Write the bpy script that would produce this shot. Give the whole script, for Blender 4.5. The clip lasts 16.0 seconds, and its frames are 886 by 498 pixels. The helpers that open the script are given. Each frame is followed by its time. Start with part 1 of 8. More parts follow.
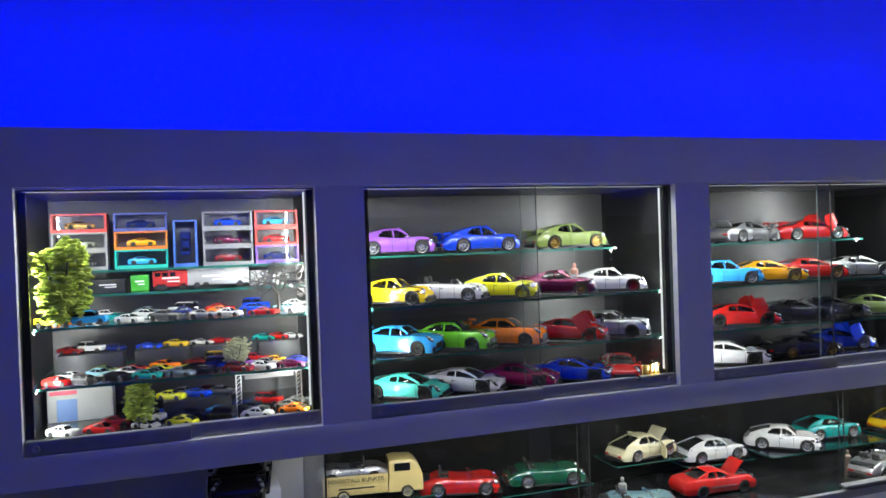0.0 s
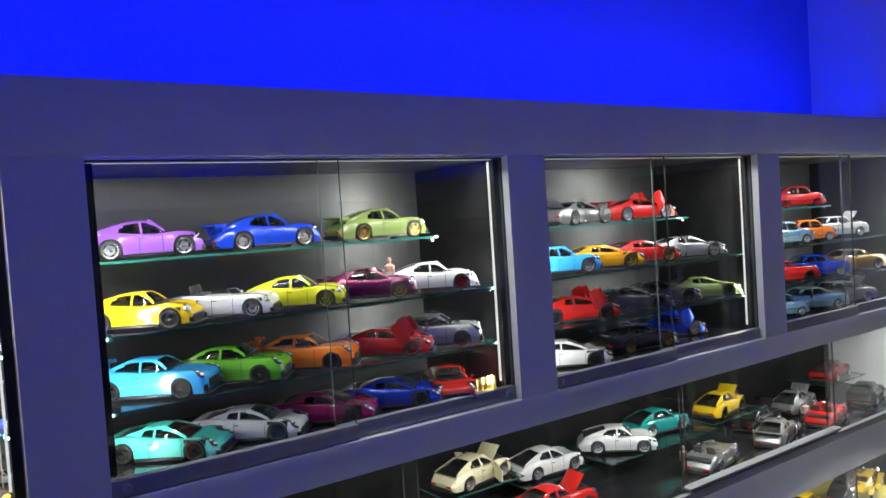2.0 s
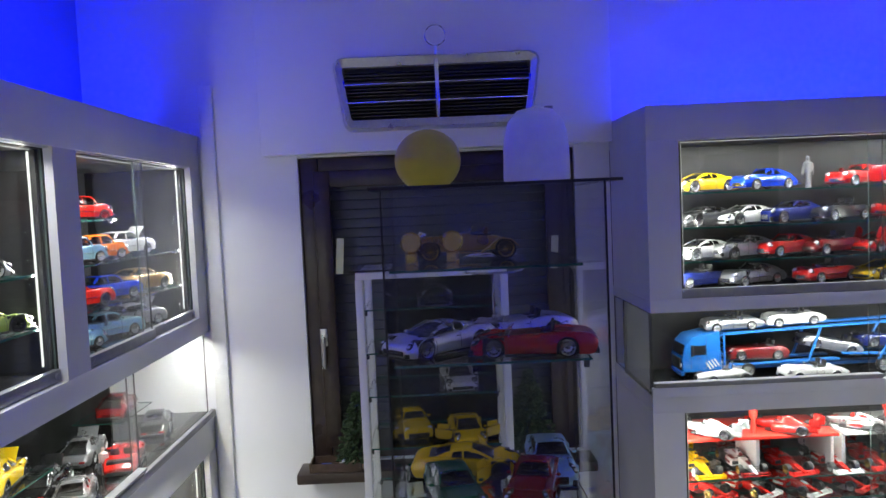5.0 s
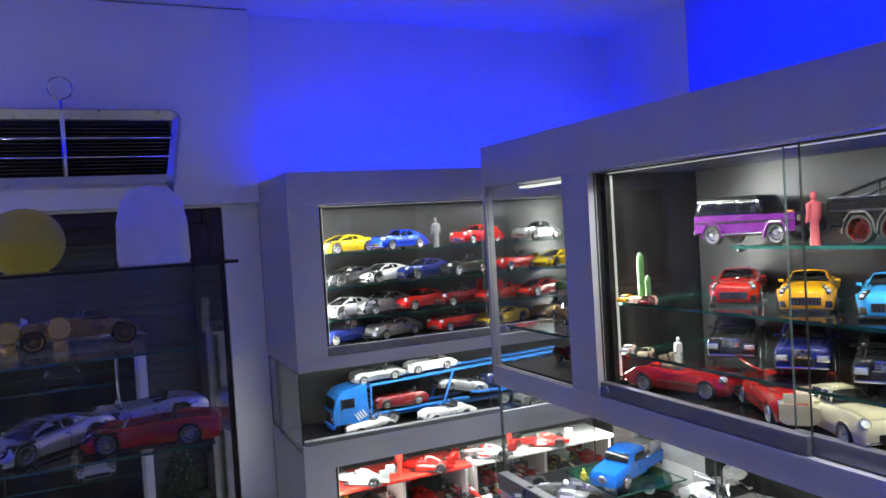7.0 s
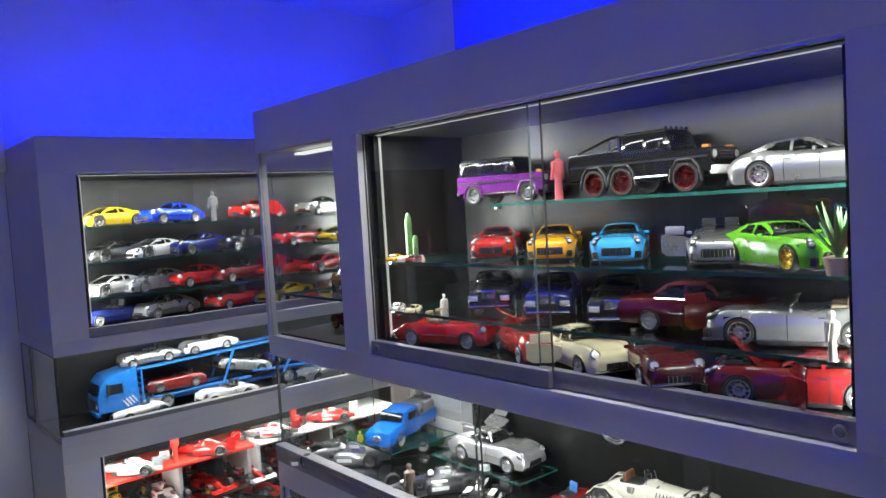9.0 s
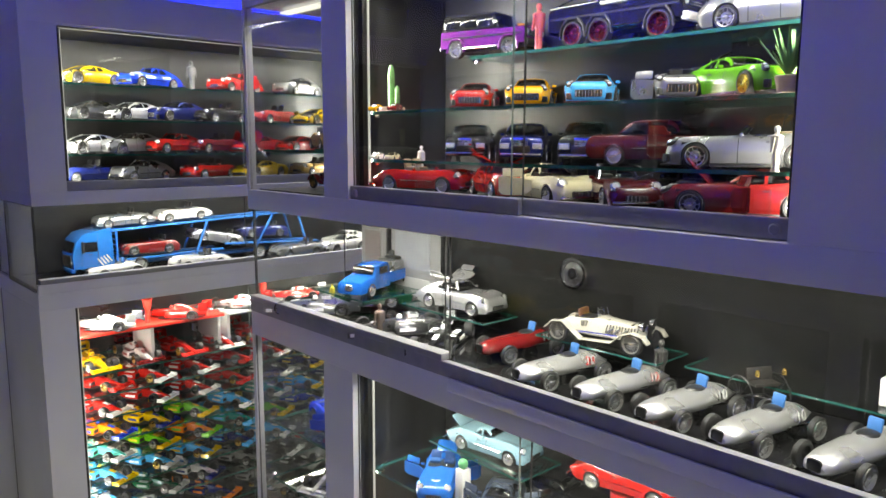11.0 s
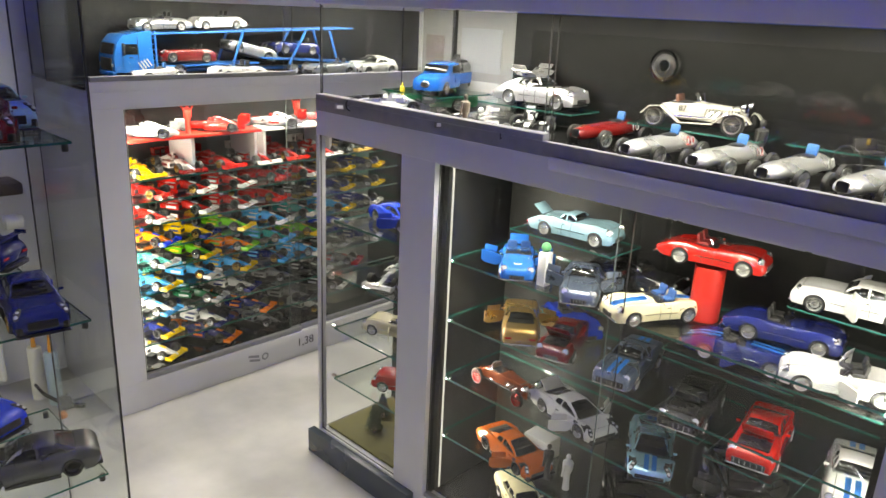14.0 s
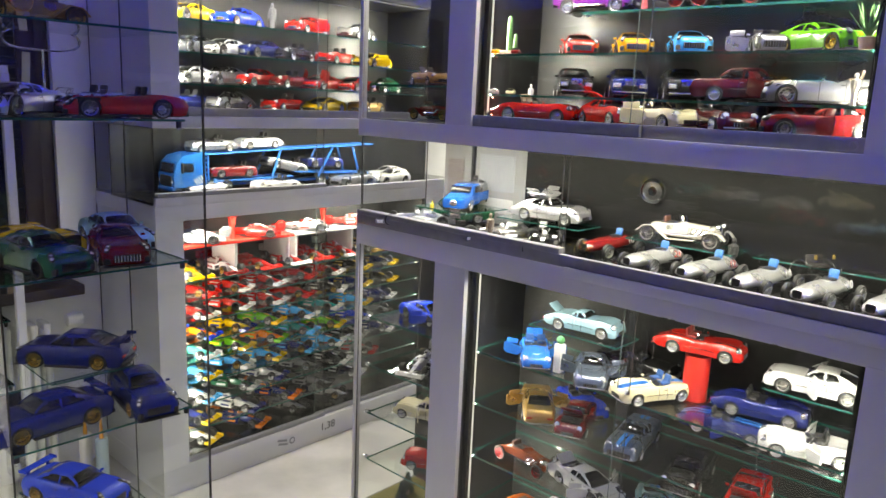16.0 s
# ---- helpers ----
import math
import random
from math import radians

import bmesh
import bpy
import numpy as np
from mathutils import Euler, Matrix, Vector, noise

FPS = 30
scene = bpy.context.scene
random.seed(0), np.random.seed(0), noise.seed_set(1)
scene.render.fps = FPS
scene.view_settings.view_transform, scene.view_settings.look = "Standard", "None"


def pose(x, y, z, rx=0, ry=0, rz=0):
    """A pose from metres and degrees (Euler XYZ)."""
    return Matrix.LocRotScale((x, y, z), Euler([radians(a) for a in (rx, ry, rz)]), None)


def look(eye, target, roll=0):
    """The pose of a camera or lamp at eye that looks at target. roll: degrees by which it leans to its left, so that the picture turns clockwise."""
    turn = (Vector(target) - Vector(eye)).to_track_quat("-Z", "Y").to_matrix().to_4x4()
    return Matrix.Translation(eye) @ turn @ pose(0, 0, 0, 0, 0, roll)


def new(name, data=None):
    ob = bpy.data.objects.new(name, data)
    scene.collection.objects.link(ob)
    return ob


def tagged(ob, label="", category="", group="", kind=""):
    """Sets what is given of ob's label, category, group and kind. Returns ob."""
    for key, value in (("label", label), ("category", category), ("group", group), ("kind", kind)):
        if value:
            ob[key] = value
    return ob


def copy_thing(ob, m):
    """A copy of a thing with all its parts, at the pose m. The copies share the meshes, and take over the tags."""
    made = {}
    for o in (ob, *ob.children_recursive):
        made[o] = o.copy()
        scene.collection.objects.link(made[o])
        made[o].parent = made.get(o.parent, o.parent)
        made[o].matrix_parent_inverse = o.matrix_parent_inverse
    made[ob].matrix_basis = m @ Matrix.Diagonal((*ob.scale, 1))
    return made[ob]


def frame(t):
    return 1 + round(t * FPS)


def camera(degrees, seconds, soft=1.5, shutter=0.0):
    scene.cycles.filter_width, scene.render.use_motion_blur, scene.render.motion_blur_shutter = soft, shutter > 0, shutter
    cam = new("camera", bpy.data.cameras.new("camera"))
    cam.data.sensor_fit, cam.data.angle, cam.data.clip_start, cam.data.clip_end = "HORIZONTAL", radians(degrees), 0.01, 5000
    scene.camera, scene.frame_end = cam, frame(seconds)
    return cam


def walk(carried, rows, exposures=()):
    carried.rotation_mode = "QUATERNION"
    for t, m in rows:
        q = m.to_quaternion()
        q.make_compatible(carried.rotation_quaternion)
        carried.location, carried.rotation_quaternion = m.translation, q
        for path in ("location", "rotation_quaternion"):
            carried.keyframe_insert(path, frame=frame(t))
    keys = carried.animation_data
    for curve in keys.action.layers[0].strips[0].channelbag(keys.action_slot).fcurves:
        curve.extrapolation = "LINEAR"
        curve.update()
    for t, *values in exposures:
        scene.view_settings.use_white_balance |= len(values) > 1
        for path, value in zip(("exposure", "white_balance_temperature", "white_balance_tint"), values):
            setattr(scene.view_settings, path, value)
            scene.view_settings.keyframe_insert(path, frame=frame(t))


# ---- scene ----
cam = camera(61.7, 16.0)
METRES, EYE, TILT, LEAN, TURN = 2.35, 1.85, 0.0, 0.0, -21.3
PATH = [
    (0, (0.302, 0.086, 1.847), (0.943, 1.981, 1.821), -1.9),
    (0.5, (0.342, 0.151, 1.85), (1.059, 2.018, 1.823), -2.0),
    (1, (0.416, 0.24, 1.851), (1.239, 2.063, 1.81), -2.4),
    (1.5, (0.453, 0.384, 1.845), (1.434, 2.125, 1.779), -3.0),
    (2, (0.485, 0.527, 1.847), (1.619, 2.172, 1.766), -3.7),
    (2.5, (0.561, 0.682, 1.836), (1.891, 2.173, 1.744), -4.0),
    (3, (0.661, 0.821, 1.847), (2.199, 2.097, 1.756), -4.1),
    (3.5, (0.735, 0.909, 1.825), (2.458, 1.918, 1.724), -4.1),
    (4, (0.76, 0.95, 1.816), (2.637, 1.631, 1.693), -3.5),
    (4.5, (0.766, 0.936, 1.808), (2.734, 1.268, 1.679), -2.9),
    (5, (0.782, 0.935, 1.804), (2.778, 0.917, 1.685), -2.5),
    (5.2, (0.773, 0.912, 1.806), (2.766, 0.776, 1.702), -2.4),
    (7.3, (0.726, 0.805, 1.883), (2.489, -0.139, 1.838), -3.3),
    (7.5, (0.722, 0.798, 1.878), (2.442, -0.221, 1.844), -3.1),
    (8, (0.707, 0.785, 1.879), (2.34, -0.368, 1.833), -3.2),
    (8.5, (0.697, 0.775, 1.859), (2.272, -0.456, 1.792), -3.4),
    (9, (0.696, 0.764, 1.807), (2.225, -0.52, 1.695), -3.4),
    (9.2, (0.693, 0.757, 1.785), (2.211, -0.538, 1.65), -3.4),
    (11.3, (0.633, 0.875, 1.589), (2.081, -0.467, 1.27), 0.8),
    (11.5, (0.634, 0.881, 1.566), (2.077, -0.46, 1.219), 1.1),
    (12, (0.633, 0.883, 1.521), (2.065, -0.445, 1.092), 1.6),
    (12.5, (0.639, 0.885, 1.486), (2.06, -0.433, 0.99), 2.0),
    (13, (0.656, 0.942, 1.462), (2.048, -0.38, 0.902), 2.0),
    (13.5, (0.705, 1.021, 1.444), (2.068, -0.312, 0.84), 2.2),
    (14, (0.782, 1.134, 1.43), (2.101, -0.238, 0.816), 2.6),
    (14.5, (0.812, 1.248, 1.449), (2.109, -0.152, 0.85), 2.7),
    (15, (0.763, 1.348, 1.487), (2.058, -0.077, 0.945), 2.5),
    (15.5, (0.699, 1.433, 1.521), (1.997, -0.011, 1.041), 2.3),
    (16, (0.663, 1.476, 1.556), (1.986, 0.029, 1.164), 2.5),
]
walk(cam, [(t, look(eye, target, roll)) for t, eye, target, roll in PATH], [(0, -0.25, 6300, 10), (2.5, -0.2, 6500, 10), (5.0, 0.4, 6500, 10), (7.5, 0.2, 6500, 9), (9.0, 0.15, 6500, 9), (11.5, 0.48, 7400, 10), (13.5, 0.70, 7600, 10), (16, 0.78, 7600, 10)])

# ---------------------------------------------------------------- world and lights
world = bpy.data.worlds.new("night")
scene.world = world
world.use_nodes = True
world.node_tree.nodes["Background"].inputs[0].default_value = (0.02, 0.025, 0.05, 1)
world.node_tree.nodes["Background"].inputs[1].default_value = 0.3

WHITE_LED = (0.97, 1.0, 0.93)
BLUE_LED = (0.0, 0.016, 1.0)


def strip_lamp(name, m, length, width, watts, colour, spread=180):
    """A linear LED lamp, its length along the local x axis, shining along its local -z."""
    d = bpy.data.lights.new(name, "AREA")
    d.shape, d.size, d.size_y, d.energy, d.color = "RECTANGLE", length, width, watts, colour
    d.spread = radians(spread)
    o = new(name, d)
    o.matrix_world = m
    return o


# ---------------------------------------------------------------- materials
def mat(name, colour, rough=0.5, metal=0.0, vary=0.12, scale=30.0, bump=0.0, bump_scale=200.0, coat=0.0, spec=0.5, rough_vary=0.1, object_colour=False):
    m = bpy.data.materials.new(name)
    m.use_nodes = True
    nt = m.node_tree
    b = nt.nodes["Principled BSDF"]
    b.inputs["Roughness"].default_value, b.inputs["Metallic"].default_value = rough, metal
    b.inputs["Coat Weight"].default_value, b.inputs["Coat Roughness"].default_value = coat, 0.06
    b.inputs["Specular IOR Level"].default_value = spec
    tc = nt.nodes.new("ShaderNodeTexCoord")
    n1 = nt.nodes.new("ShaderNodeTexNoise")
    n1.inputs["Scale"].default_value, n1.inputs["Detail"].default_value = scale, 6
    nt.links.new(tc.outputs["Object"], n1.inputs["Vector"])
    hsv = nt.nodes.new("ShaderNodeHueSaturation")
    if object_colour:
        oi = nt.nodes.new("ShaderNodeObjectInfo")
        nt.links.new(oi.outputs["Color"], hsv.inputs["Color"])
    else:
        hsv.inputs["Color"].default_value = (*colour, 1)
    mr = nt.nodes.new("ShaderNodeMapRange")
    mr.inputs["From Min"].default_value, mr.inputs["From Max"].default_value = 0.3, 0.7
    mr.inputs["To Min"].default_value, mr.inputs["To Max"].default_value = 1 - vary, 1 + vary
    nt.links.new(n1.outputs["Fac"], mr.inputs["Value"])
    nt.links.new(mr.outputs["Result"], hsv.inputs["Value"])
    nt.links.new(hsv.outputs["Color"], b.inputs["Base Color"])
    if rough_vary:
        mr2 = nt.nodes.new("ShaderNodeMapRange")
        mr2.inputs["From Min"].default_value, mr2.inputs["From Max"].default_value = 0.3, 0.7
        mr2.inputs["To Min"].default_value, mr2.inputs["To Max"].default_value = max(0.02, rough - rough_vary), rough + rough_vary
        n2 = nt.nodes.new("ShaderNodeTexNoise")
        n2.inputs["Scale"].default_value, n2.inputs["Detail"].default_value = scale * 0.23, 4
        nt.links.new(tc.outputs["Object"], n2.inputs["Vector"])
        nt.links.new(n2.outputs["Fac"], mr2.inputs["Value"])
        nt.links.new(mr2.outputs["Result"], b.inputs["Roughness"])
    if bump:
        n3 = nt.nodes.new("ShaderNodeTexNoise")
        n3.inputs["Scale"].default_value, n3.inputs["Detail"].default_value = bump_scale, 5
        bp = nt.nodes.new("ShaderNodeBump")
        bp.inputs["Strength"].default_value, bp.inputs["Distance"].default_value = bump, 0.002
        nt.links.new(tc.outputs["Object"], n3.inputs["Vector"])
        nt.links.new(n3.outputs["Fac"], bp.inputs["Height"])
        nt.links.new(bp.outputs["Normal"], b.inputs["Normal"])
    return m


def glass_mat(name, tint, gloss_boost=1.0):
    """Clear sheet glass: what lies behind shows through, with a Fresnel reflection on top."""
    m = bpy.data.materials.new(name)
    m.use_nodes = True
    nt = m.node_tree
    nt.nodes.remove(nt.nodes["Principled BSDF"])
    out = nt.nodes["Material Output"]
    tr, gl = nt.nodes.new("ShaderNodeBsdfTransparent"), nt.nodes.new("ShaderNodeBsdfGlossy")
    tr.inputs["Color"].default_value = (*tint, 1)
    gl.inputs["Roughness"].default_value = 0.015
    gl.inputs["Color"].default_value = (1, 1, 1, 1)
    fr = nt.nodes.new("ShaderNodeLayerWeight")
    fr.inputs["Blend"].default_value = 0.5
    pw = nt.nodes.new("ShaderNodeMath")
    pw.operation = "POWER"
    pw.inputs[1].default_value = 5.0
    nt.links.new(fr.outputs["Facing"], pw.inputs[0])
    mu = nt.nodes.new("ShaderNodeMath")
    mu.operation, mu.use_clamp = "MULTIPLY_ADD", True
    mu.inputs[1].default_value, mu.inputs[2].default_value = 0.8 * gloss_boost, 0.022 * gloss_boost
    mx = nt.nodes.new("ShaderNodeMixShader")
    nt.links.new(pw.outputs[0], mu.inputs[0])
    nt.links.new(mu.outputs[0], mx.inputs[0])
    nt.links.new(tr.outputs[0], mx.inputs[1])
    nt.links.new(gl.outputs[0], mx.inputs[2])
    nt.links.new(mx.outputs[0], out.inputs["Surface"])
    return m


def glow_mat(name, colour, strength, body=0.8):
    m = bpy.data.materials.new(name)
    m.use_nodes = True
    b = m.node_tree.nodes["Principled BSDF"]
    b.inputs["Base Color"].default_value = (body, body, body, 1)
    b.inputs["Emission Color"].default_value = (*colour, 1)
    b.inputs["Emission Strength"].default_value = strength
    return m


# The base colour carries part of the blue LED wash, not a known paint.
BLUEWASHWALL = mat("blue painted wall", (0.16, 0.22, 0.62), 0.85, vary=0.04, scale=3, bump=0.15, bump_scale=260)
WALL = mat("white wall paint", (0.80, 0.80, 0.81), 0.85, vary=0.03, scale=3, bump=0.15, bump_scale=260)
CEIL = mat("white ceiling paint", (0.72, 0.72, 0.75), 0.9, vary=0.03, scale=2, bump=0.1, bump_scale=200)
FASCIA = mat("light grey satin lacquer", (0.54, 0.54, 0.56), 0.42, vary=0.04, scale=6, bump=0.04, bump_scale=400, rough_vary=0.06)
INNER = mat("black laminate", (0.012, 0.012, 0.013), 0.38, vary=0.3, scale=12, bump=0.03, bump_scale=300, spec=0.3)
BACKING = mat("black satin laminate", (0.014, 0.014, 0.0145), 0.36, vary=0.15, scale=8, bump=0.03, bump_scale=300, spec=0.9)
GLOSSBLACK = mat("black glass floor", (0.012, 0.012, 0.013), 0.08, vary=0.2, scale=20, rough_vary=0.04)
RAILGREY = mat("grey anodised rail", (0.24, 0.24, 0.26), 0.4, 0.3, vary=0.08, scale=40)
SLATE = mat("dark slate plinth laminate", (0.05, 0.062, 0.085), 0.32, vary=0.10, scale=14, bump=0.03)
BLACKTRIM = mat("black rubber trim", (0.015, 0.015, 0.016), 0.5)
ALU = mat("brushed aluminium", (0.62, 0.62, 0.63), 0.35, 1.0, vary=0.06, scale=80)
CHROME = mat("chrome", (0.85, 0.85, 0.86), 0.08, 1.0, vary=0.02, rough_vary=0.03)
GLASS = glass_mat("clear glass", (0.985, 0.99, 0.988))
SHELFGLASS = glass_mat("shelf glass", (0.94, 0.97, 0.955), 1.3)
CASEGLASS = glass_mat("showcase glass", (0.978, 0.988, 0.988), 0.8)
EDGE = mat("green glass edge", (0.022, 0.115, 0.095), 0.12, vary=0.25, scale=40, coat=0.5)
PALEEDGE = mat("ground glass edge", (0.09, 0.12, 0.115), 0.2, vary=0.2, scale=40)
LEDGLOW = glow_mat("white led strip", WHITE_LED, 0.85, 0.15)
LEDPROFILE = glow_mat("milky led profile", WHITE_LED, 0.4, 0.08)
TIERRAIL = mat("grey aluminium rail", (0.20, 0.20, 0.21), 0.5, 0.0, vary=0.08, scale=40)
DARKWOOD = mat("dark brown window wood", (0.035, 0.022, 0.018), 0.35, vary=0.3, scale=25, bump=0.06)
SHUTTER = mat("grey roller shutter", (0.10, 0.105, 0.12), 0.5, vary=0.1, scale=15)
RADIATOR = mat("white radiator enamel", (0.72, 0.71, 0.68), 0.3, vary=0.04)
FLOOR = mat("pale grey floor boards", (0.42, 0.41, 0.395), 0.38, vary=0.30, scale=2.6, bump=0.03, bump_scale=60, rough_vary=0.12)
WHITEP = mat("white plastic", (0.75, 0.75, 0.73), 0.35, vary=0.03)
BLACKP = mat("black plastic", (0.02, 0.02, 0.022), 0.35, vary=0.2)
REDP = mat("red plastic", (0.62, 0.03, 0.02), 0.4, vary=0.06)
GOLD = mat("polished gold letters", (0.75, 0.52, 0.16), 0.25, 0.9, vary=0.06)
PAPERW = mat("white card", (0.26, 0.26, 0.26), 0.6, vary=0.05, scale=20)
PAPERY = mat("pale yellow paper", (0.62, 0.62, 0.36), 0.7, vary=0.05, scale=20)
TRAYWOOD = mat("brown tray wood", (0.07, 0.042, 0.028), 0.5, vary=0.3, scale=40)
TYRE = mat("black rubber tyre", (0.02, 0.02, 0.021), 0.65, vary=0.2, scale=120)
PAINT = mat("model car lacquer", (1, 1, 1), 0.13, 0.0, vary=0.03, scale=60, coat=0.35, object_colour=True, rough_vary=0.03)
METALPAINT = mat("metallic model car lacquer", (1, 1, 1), 0.30, 0.72, vary=0.05, scale=90, coat=0.7, object_colour=True, rough_vary=0.05)
DULLBLACK = mat("black felt lining", (0.006, 0.006, 0.006), 0.5, vary=0.2, spec=0.25)
RIMP = mat("wheel rim paint", (1, 1, 1), 0.28, 0.80, vary=0.04, object_colour=True, rough_vary=0.04)
CARGLASS = glass_mat("model car window glass", (0.58, 0.60, 0.62), 2.0)
TINTED = mat("tinted car window", (0.009, 0.010, 0.012), 0.06, vary=0.1, spec=0.3, rough_vary=0.02)
CABIN = mat("dark car interior", (0.028, 0.026, 0.025), 0.6, vary=0.25, scale=120)
LAMPGLASS = mat("clear headlamp lens", (0.72, 0.74, 0.76), 0.08, 0.3, vary=0.03, coat=0.5)
TAILRED = mat("red tail lamp lens", (0.45, 0.01, 0.01), 0.15, vary=0.05, coat=0.5)
GRILLE = mat("black grille mesh", (0.012, 0.012, 0.013), 0.45, vary=0.2)
LEATHER = mat("interior leather", (1, 1, 1), 0.55, vary=0.08, scale=90, object_colour=True)
FOLIAGE = mat("lime green model foliage", (0.30, 0.38, 0.03), 0.8, vary=0.35, scale=60)
PALEFOL = mat("pale lichen foliage", (0.42, 0.44, 0.25), 0.85, vary=0.3, scale=60)
DARKFOL = mat("dark green fir foliage", (0.03, 0.06, 0.025), 0.8, vary=0.4, scale=60)
TWIG = mat("black bare twigs", (0.03, 0.027, 0.025), 0.8)
PLANT = mat("succulent green", (0.10, 0.24, 0.08), 0.5, vary=0.25, scale=40)
POT = mat("pale terracotta", (0.55, 0.40, 0.30), 0.7, vary=0.1)
PLAIN = mat("coloured plastic", (1, 1, 1), 0.4, vary=0.05, object_colour=True)
CLEARP = glass_mat("clear blister plastic", (0.97, 0.97, 0.97), 1.2)
MOSS = mat("dark olive scatter", (0.13, 0.12, 0.035), 0.9, vary=0.5, scale=110, bump=0.5, bump_scale=300)
SAND = mat("yellow green scatter", (0.42, 0.36, 0.06), 0.85, vary=0.4, scale=120, bump=0.5, bump_scale=300)


# ---------------------------------------------------------------- mesh helpers
def box(bm, x0, x1, y0, y1, z0, z1, bevel=0.0):
    r = bmesh.ops.create_cube(bm, size=1.0)["verts"]
    bmesh.ops.transform(bm, verts=r, matrix=Matrix.Translation(((x0 + x1) / 2, (y0 + y1) / 2, (z0 + z1) / 2)) @ Matrix.Diagonal((x1 - x0, y1 - y0, z1 - z0, 1)))
    if bevel:
        es = list({e for v in r for e in v.link_edges})
        bmesh.ops.bevel(bm, geom=es, offset=bevel, segments=2, affect="EDGES", profile=0.5)
    return r


def newbox(x0, x1, y0, y1, z0, z1, bevel=0.0):
    bm = bmesh.new()
    box(bm, x0, x1, y0, y1, z0, z1, bevel)
    return bm


def slab(bm, m, sx, sy, sz, bevel=0.0):
    """A box of that size, centred, at the pose m."""
    r = bmesh.ops.create_cube(bm, size=1.0)["verts"]
    bmesh.ops.transform(bm, verts=r, matrix=m @ Matrix.Diagonal((sx, sy, sz, 1)))
    if bevel:
        bmesh.ops.bevel(bm, geom=list({e for v in r for e in v.link_edges}), offset=bevel, segments=2, affect="EDGES", profile=0.5)


def lathe(bm, prof, n=20, m=Matrix.Identity(4), cap=True):
    """Turns (radius, height) pairs round the local z axis."""
    rings = []
    for r, h in prof:
        rings.append([bm.verts.new(m @ Vector((r * math.cos(a * math.tau / n), r * math.sin(a * math.tau / n), h))) for a in range(n)])
    for a, b in zip(rings, rings[1:]):
        for i in range(n):
            bm.faces.new((a[i], a[(i + 1) % n], b[(i + 1) % n], b[i]))
    if cap:
        bm.faces.new(list(reversed(rings[0])))
        bm.faces.new(rings[-1])


def loft(bm, rings, cap=True):
    vs = [[bm.verts.new(p) for p in ring] for ring in rings]
    n = len(vs[0])
    for a, b in zip(vs, vs[1:]):
        for i in range(n):
            bm.faces.new((a[i], b[i], b[(i + 1) % n], a[(i + 1) % n]))
    if cap:
        bm.faces.new(vs[0])
        bm.faces.new(list(reversed(vs[-1])))
    return vs


def ball(bm, m, seg=12, rings=8):
    bmesh.ops.create_uvsphere(bm, u_segments=seg, v_segments=rings, radius=1.0, matrix=m)


def rod(bm, a, b, r, n=8):
    a, b = Vector(a), Vector(b)
    q = (b - a).to_track_quat("Z", "Y").to_matrix().to_4x4()
    lathe(bm, [(r, 0), (r, (b - a).length)], n, Matrix.Translation(a) @ q)


def mesh_of(name, bm, material, smooth=True, angle=0.7):
    bmesh.ops.recalc_face_normals(bm, faces=bm.faces)
    for f in bm.faces:
        f.smooth = smooth
    if smooth:
        for e in bm.edges:
            if len(e.link_faces) == 2 and e.calc_face_angle(0) > angle:
                e.smooth = False
    me = bpy.data.meshes.new(name)
    bm.to_mesh(me)
    bm.free()
    for m in material if isinstance(material, (list, tuple)) else [material]:
        me.materials.append(m)
    return me


def part(name, bm, material, parent, label="", smooth=True, colour=None, at=None):
    me = bm if isinstance(bm, bpy.types.Mesh) else mesh_of(name, bm, material, smooth)
    o = new(name, me)
    o.parent = parent
    if at is not None:
        o.matrix_basis = at
    if label:
        o["label"] = label
    if colour:
        o.color = (*colour, 1)
    return o


def thing(name, m, label, category, group="", kind=""):
    o = new(name)
    o.empty_display_size = 0.05
    o.matrix_basis = m
    return tagged(o, label, category, group, kind)


def solo(name, bm, material, label, category, kind="", group="", m=None, smooth=True, colour=None):
    o = new(name, mesh_of(name, bm, material, smooth))
    if m is not None:
        o.matrix_basis = m
    if colour:
        o.color = (*colour, 1)
    return tagged(o, label, category, group, kind)


def letters(text, size, material, depth=0.0004):
    """A mesh of flat letters, centred, lying in the local xy plane."""
    c = bpy.data.curves.new("letters", "FONT")
    c.body, c.size, c.extrude, c.align_x, c.align_y = text, size, depth, "CENTER", "CENTER"
    o = bpy.data.objects.new("letters", c)
    scene.collection.objects.link(o)
    me = bpy.data.meshes.new_from_object(o.evaluated_get(bpy.context.evaluated_depsgraph_get()))
    bpy.data.objects.remove(o)
    me.materials.clear()
    me.materials.append(material)
    return me


def glass_sheet(name, parent, x0, x1, y0, y1, z0, z1, material=None, label="", edge=None):
    """A glass pane with visible green ground edges; the thinnest side is its thickness."""
    bm = newbox(x0, x1, y0, y1, z0, z1)
    ext = (x1 - x0, y1 - y0, z1 - z0)
    k = ext.index(min(ext))
    for f in bm.faces:
        f.material_index = 0 if abs(f.normal[k]) > 0.5 else 1
    o = part(name, bm, [material or GLASS, edge or EDGE], parent, label, smooth=False)
    o.visible_shadow = False
    return o

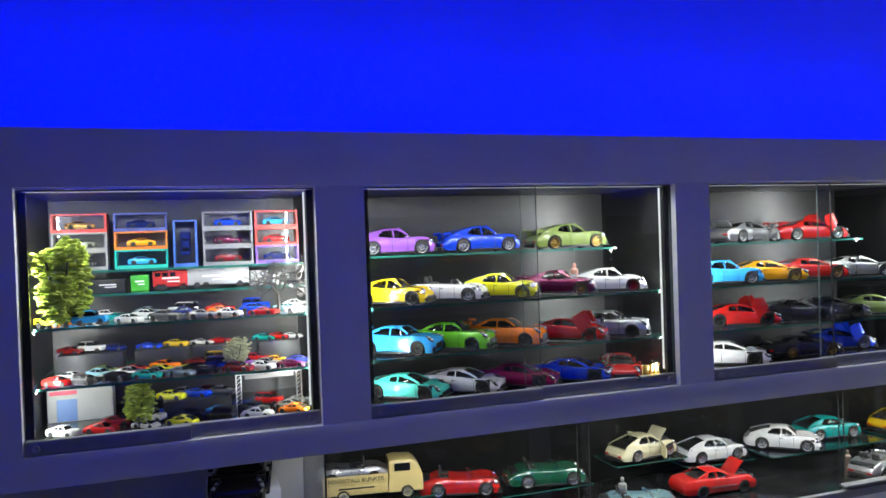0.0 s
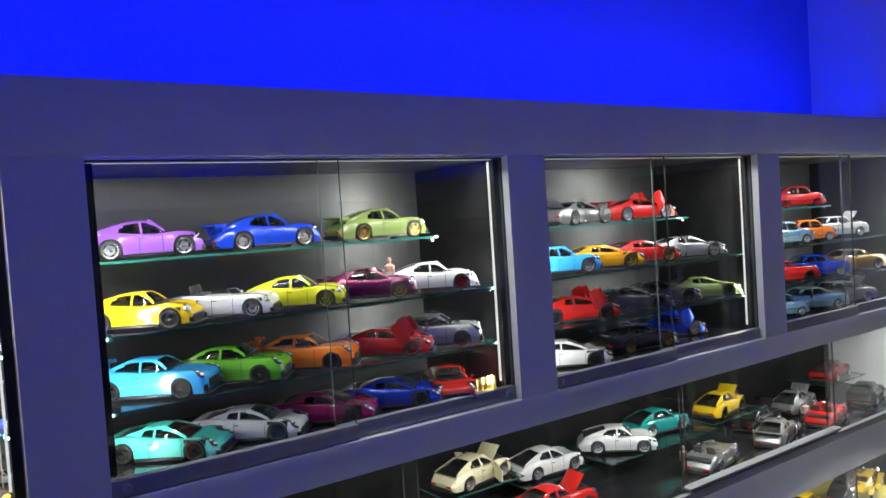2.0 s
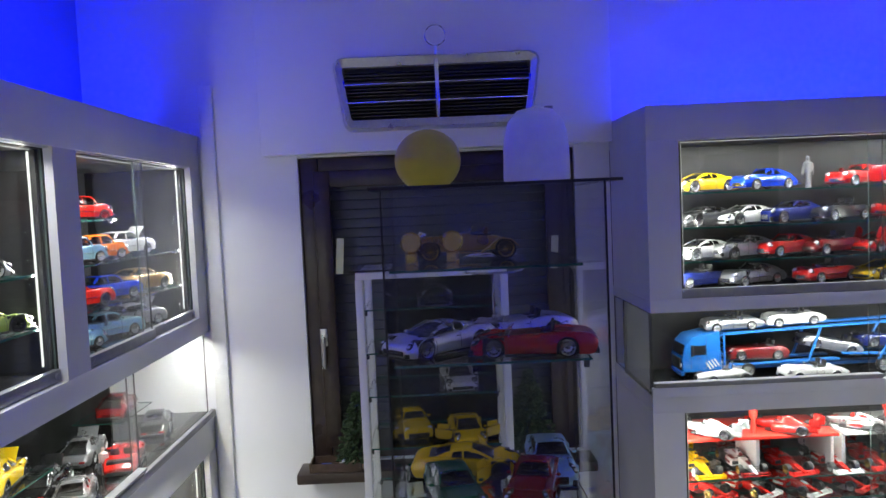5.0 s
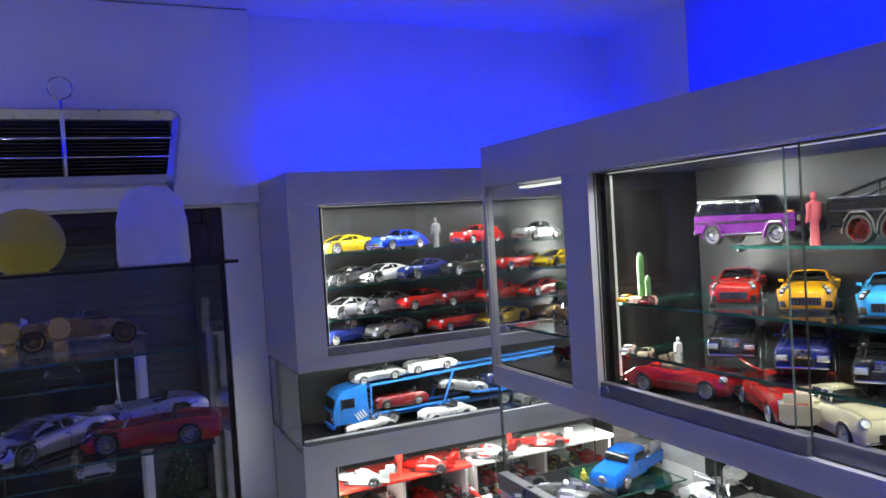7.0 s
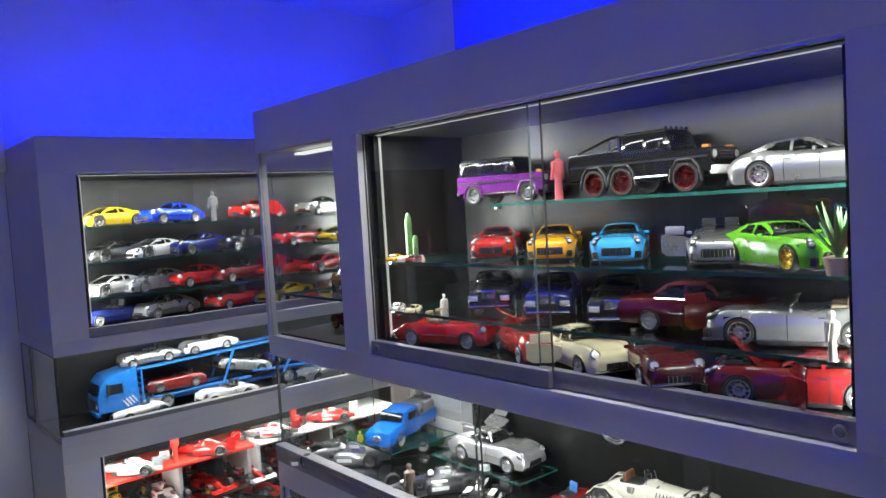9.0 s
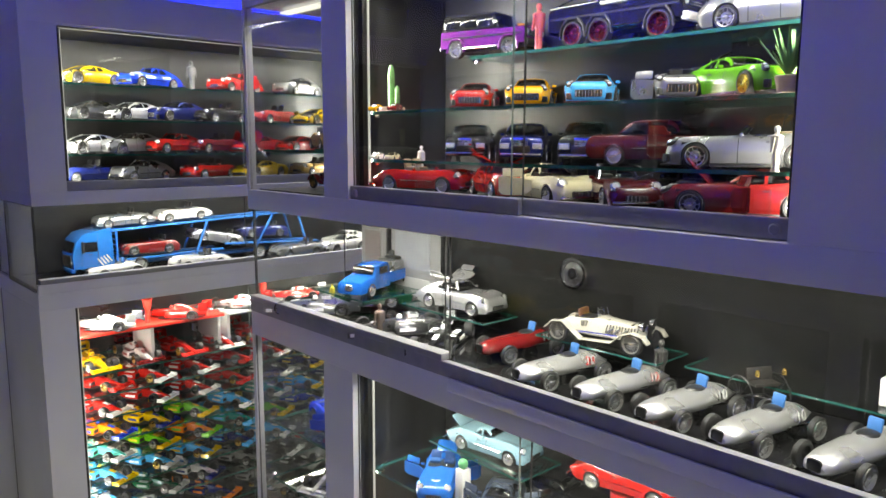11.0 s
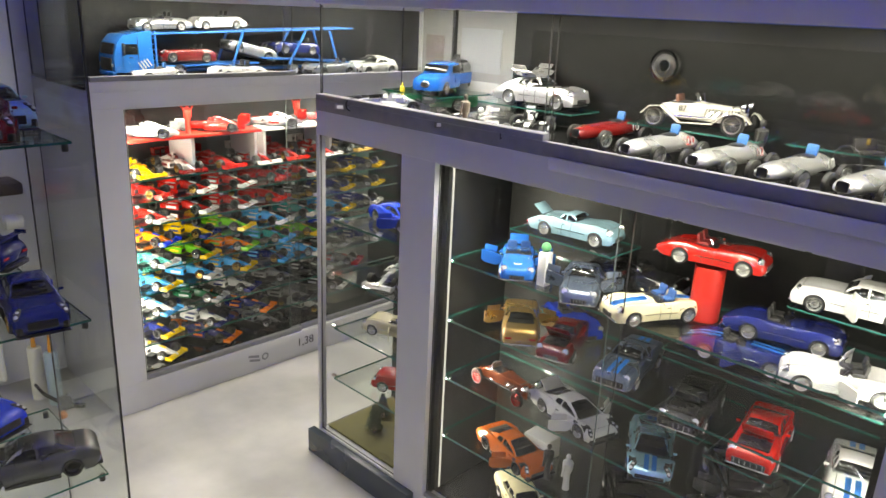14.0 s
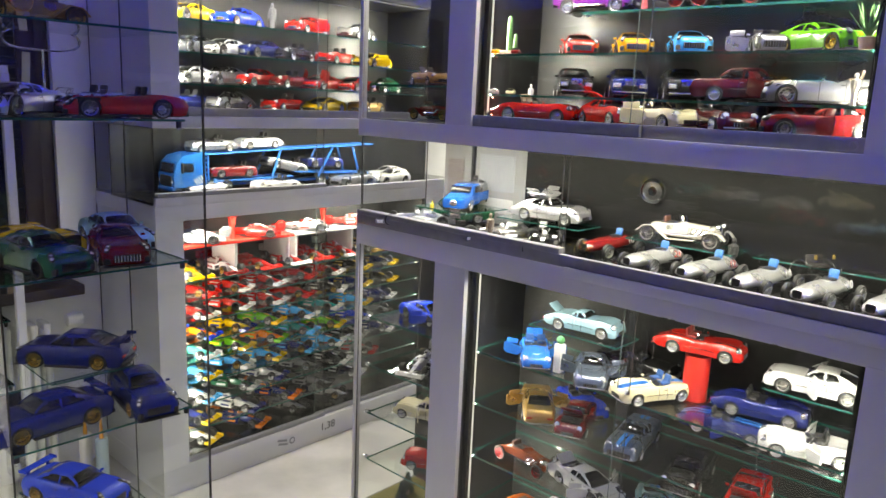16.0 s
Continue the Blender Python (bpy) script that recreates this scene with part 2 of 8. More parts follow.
# ---------------------------------------------------------------- room shell
XW = 3.70          # window wall
CEILING = 2.76
YA = 1.845         # front of the long cabinet row
YN = -0.16         # front of the opposite cabinet row
XF = 3.19          # front of the cabinet in the alcove
solo("floor", newbox(-2.6, 4.0, -1.9, 2.6, -0.12, 0.0), FLOOR, "pale grey smooth floor with soft brownish streaks", "floor", "structure", smooth=False)
solo("ceiling", newbox(-2.6, 4.0, -1.9, 2.6, CEILING, CEILING + 0.12), CEIL, "plain white ceiling lit blue from below", "ceiling", "structure", smooth=False)
# north and south walls: blue LED light tinted into the colour, besides the lamps
solo("wall_north", newbox(-2.6, 4.0, 2.28, 2.45, 0.0, CEILING), BLUEWASHWALL, "plain wall with the blue led wash put into its colour", "wall", "structure", smooth=False)
solo("wall_west", newbox(-2.6, -2.45, -0.52, 2.28, 0.0, CEILING), WALL, "plain white painted wall", "wall", "structure", smooth=False)
solo("wall_south", newbox(-2.6, 2.13, -0.62, -0.52, 0.0, CEILING), BLUEWASHWALL, "partition wall behind the showcases, blue led wash in its colour", "wall", "structure", smooth=False)
solo("wall_alcove", newbox(2.03, 4.0, -1.62, -1.50, 0.0, CEILING), WALL, "white wall closing the alcove", "wall", "structure", smooth=False)
solo("wall_alcove_side", newbox(2.03, 2.13, -1.50, -0.62, 0.0, CEILING), WALL, "white alcove side wall", "wall", "structure", smooth=False)
# window wall with its opening
WY0, WY1, WZ0, WZ1 = 0.38, 1.463, 0.80, 2.01
bm = bmesh.new()
box(bm, XW, XW + 0.22, -1.50, WY0, 0, CEILING)
box(bm, XW, XW + 0.22, WY1, 2.28, 0, CEILING)
box(bm, XW, XW + 0.22, WY0, WY1, 0, WZ0)
box(bm, XW, XW + 0.22, WY0, WY1, WZ1, CEILING)
solo("wall_east", bm, WALL, "white window wall, grey white below and tinted blue above", "wall", "structure", smooth=False)
solo("shutter_box", newbox(XW - 0.075, XW - 0.002, 0.245, 1.585, 2.018, CEILING - 0.004, 0.006), WALL, "white boxed lintel casing above the window", "casing", "structure")
solo("corner_duct", newbox(XW - 0.022, XW - 0.001, 1.775, 1.83, 0.0, 2.30, 0.004), WHITEP, "white cable duct beside the cabinet end", "duct", "structure")

# window
win = thing("window_1", pose(XW, 0, 0), "dark brown wooden window with the grey roller shutter lowered at night", "window", kind="structure")
bm = bmesh.new()
f = 0.075
for y0, y1, z0, z1 in ((WY0, WY0 + f, WZ0, WZ1), (WY1 - f, WY1, WZ0, WZ1), (WY0 + f, WY1 - f, WZ0, WZ0 + f), (WY0 + f, WY1 - f, WZ1 - f, WZ1)):
    box(bm, 0.02, 0.09, y0 + 0.001, y1 - 0.001, z0 + 0.001, z1 - 0.001, 0.004)
part("window_frame", bm, DARKWOOD, win)
bm = bmesh.new()
g = 0.065
a0, a1, c0, c1 = WY0 + f - 0.02, WY1 - f + 0.02, WZ0 + f - 0.02, WZ1 - f + 0.02
for y0, y1, z0, z1 in ((a0, a0 + g, c0, c1), (a1 - g, a1, c0, c1), (a0 + g, a1 - g, c0, c0 + g), (a0 + g, a1 - g, c1 - g, c1)):
    box(bm, 0.0, 0.019, y0, y1, z0, z1, 0.004)
part("sash", bm, DARKWOOD, win)
pane = part("pane", newbox(0.05, 0.056, a0 + g - 0.03, a1 - g + 0.03, c0 + g - 0.03, c1 - g + 0.03), CASEGLASS, win, smooth=False)
pane.visible_shadow = False
sh = mesh_of("slat", newbox(-0.006, 0.006, WY0, WY1, -0.0185, 0.0185, 0.004), SHUTTER)
for i in range(32):
    part("slat", sh, None, win, at=pose(0.14, 0, WZ0 + 0.02 + i * 0.0385))
bm = bmesh.new()
rod(bm, (-0.028, 1.395, 1.18), (-0.028, 1.395, 1.30), 0.009, 10)
box(bm, -0.006, 0.0, 1.38, 1.41, 1.265, 1.335, 0.003)
rod(bm, (-0.03, 1.395, 1.296), (0, 1.395, 1.296), 0.008, 8)
part("handle", bm, ALU, win, "aluminium window handle")
solo("window_sill", newbox(XW - 0.13, XW + 0.018, WY0 - 0.03, WY1 + 0.045, WZ0 - 0.045, WZ0 - 0.004, 0.006), DARKWOOD, "dark brown wooden window sill", "window sill", "structure")

# radiator below the window
rad = thing("radiator", pose(XW - 0.10, 0, 0), "white column radiator below the window sill", "radiator")
bm = bmesh.new()
for dx in (-0.035, 0.035):
    lathe(bm, [(0.004, 0.08), (0.013, 0.085), (0.013, 0.66), (0.004, 0.665)], 10, pose(dx, 0, 0))
box(bm, -0.045, 0.045, -0.014, 0.014, 0.08, 0.115, 0.008)
box(bm, -0.045, 0.045, -0.014, 0.014, 0.64, 0.67, 0.008)
col = mesh_of("column", bm, RADIATOR)
for i in range(20):
    part("column", col, None, rad, at=pose(0, 0.50 + 0.046 * i, 0))
for y_ in (0.55, 1.30):
    part("foot", newbox(-0.03, 0.03, y_ - 0.012, y_ + 0.012, 0.0, 0.082, 0.003), RADIATOR, rad)
bm = bmesh.new()
lathe(bm, [(0.008, 0), (0.026, 0.004), (0.028, 0.03), (0.024, 0.06), (0.01, 0.065)], 16, pose(0, 0.42, 0.655, 90, 0, 0))
part("valve", bm, WHITEP, rad)

# grille ornament over the window
gr = thing("car_grille", pose(XW - 0.077, 0.905, 2.228, 0, 0, -90), "chromed car radiator grille mounted as wall decoration", "wall decoration")
def grille_ring(wt, wb, h, r):
    pts = []
    for cx, cz, a0 in ((wt - r, h - r, 0), (-wt + r, h - r, 90), (-wb + r, -h + r, 180), (wb - r, -h + r, 270)):
        for k in range(5):
            a = radians(a0 + k * 22.5)
            pts.append((cx + r * math.cos(a), cz + r * math.sin(a)))
    return pts
bm = bmesh.new()
o, i_ = grille_ring(0.385, 0.355, 0.135, 0.035), grille_ring(0.352, 0.325, 0.098, 0.012)
vo = [bm.verts.new((x, -0.05, z)) for x, z in o]
vo2 = [bm.verts.new((x * 1.01, -0.001, z * 1.01)) for x, z in o]
vm = [bm.verts.new((x * 0.97, -0.068, z * 0.95)) for x, z in o]
vi = [bm.verts.new((x, -0.055, z)) for x, z in i_]
n = len(o)
for a, b in ((vo2, vo), (vo, vm), (vm, vi)):
    for k in range(n):
        bm.faces.new((a[k], a[(k + 1) % n], b[(k + 1) % n], b[k]))
part("surround", bm, ALU, gr, "satin chrome surround")
part("backing", newbox(-0.345, 0.345, -0.02, -0.012, -0.098, 0.098), GRILLE, gr, smooth=False)
sl = mesh_of("slat", newbox(-0.348, 0.348, -0.05, -0.022, -0.0022, 0.0022, 0.001), BLACKP)
for k in range(15):
    part("slat", sl, None, gr, at=pose(0, 0, -0.088 + k * 0.0126, 25))
br = mesh_of("bar", newbox(-0.35, 0.35, -0.058, -0.05, -0.003, 0.003, 0.0012), CHROME)
for z in (-0.033, 0.033):
    part("bar", br, None, gr, at=pose(0, 0, z))
part("centre_bar", newbox(-0.008, 0.008, -0.064, -0.05, -0.1, 0.125, 0.003), CHROME, gr)
for s in (-1, 1):
    part("side_strip", newbox(s * 0.352 - 0.008, s * 0.352 + 0.008, -0.058, -0.04, -0.05, 0.05, 0.003), PLAIN, gr, "blue side strip", colour=(0.0, 0.03, 0.9))
bm = bmesh.new()
rod(bm, (0, -0.05, 0.13), (0, -0.05, 0.165), 0.006)
m_ = pose(0, -0.05, 0.205, 90)
for k in range(24):
    a, b = k * math.tau / 24, (k + 1) * math.tau / 24
    rod(bm, m_ @ Vector((0.038 * math.cos(a), 0.038 * math.sin(a), 0)), m_ @ Vector((0.038 * math.cos(b), 0.038 * math.sin(b), 0)), 0.0035, 6)
part("ornament", bm, CHROME, gr, "chrome ring on a stem")

# ---------------------------------------------------------------- cabinets
def bay(case, x0, x1, z0, z1, depth, shelves, led="right", watts=2.95, side=1.7, tilt=12, split=True, rail=0.032, back=None, narrow=(), floor=None, doors=True, m=None, lock=True):
    """The black-lined inside of one cabinet opening with its glass shelves, doors and led strips."""
    t = 0.012
    part("side_lining", newbox(x0 - t, x0 - 0.001, 0.024, depth - 0.012, z0, z1), INNER, case, smooth=False)
    part("side_lining", newbox(x1 + 0.001, x1 + t, 0.024, depth - 0.012, z0, z1), INNER, case, smooth=False)
    part("back_lining", newbox(x0, x1, depth - 0.024, depth - 0.012, z0, z1), back or BACKING, case, smooth=False)
    fl = z0 + (rail - 0.012 if floor is None else floor)
    part("bottom_lining", newbox(x0, x1, 0.05, depth - 0.025, fl - 0.012, fl), GLOSSBLACK, case, "glossy black floor", smooth=False)
    part("top_lining", newbox(x0, x1, 0.024, depth - 0.025, z1 - 0.006, z1 - 0.0005), INNER, case, smooth=False)
    clip = mesh_of("clip", newbox(-0.006, 0.006, -0.006, 0.006, -0.007, -0.0005, 0.001), CHROME)
    for z, ya, xa, xb in shelves:
        ya, xa, xb = ya or 0.055, x0 + 0.004 if xa is None else xa, x1 - 0.004 if xb is None else xb
        s = glass_sheet("shelf", case, xa, xb, ya, depth - 0.03, z - 0.006, z, SHELFGLASS, "glass shelf with green edge")
        for xx in (xa + 0.008, xb - 0.008):
            part("clip", clip, None, case, at=pose(xx, ya + 0.02, z - 0.006))
    xm = (x0 + x1) / 2
    if doors:
        spans = ((x0 + 0.002, xm + 0.02, 0.014, 0.019, True), (xm - 0.02, x1 - 0.002, 0.026, 0.031, False)) if split else ((x0 + 0.002, x1 - 0.002, 0.014, 0.019, True),)
        for a, b, ya, yb, front in spans:
            p = glass_sheet("glass_door", case, a, b, ya, yb, z0 + rail * 0.6, z1 - 0.004, GLASS, "sliding glass door", edge=BLACKTRIM if front else PALEEDGE)
            part("door_rail", newbox(a, b, ya - 0.010, yb + 0.004, z0 + 0.001, z0 + rail, 0.002), RAILGREY, p, "dark grey bottom rail")
            if lock:
                bm = bmesh.new()
                xx = a + 0.022 if front else b - 0.022
                lathe(bm, [(0.009, 0), (0.009, 0.002), (0.007, 0.003), (0.005, 0.0015)], 18, pose(xx, ya - 0.0102, z0 + rail * 0.5, 90))
                part("lock", bm, RAILGREY, p)
    part("track", newbox(x0 + 0.001, x1 - 0.001, 0.008, 0.04, z1 - 0.004, z1 - 0.0006), ALU, case, "aluminium top track", smooth=False)
    part("led_strip", newbox(x0 + 0.01, x1 - 0.01, 0.046, 0.05, z1 - 0.0080, z1 - 0.0065), LEDPROFILE, case, "white led strip", smooth=False)
    sx, sg = (x1 - 0.019, -1) if led == "right" else (x0 + 0.019, 1)
    part("led_strip", newbox(min(sx, sx + sg * 0.004), max(sx, sx + sg * 0.004), 0.046, 0.050, z0 + rail + 0.01, z1 - 0.012), LEDGLOW if led == "right" else LEDPROFILE, case, "white led strip", smooth=False)
    for xx in (x0 + 0.001, x1 - 0.017):
        part("door_seal", newbox(xx, xx + 0.016, 0.034, 0.045, z0 + rail, z1 - 0.008), DULLBLACK, case, "black side profile", smooth=False)
    M = m if m is not None else case.matrix_basis
    strip_lamp("led_lamp", M @ Matrix.Translation((xm, 0.058, z1 - 0.014)) @ pose(0, 0, 0, tilt, 0, 0), x1 - x0 - 0.04, 0.010, watts * (x1 - x0), WHITE_LED, 165)
    for xs, g in ((x0 + 0.012, 1), (x1 - 0.012, -1)):
        strip_lamp("led_lamp", M @ Matrix.Translation((xs + g * 0.008, 0.056, (z0 + z1) / 2)) @ Matrix(((0, 0, -g, 0), (0, 1, 0, 0), (g, 0, 0, 0), (0, 0, 0, 1))) @ pose(0, 0, 0, 46, 0, 0), z1 - z0 - 0.06, 0.006, watts * side * (z1 - z0) * (0.9 if (g > 0) == (led == "left") else 0.5), WHITE_LED, 160)


def carcass(name, M, X0, X1, Z0, Z1, depth, bays, label, ends=(True, True), category="display cabinet"):
    """A lacquered cabinet front of rails and posts round its openings, with a closed body behind."""
    c = thing(name, M, label, category)
    z0, z1 = bays[0][2], bays[0][3]
    part("top_rail", newbox(X0, X1, 0.0, 0.022, z1, Z1, 0.0015), FASCIA, c)
    part("bottom_rail", newbox(X0, X1, 0.0, 0.022, Z0, z0, 0.0015), FASCIA, c)
    xs = [X0] + [v for b in bays for v in (b[0], b[1])] + [X1]
    for a, b in zip(xs[::2], xs[1::2]):
        if b - a > 0.005:
            part("post", newbox(a, b, 0.0, 0.022, z0, z1), FASCIA, c, smooth=False)
    part("top_panel", newbox(X0, X1, 0.0225, depth, z1 + 0.006, Z1 - 0.001), FASCIA, c, smooth=False)
    part("bottom_panel", newbox(X0, X1, 0.0225, depth, Z0 + 0.001, z0 - 0.006), FASCIA, c, smooth=False)
    part("back_panel", newbox(X0, X1, depth - 0.011, depth - 0.001, z0 - 0.005, z1 + 0.005), INNER, c, smooth=False)
    for on, a in zip(ends, (X0, X1 - 0.02)):
        if on:
            part("side_panel", newbox(a, a + 0.02, 0.0225, depth - 0.012, z0 - 0.005, z1 + 0.005), FASCIA, c, smooth=False)
    return c


MA = pose(0, YA, 0)
MN = pose(0, YN, 0, 0, 0, 180)
MF = pose(XF, 0, 0, 0, 0, -90)
ABAYS = [(-0.05, 0.582, 1.415, 1.985), (0.70, 1.589, 1.415, 1.985), (1.703, 2.58, 1.415, 1.985), (2.699, 3.587, 1.415, 1.985)]
DA = 0.42
cA = carcass("wall_cabinet", MA, -0.75, XW - 0.002, 1.345, 2.112, DA, ABAYS, "long light grey wall cabinet with four glazed display openings")
FULL = [(1.549, None, None, None), (1.68, None, None, None)]
bay(cA, *ABAYS[0], DA, FULL + [(1.80, 0.20, None, None), (1.742, 0.20, None, None)], "right", 4.0)
bay(cA, *ABAYS[1], DA, FULL + [(1.808, 0.17, None, 1.50)], "right")
bay(cA, *ABAYS[2], DA, FULL + [(1.805, 0.17, None, 2.46)], "right")
bay(cA, *ABAYS[3], DA, FULL + [(1.805, 0.17, None, 3.32)], "right")
# lower cabinet of the long row, its top is the black display floor
ALOW = [(0.70, 1.589, 0.10, 0.885), (1.703, 2.48, 0.10, 0.885), (2.60, 3.60, 0.10, 0.885)]
cAl = carcass("base_cabinet", MA, -0.75, XW - 0.002, 0.0, 1.012, DA, ALOW, "light grey base cabinet with glazed openings under the display shelf")
for b in ALOW:
    bay(cAl, *b, DA, [(0.64, None, None, None), (0.38, None, None, None)], "right", 1.8, tilt=5)


def open_tier(name, M, X0, X1, zf, zt, depth, panes, label, watts, back=None, corner=False, back_to=None, rail_h=0.03, lean=12, rail=None, spread=176):
    """The glazed display strip between a base and a wall cabinet: a black floor, back and sliding panes."""
    c = thing(name, M, label, "display shelf")
    part("display_floor", newbox(X0, X1, 0.012, depth, zf - 0.012, zf, 0.001), GLOSSBLACK, c, "glossy black display floor", smooth=False)
    part("front_rail", newbox(X0, X1, -0.006, 0.0115, zf - 0.014, zf + rail_h - 0.012, 0.002), rail or TIERRAIL, c, "grey rail along the front")
    bx = X1 if back_to is None else back_to
    part("back_lining", newbox(bx[0] if back_to else X0, bx[1] if back_to else X1, depth - 0.014, depth - 0.002, zf + 0.001, zt - 0.001), back or INNER, c, smooth=False)
    for i, (a, b) in enumerate(panes):
        ya = 0.012 if i % 2 == 0 else 0.022
        p = glass_sheet("glass_door", c, a, b, ya, ya + 0.005, zf + 0.002, zt - 0.003, GLASS, "sliding glass pane", edge=BLACKTRIM)
        if i % 2 == 0:
            part("door_rail", newbox(a, b, -0.010, 0.02, zf + 0.0185, zf + rail_h + 0.004, 0.002), TIERRAIL, p)
    strip_lamp("led_lamp", M @ Matrix.Translation(((X0 + X1) / 2, 0.06, zt - 0.009)) @ pose(0, 0, 0, lean, 0, 0), X1 - X0 - 0.06, 0.012, watts * (X1 - X0), WHITE_LED, spread)
    return c


tA = open_tier("display_shelf", MA, 0.59, XW - 0.004, 1.026, 1.344, DA, [(0.592, 1.30), (1.27, 2.20), (2.17, 2.99), (2.96, XW - 0.006)], "black open display shelf behind sliding glass between the grey cabinets", 3.6, back=DULLBLACK, lean=6, rail_h=0.022, spread=168)
glass_sheet("end_glass", tA, 0.583, 0.588, 0.013, DA - 0.016, 1.0275, 1.343, GLASS, "fixed end glass", edge=BLACKTRIM)
solo("niche_panel", newbox(-0.74, 0.582, YA + DA - 0.03, YA + DA - 0.004, 1.0125, 1.3445), FASCIA, "light grey panel behind the open niche", "panel", smooth=False)

# opposite row; local x runs against the world's x
NU = [(-2.548, -2.172, 1.487, 1.982), (-2.072, -1.053, 1.487, 1.982)]
DN = 0.335
cN = carcass("wall_cabinet", MN, -2.562, -0.72, 1.432, 2.094, DN, NU, "light grey wall cabinet with glazed corner cell and wide opening", ends=(False, True))
bay(cN, *NU[1], DN, [(1.581, None, None, None), (1.692, None, None, None), (1.808, 0.16, -1.83, None)], "left", 2.6)
NL = [(-2.548, -2.19, 0.09, 1.067), (-2.066, -0.99, 0.08, 1.067)]
cNl = carcass("base_cabinet", MN, -2.562, -0.72, 0.0, 1.142, DN, NL, "light grey base cabinet with glazed corner cell and wide opening", ends=(False, True))
bay(cNl, *NL[1], DN, [(0.805, None, None, None), (0.635, None, None, None), (0.46, None, None, None), (0.28, None, None, None)], "left", 2.35, side=1.2, rail=0.02, back=DULLBLACK, tilt=4)
tN = open_tier("display_shelf", MN, -2.556, -0.72, 1.152, 1.431, DN, [(-2.55, -1.735), (-1.76, -0.73)], "black open display shelf behind glass on the grey base cabinet", 3.8, back=DULLBLACK, lean=12, back_to=(-2.10, -0.72))


part("sliding_rail", newbox(-1.715, -0.73, -0.013, -0.0065, 1.112, 1.141, 0.0025), FASCIA, tN, "raised lower rail of the sliding pane")


def corner_cell(c, x0, x1, z0, z1, shelves, base):
    """The glazed end of the row: glass on the front, the end and the back, with small glass shelves."""
    glass_sheet("glass_door", c, x0, x1 - 0.002, 0.004, 0.009, z0 + 0.001, z1 - 0.001, GLASS, "fixed corner glass", edge=BLACKTRIM)
    glass_sheet("end_glass", c, x0 - 0.007, x0 - 0.002, 0.004, DN - 0.02, z0 + 0.001, z1 - 0.001, GLASS, "fixed end glass", edge=BLACKTRIM)
    part("side_lining", newbox(x1 + 0.001, x1 + 0.012, 0.024, DN - 0.012, z0, z1), INNER, c, smooth=False)
    part("bottom_lining", newbox(x0, x1, 0.03, DN - 0.02, z0 - 0.004, z0 + 0.002), base, c, smooth=False)
    for z in shelves:
        glass_sheet("shelf", c, x0 + 0.03, x1 - 0.003, 0.03, DN - 0.03, z - 0.006, z, SHELFGLASS, "small glass corner shelf")
        bm = bmesh.new()
        lathe(bm, [(0.008, 0), (0.008, 0.02)], 10, pose(x0 - 0.002, 0.05, z - 0.012, 0, 90))
        part("clip", bm, CHROME, c)
    strip_lamp("led_lamp", MN @ Matrix.Translation(((x0 + x1) / 2, 0.15, z1 - 0.012)), 0.30, 0.03, 0.9, WHITE_LED, 170)
    part("led_strip", newbox(x0 + 0.02, x1 - 0.02, 0.10, 0.13, z1 - 0.007, z1 - 0.001), LEDGLOW, c, "white led strip", smooth=False)


corner_cell(cN, *NU[0], [1.60], INNER)
part("plinth", newbox(-2.585, -2.10, -0.028, -0.001, 0.0, 0.085, 0.003), SLATE, cNl, "dark slate plinth")
corner_cell(cNl, *NL[0], [0.81, 0.635, 0.457, 0.28], MOSS)
glass_sheet("end_glass", tN, -2.556, -2.551, 0.012, DN - 0.01, 1.153, 1.430, GLASS, "fixed end glass", edge=BLACKTRIM)

# alcove cabinet
FUP = [(-0.137, 1.17, 1.461, 1.982)]
DF = 0.505
cF = carcass("wall_cabinet", MF, -0.243, 1.49, 1.418, 2.094, DF, FUP, "light grey alcove wall cabinet with one long glazed opening")
bay(cF, *FUP[0], 0.36, [(1.578, None, None, None), (1.692, None, None, None), (1.808, None, None, None)], "left", 3.2, doors=True, lock=False)
FLO = [(-0.137, 1.17, 0.11, 1.083)]
cFl = carcass("base_cabinet", MF, -0.243, 1.49, 0.0, 1.146, DF, FLO, "light grey alcove base cabinet full of racing models")
FSH = [0.95, 0.829, 0.75, 0.668, 0.58, 0.50, 0.412, 0.318, 0.218]
bay(cFl, *FLO[0], 0.36, [(z, None, None, None) for z in FSH[1:]], "left", 5.2, side=0.6, rail=0.02, lock=False, tilt=2)
tF = open_tier("display_shelf", MF, -0.243, 1.49, 1.152, 1.417, 0.36, [(-0.236, 0.52), (0.49, 1.485)], "glazed black display shelf of the alcove cabinet", 3.2, rail=FASCIA)
glass_sheet("end_glass", tF, -0.243, -0.238, 0.012, DF - 0.01, 1.153, 1.416, CASEGLASS, "fixed end glass", edge=BLACKTRIM)
bm = bmesh.new()
for k in range(2):
    slab(bm, pose(.30 + k * .004, -.0006, .066 - k * .018, 0, 14, 0), .05, .0008, .010)
lathe(bm, [(.016, 0), (.016, .0006), (.009, .0006), (.009, 0)], 16, pose(.352, -.0001, .052, 90), cap=False)
part("stamp", bm, RAILGREY, cFl, "faint grey stamp")
part("handwriting", letters("1,38", 0.05, BLACKTRIM), None, cFl, "pencilled measure", at=pose(0.55, -0.0006, 0.062, 90))

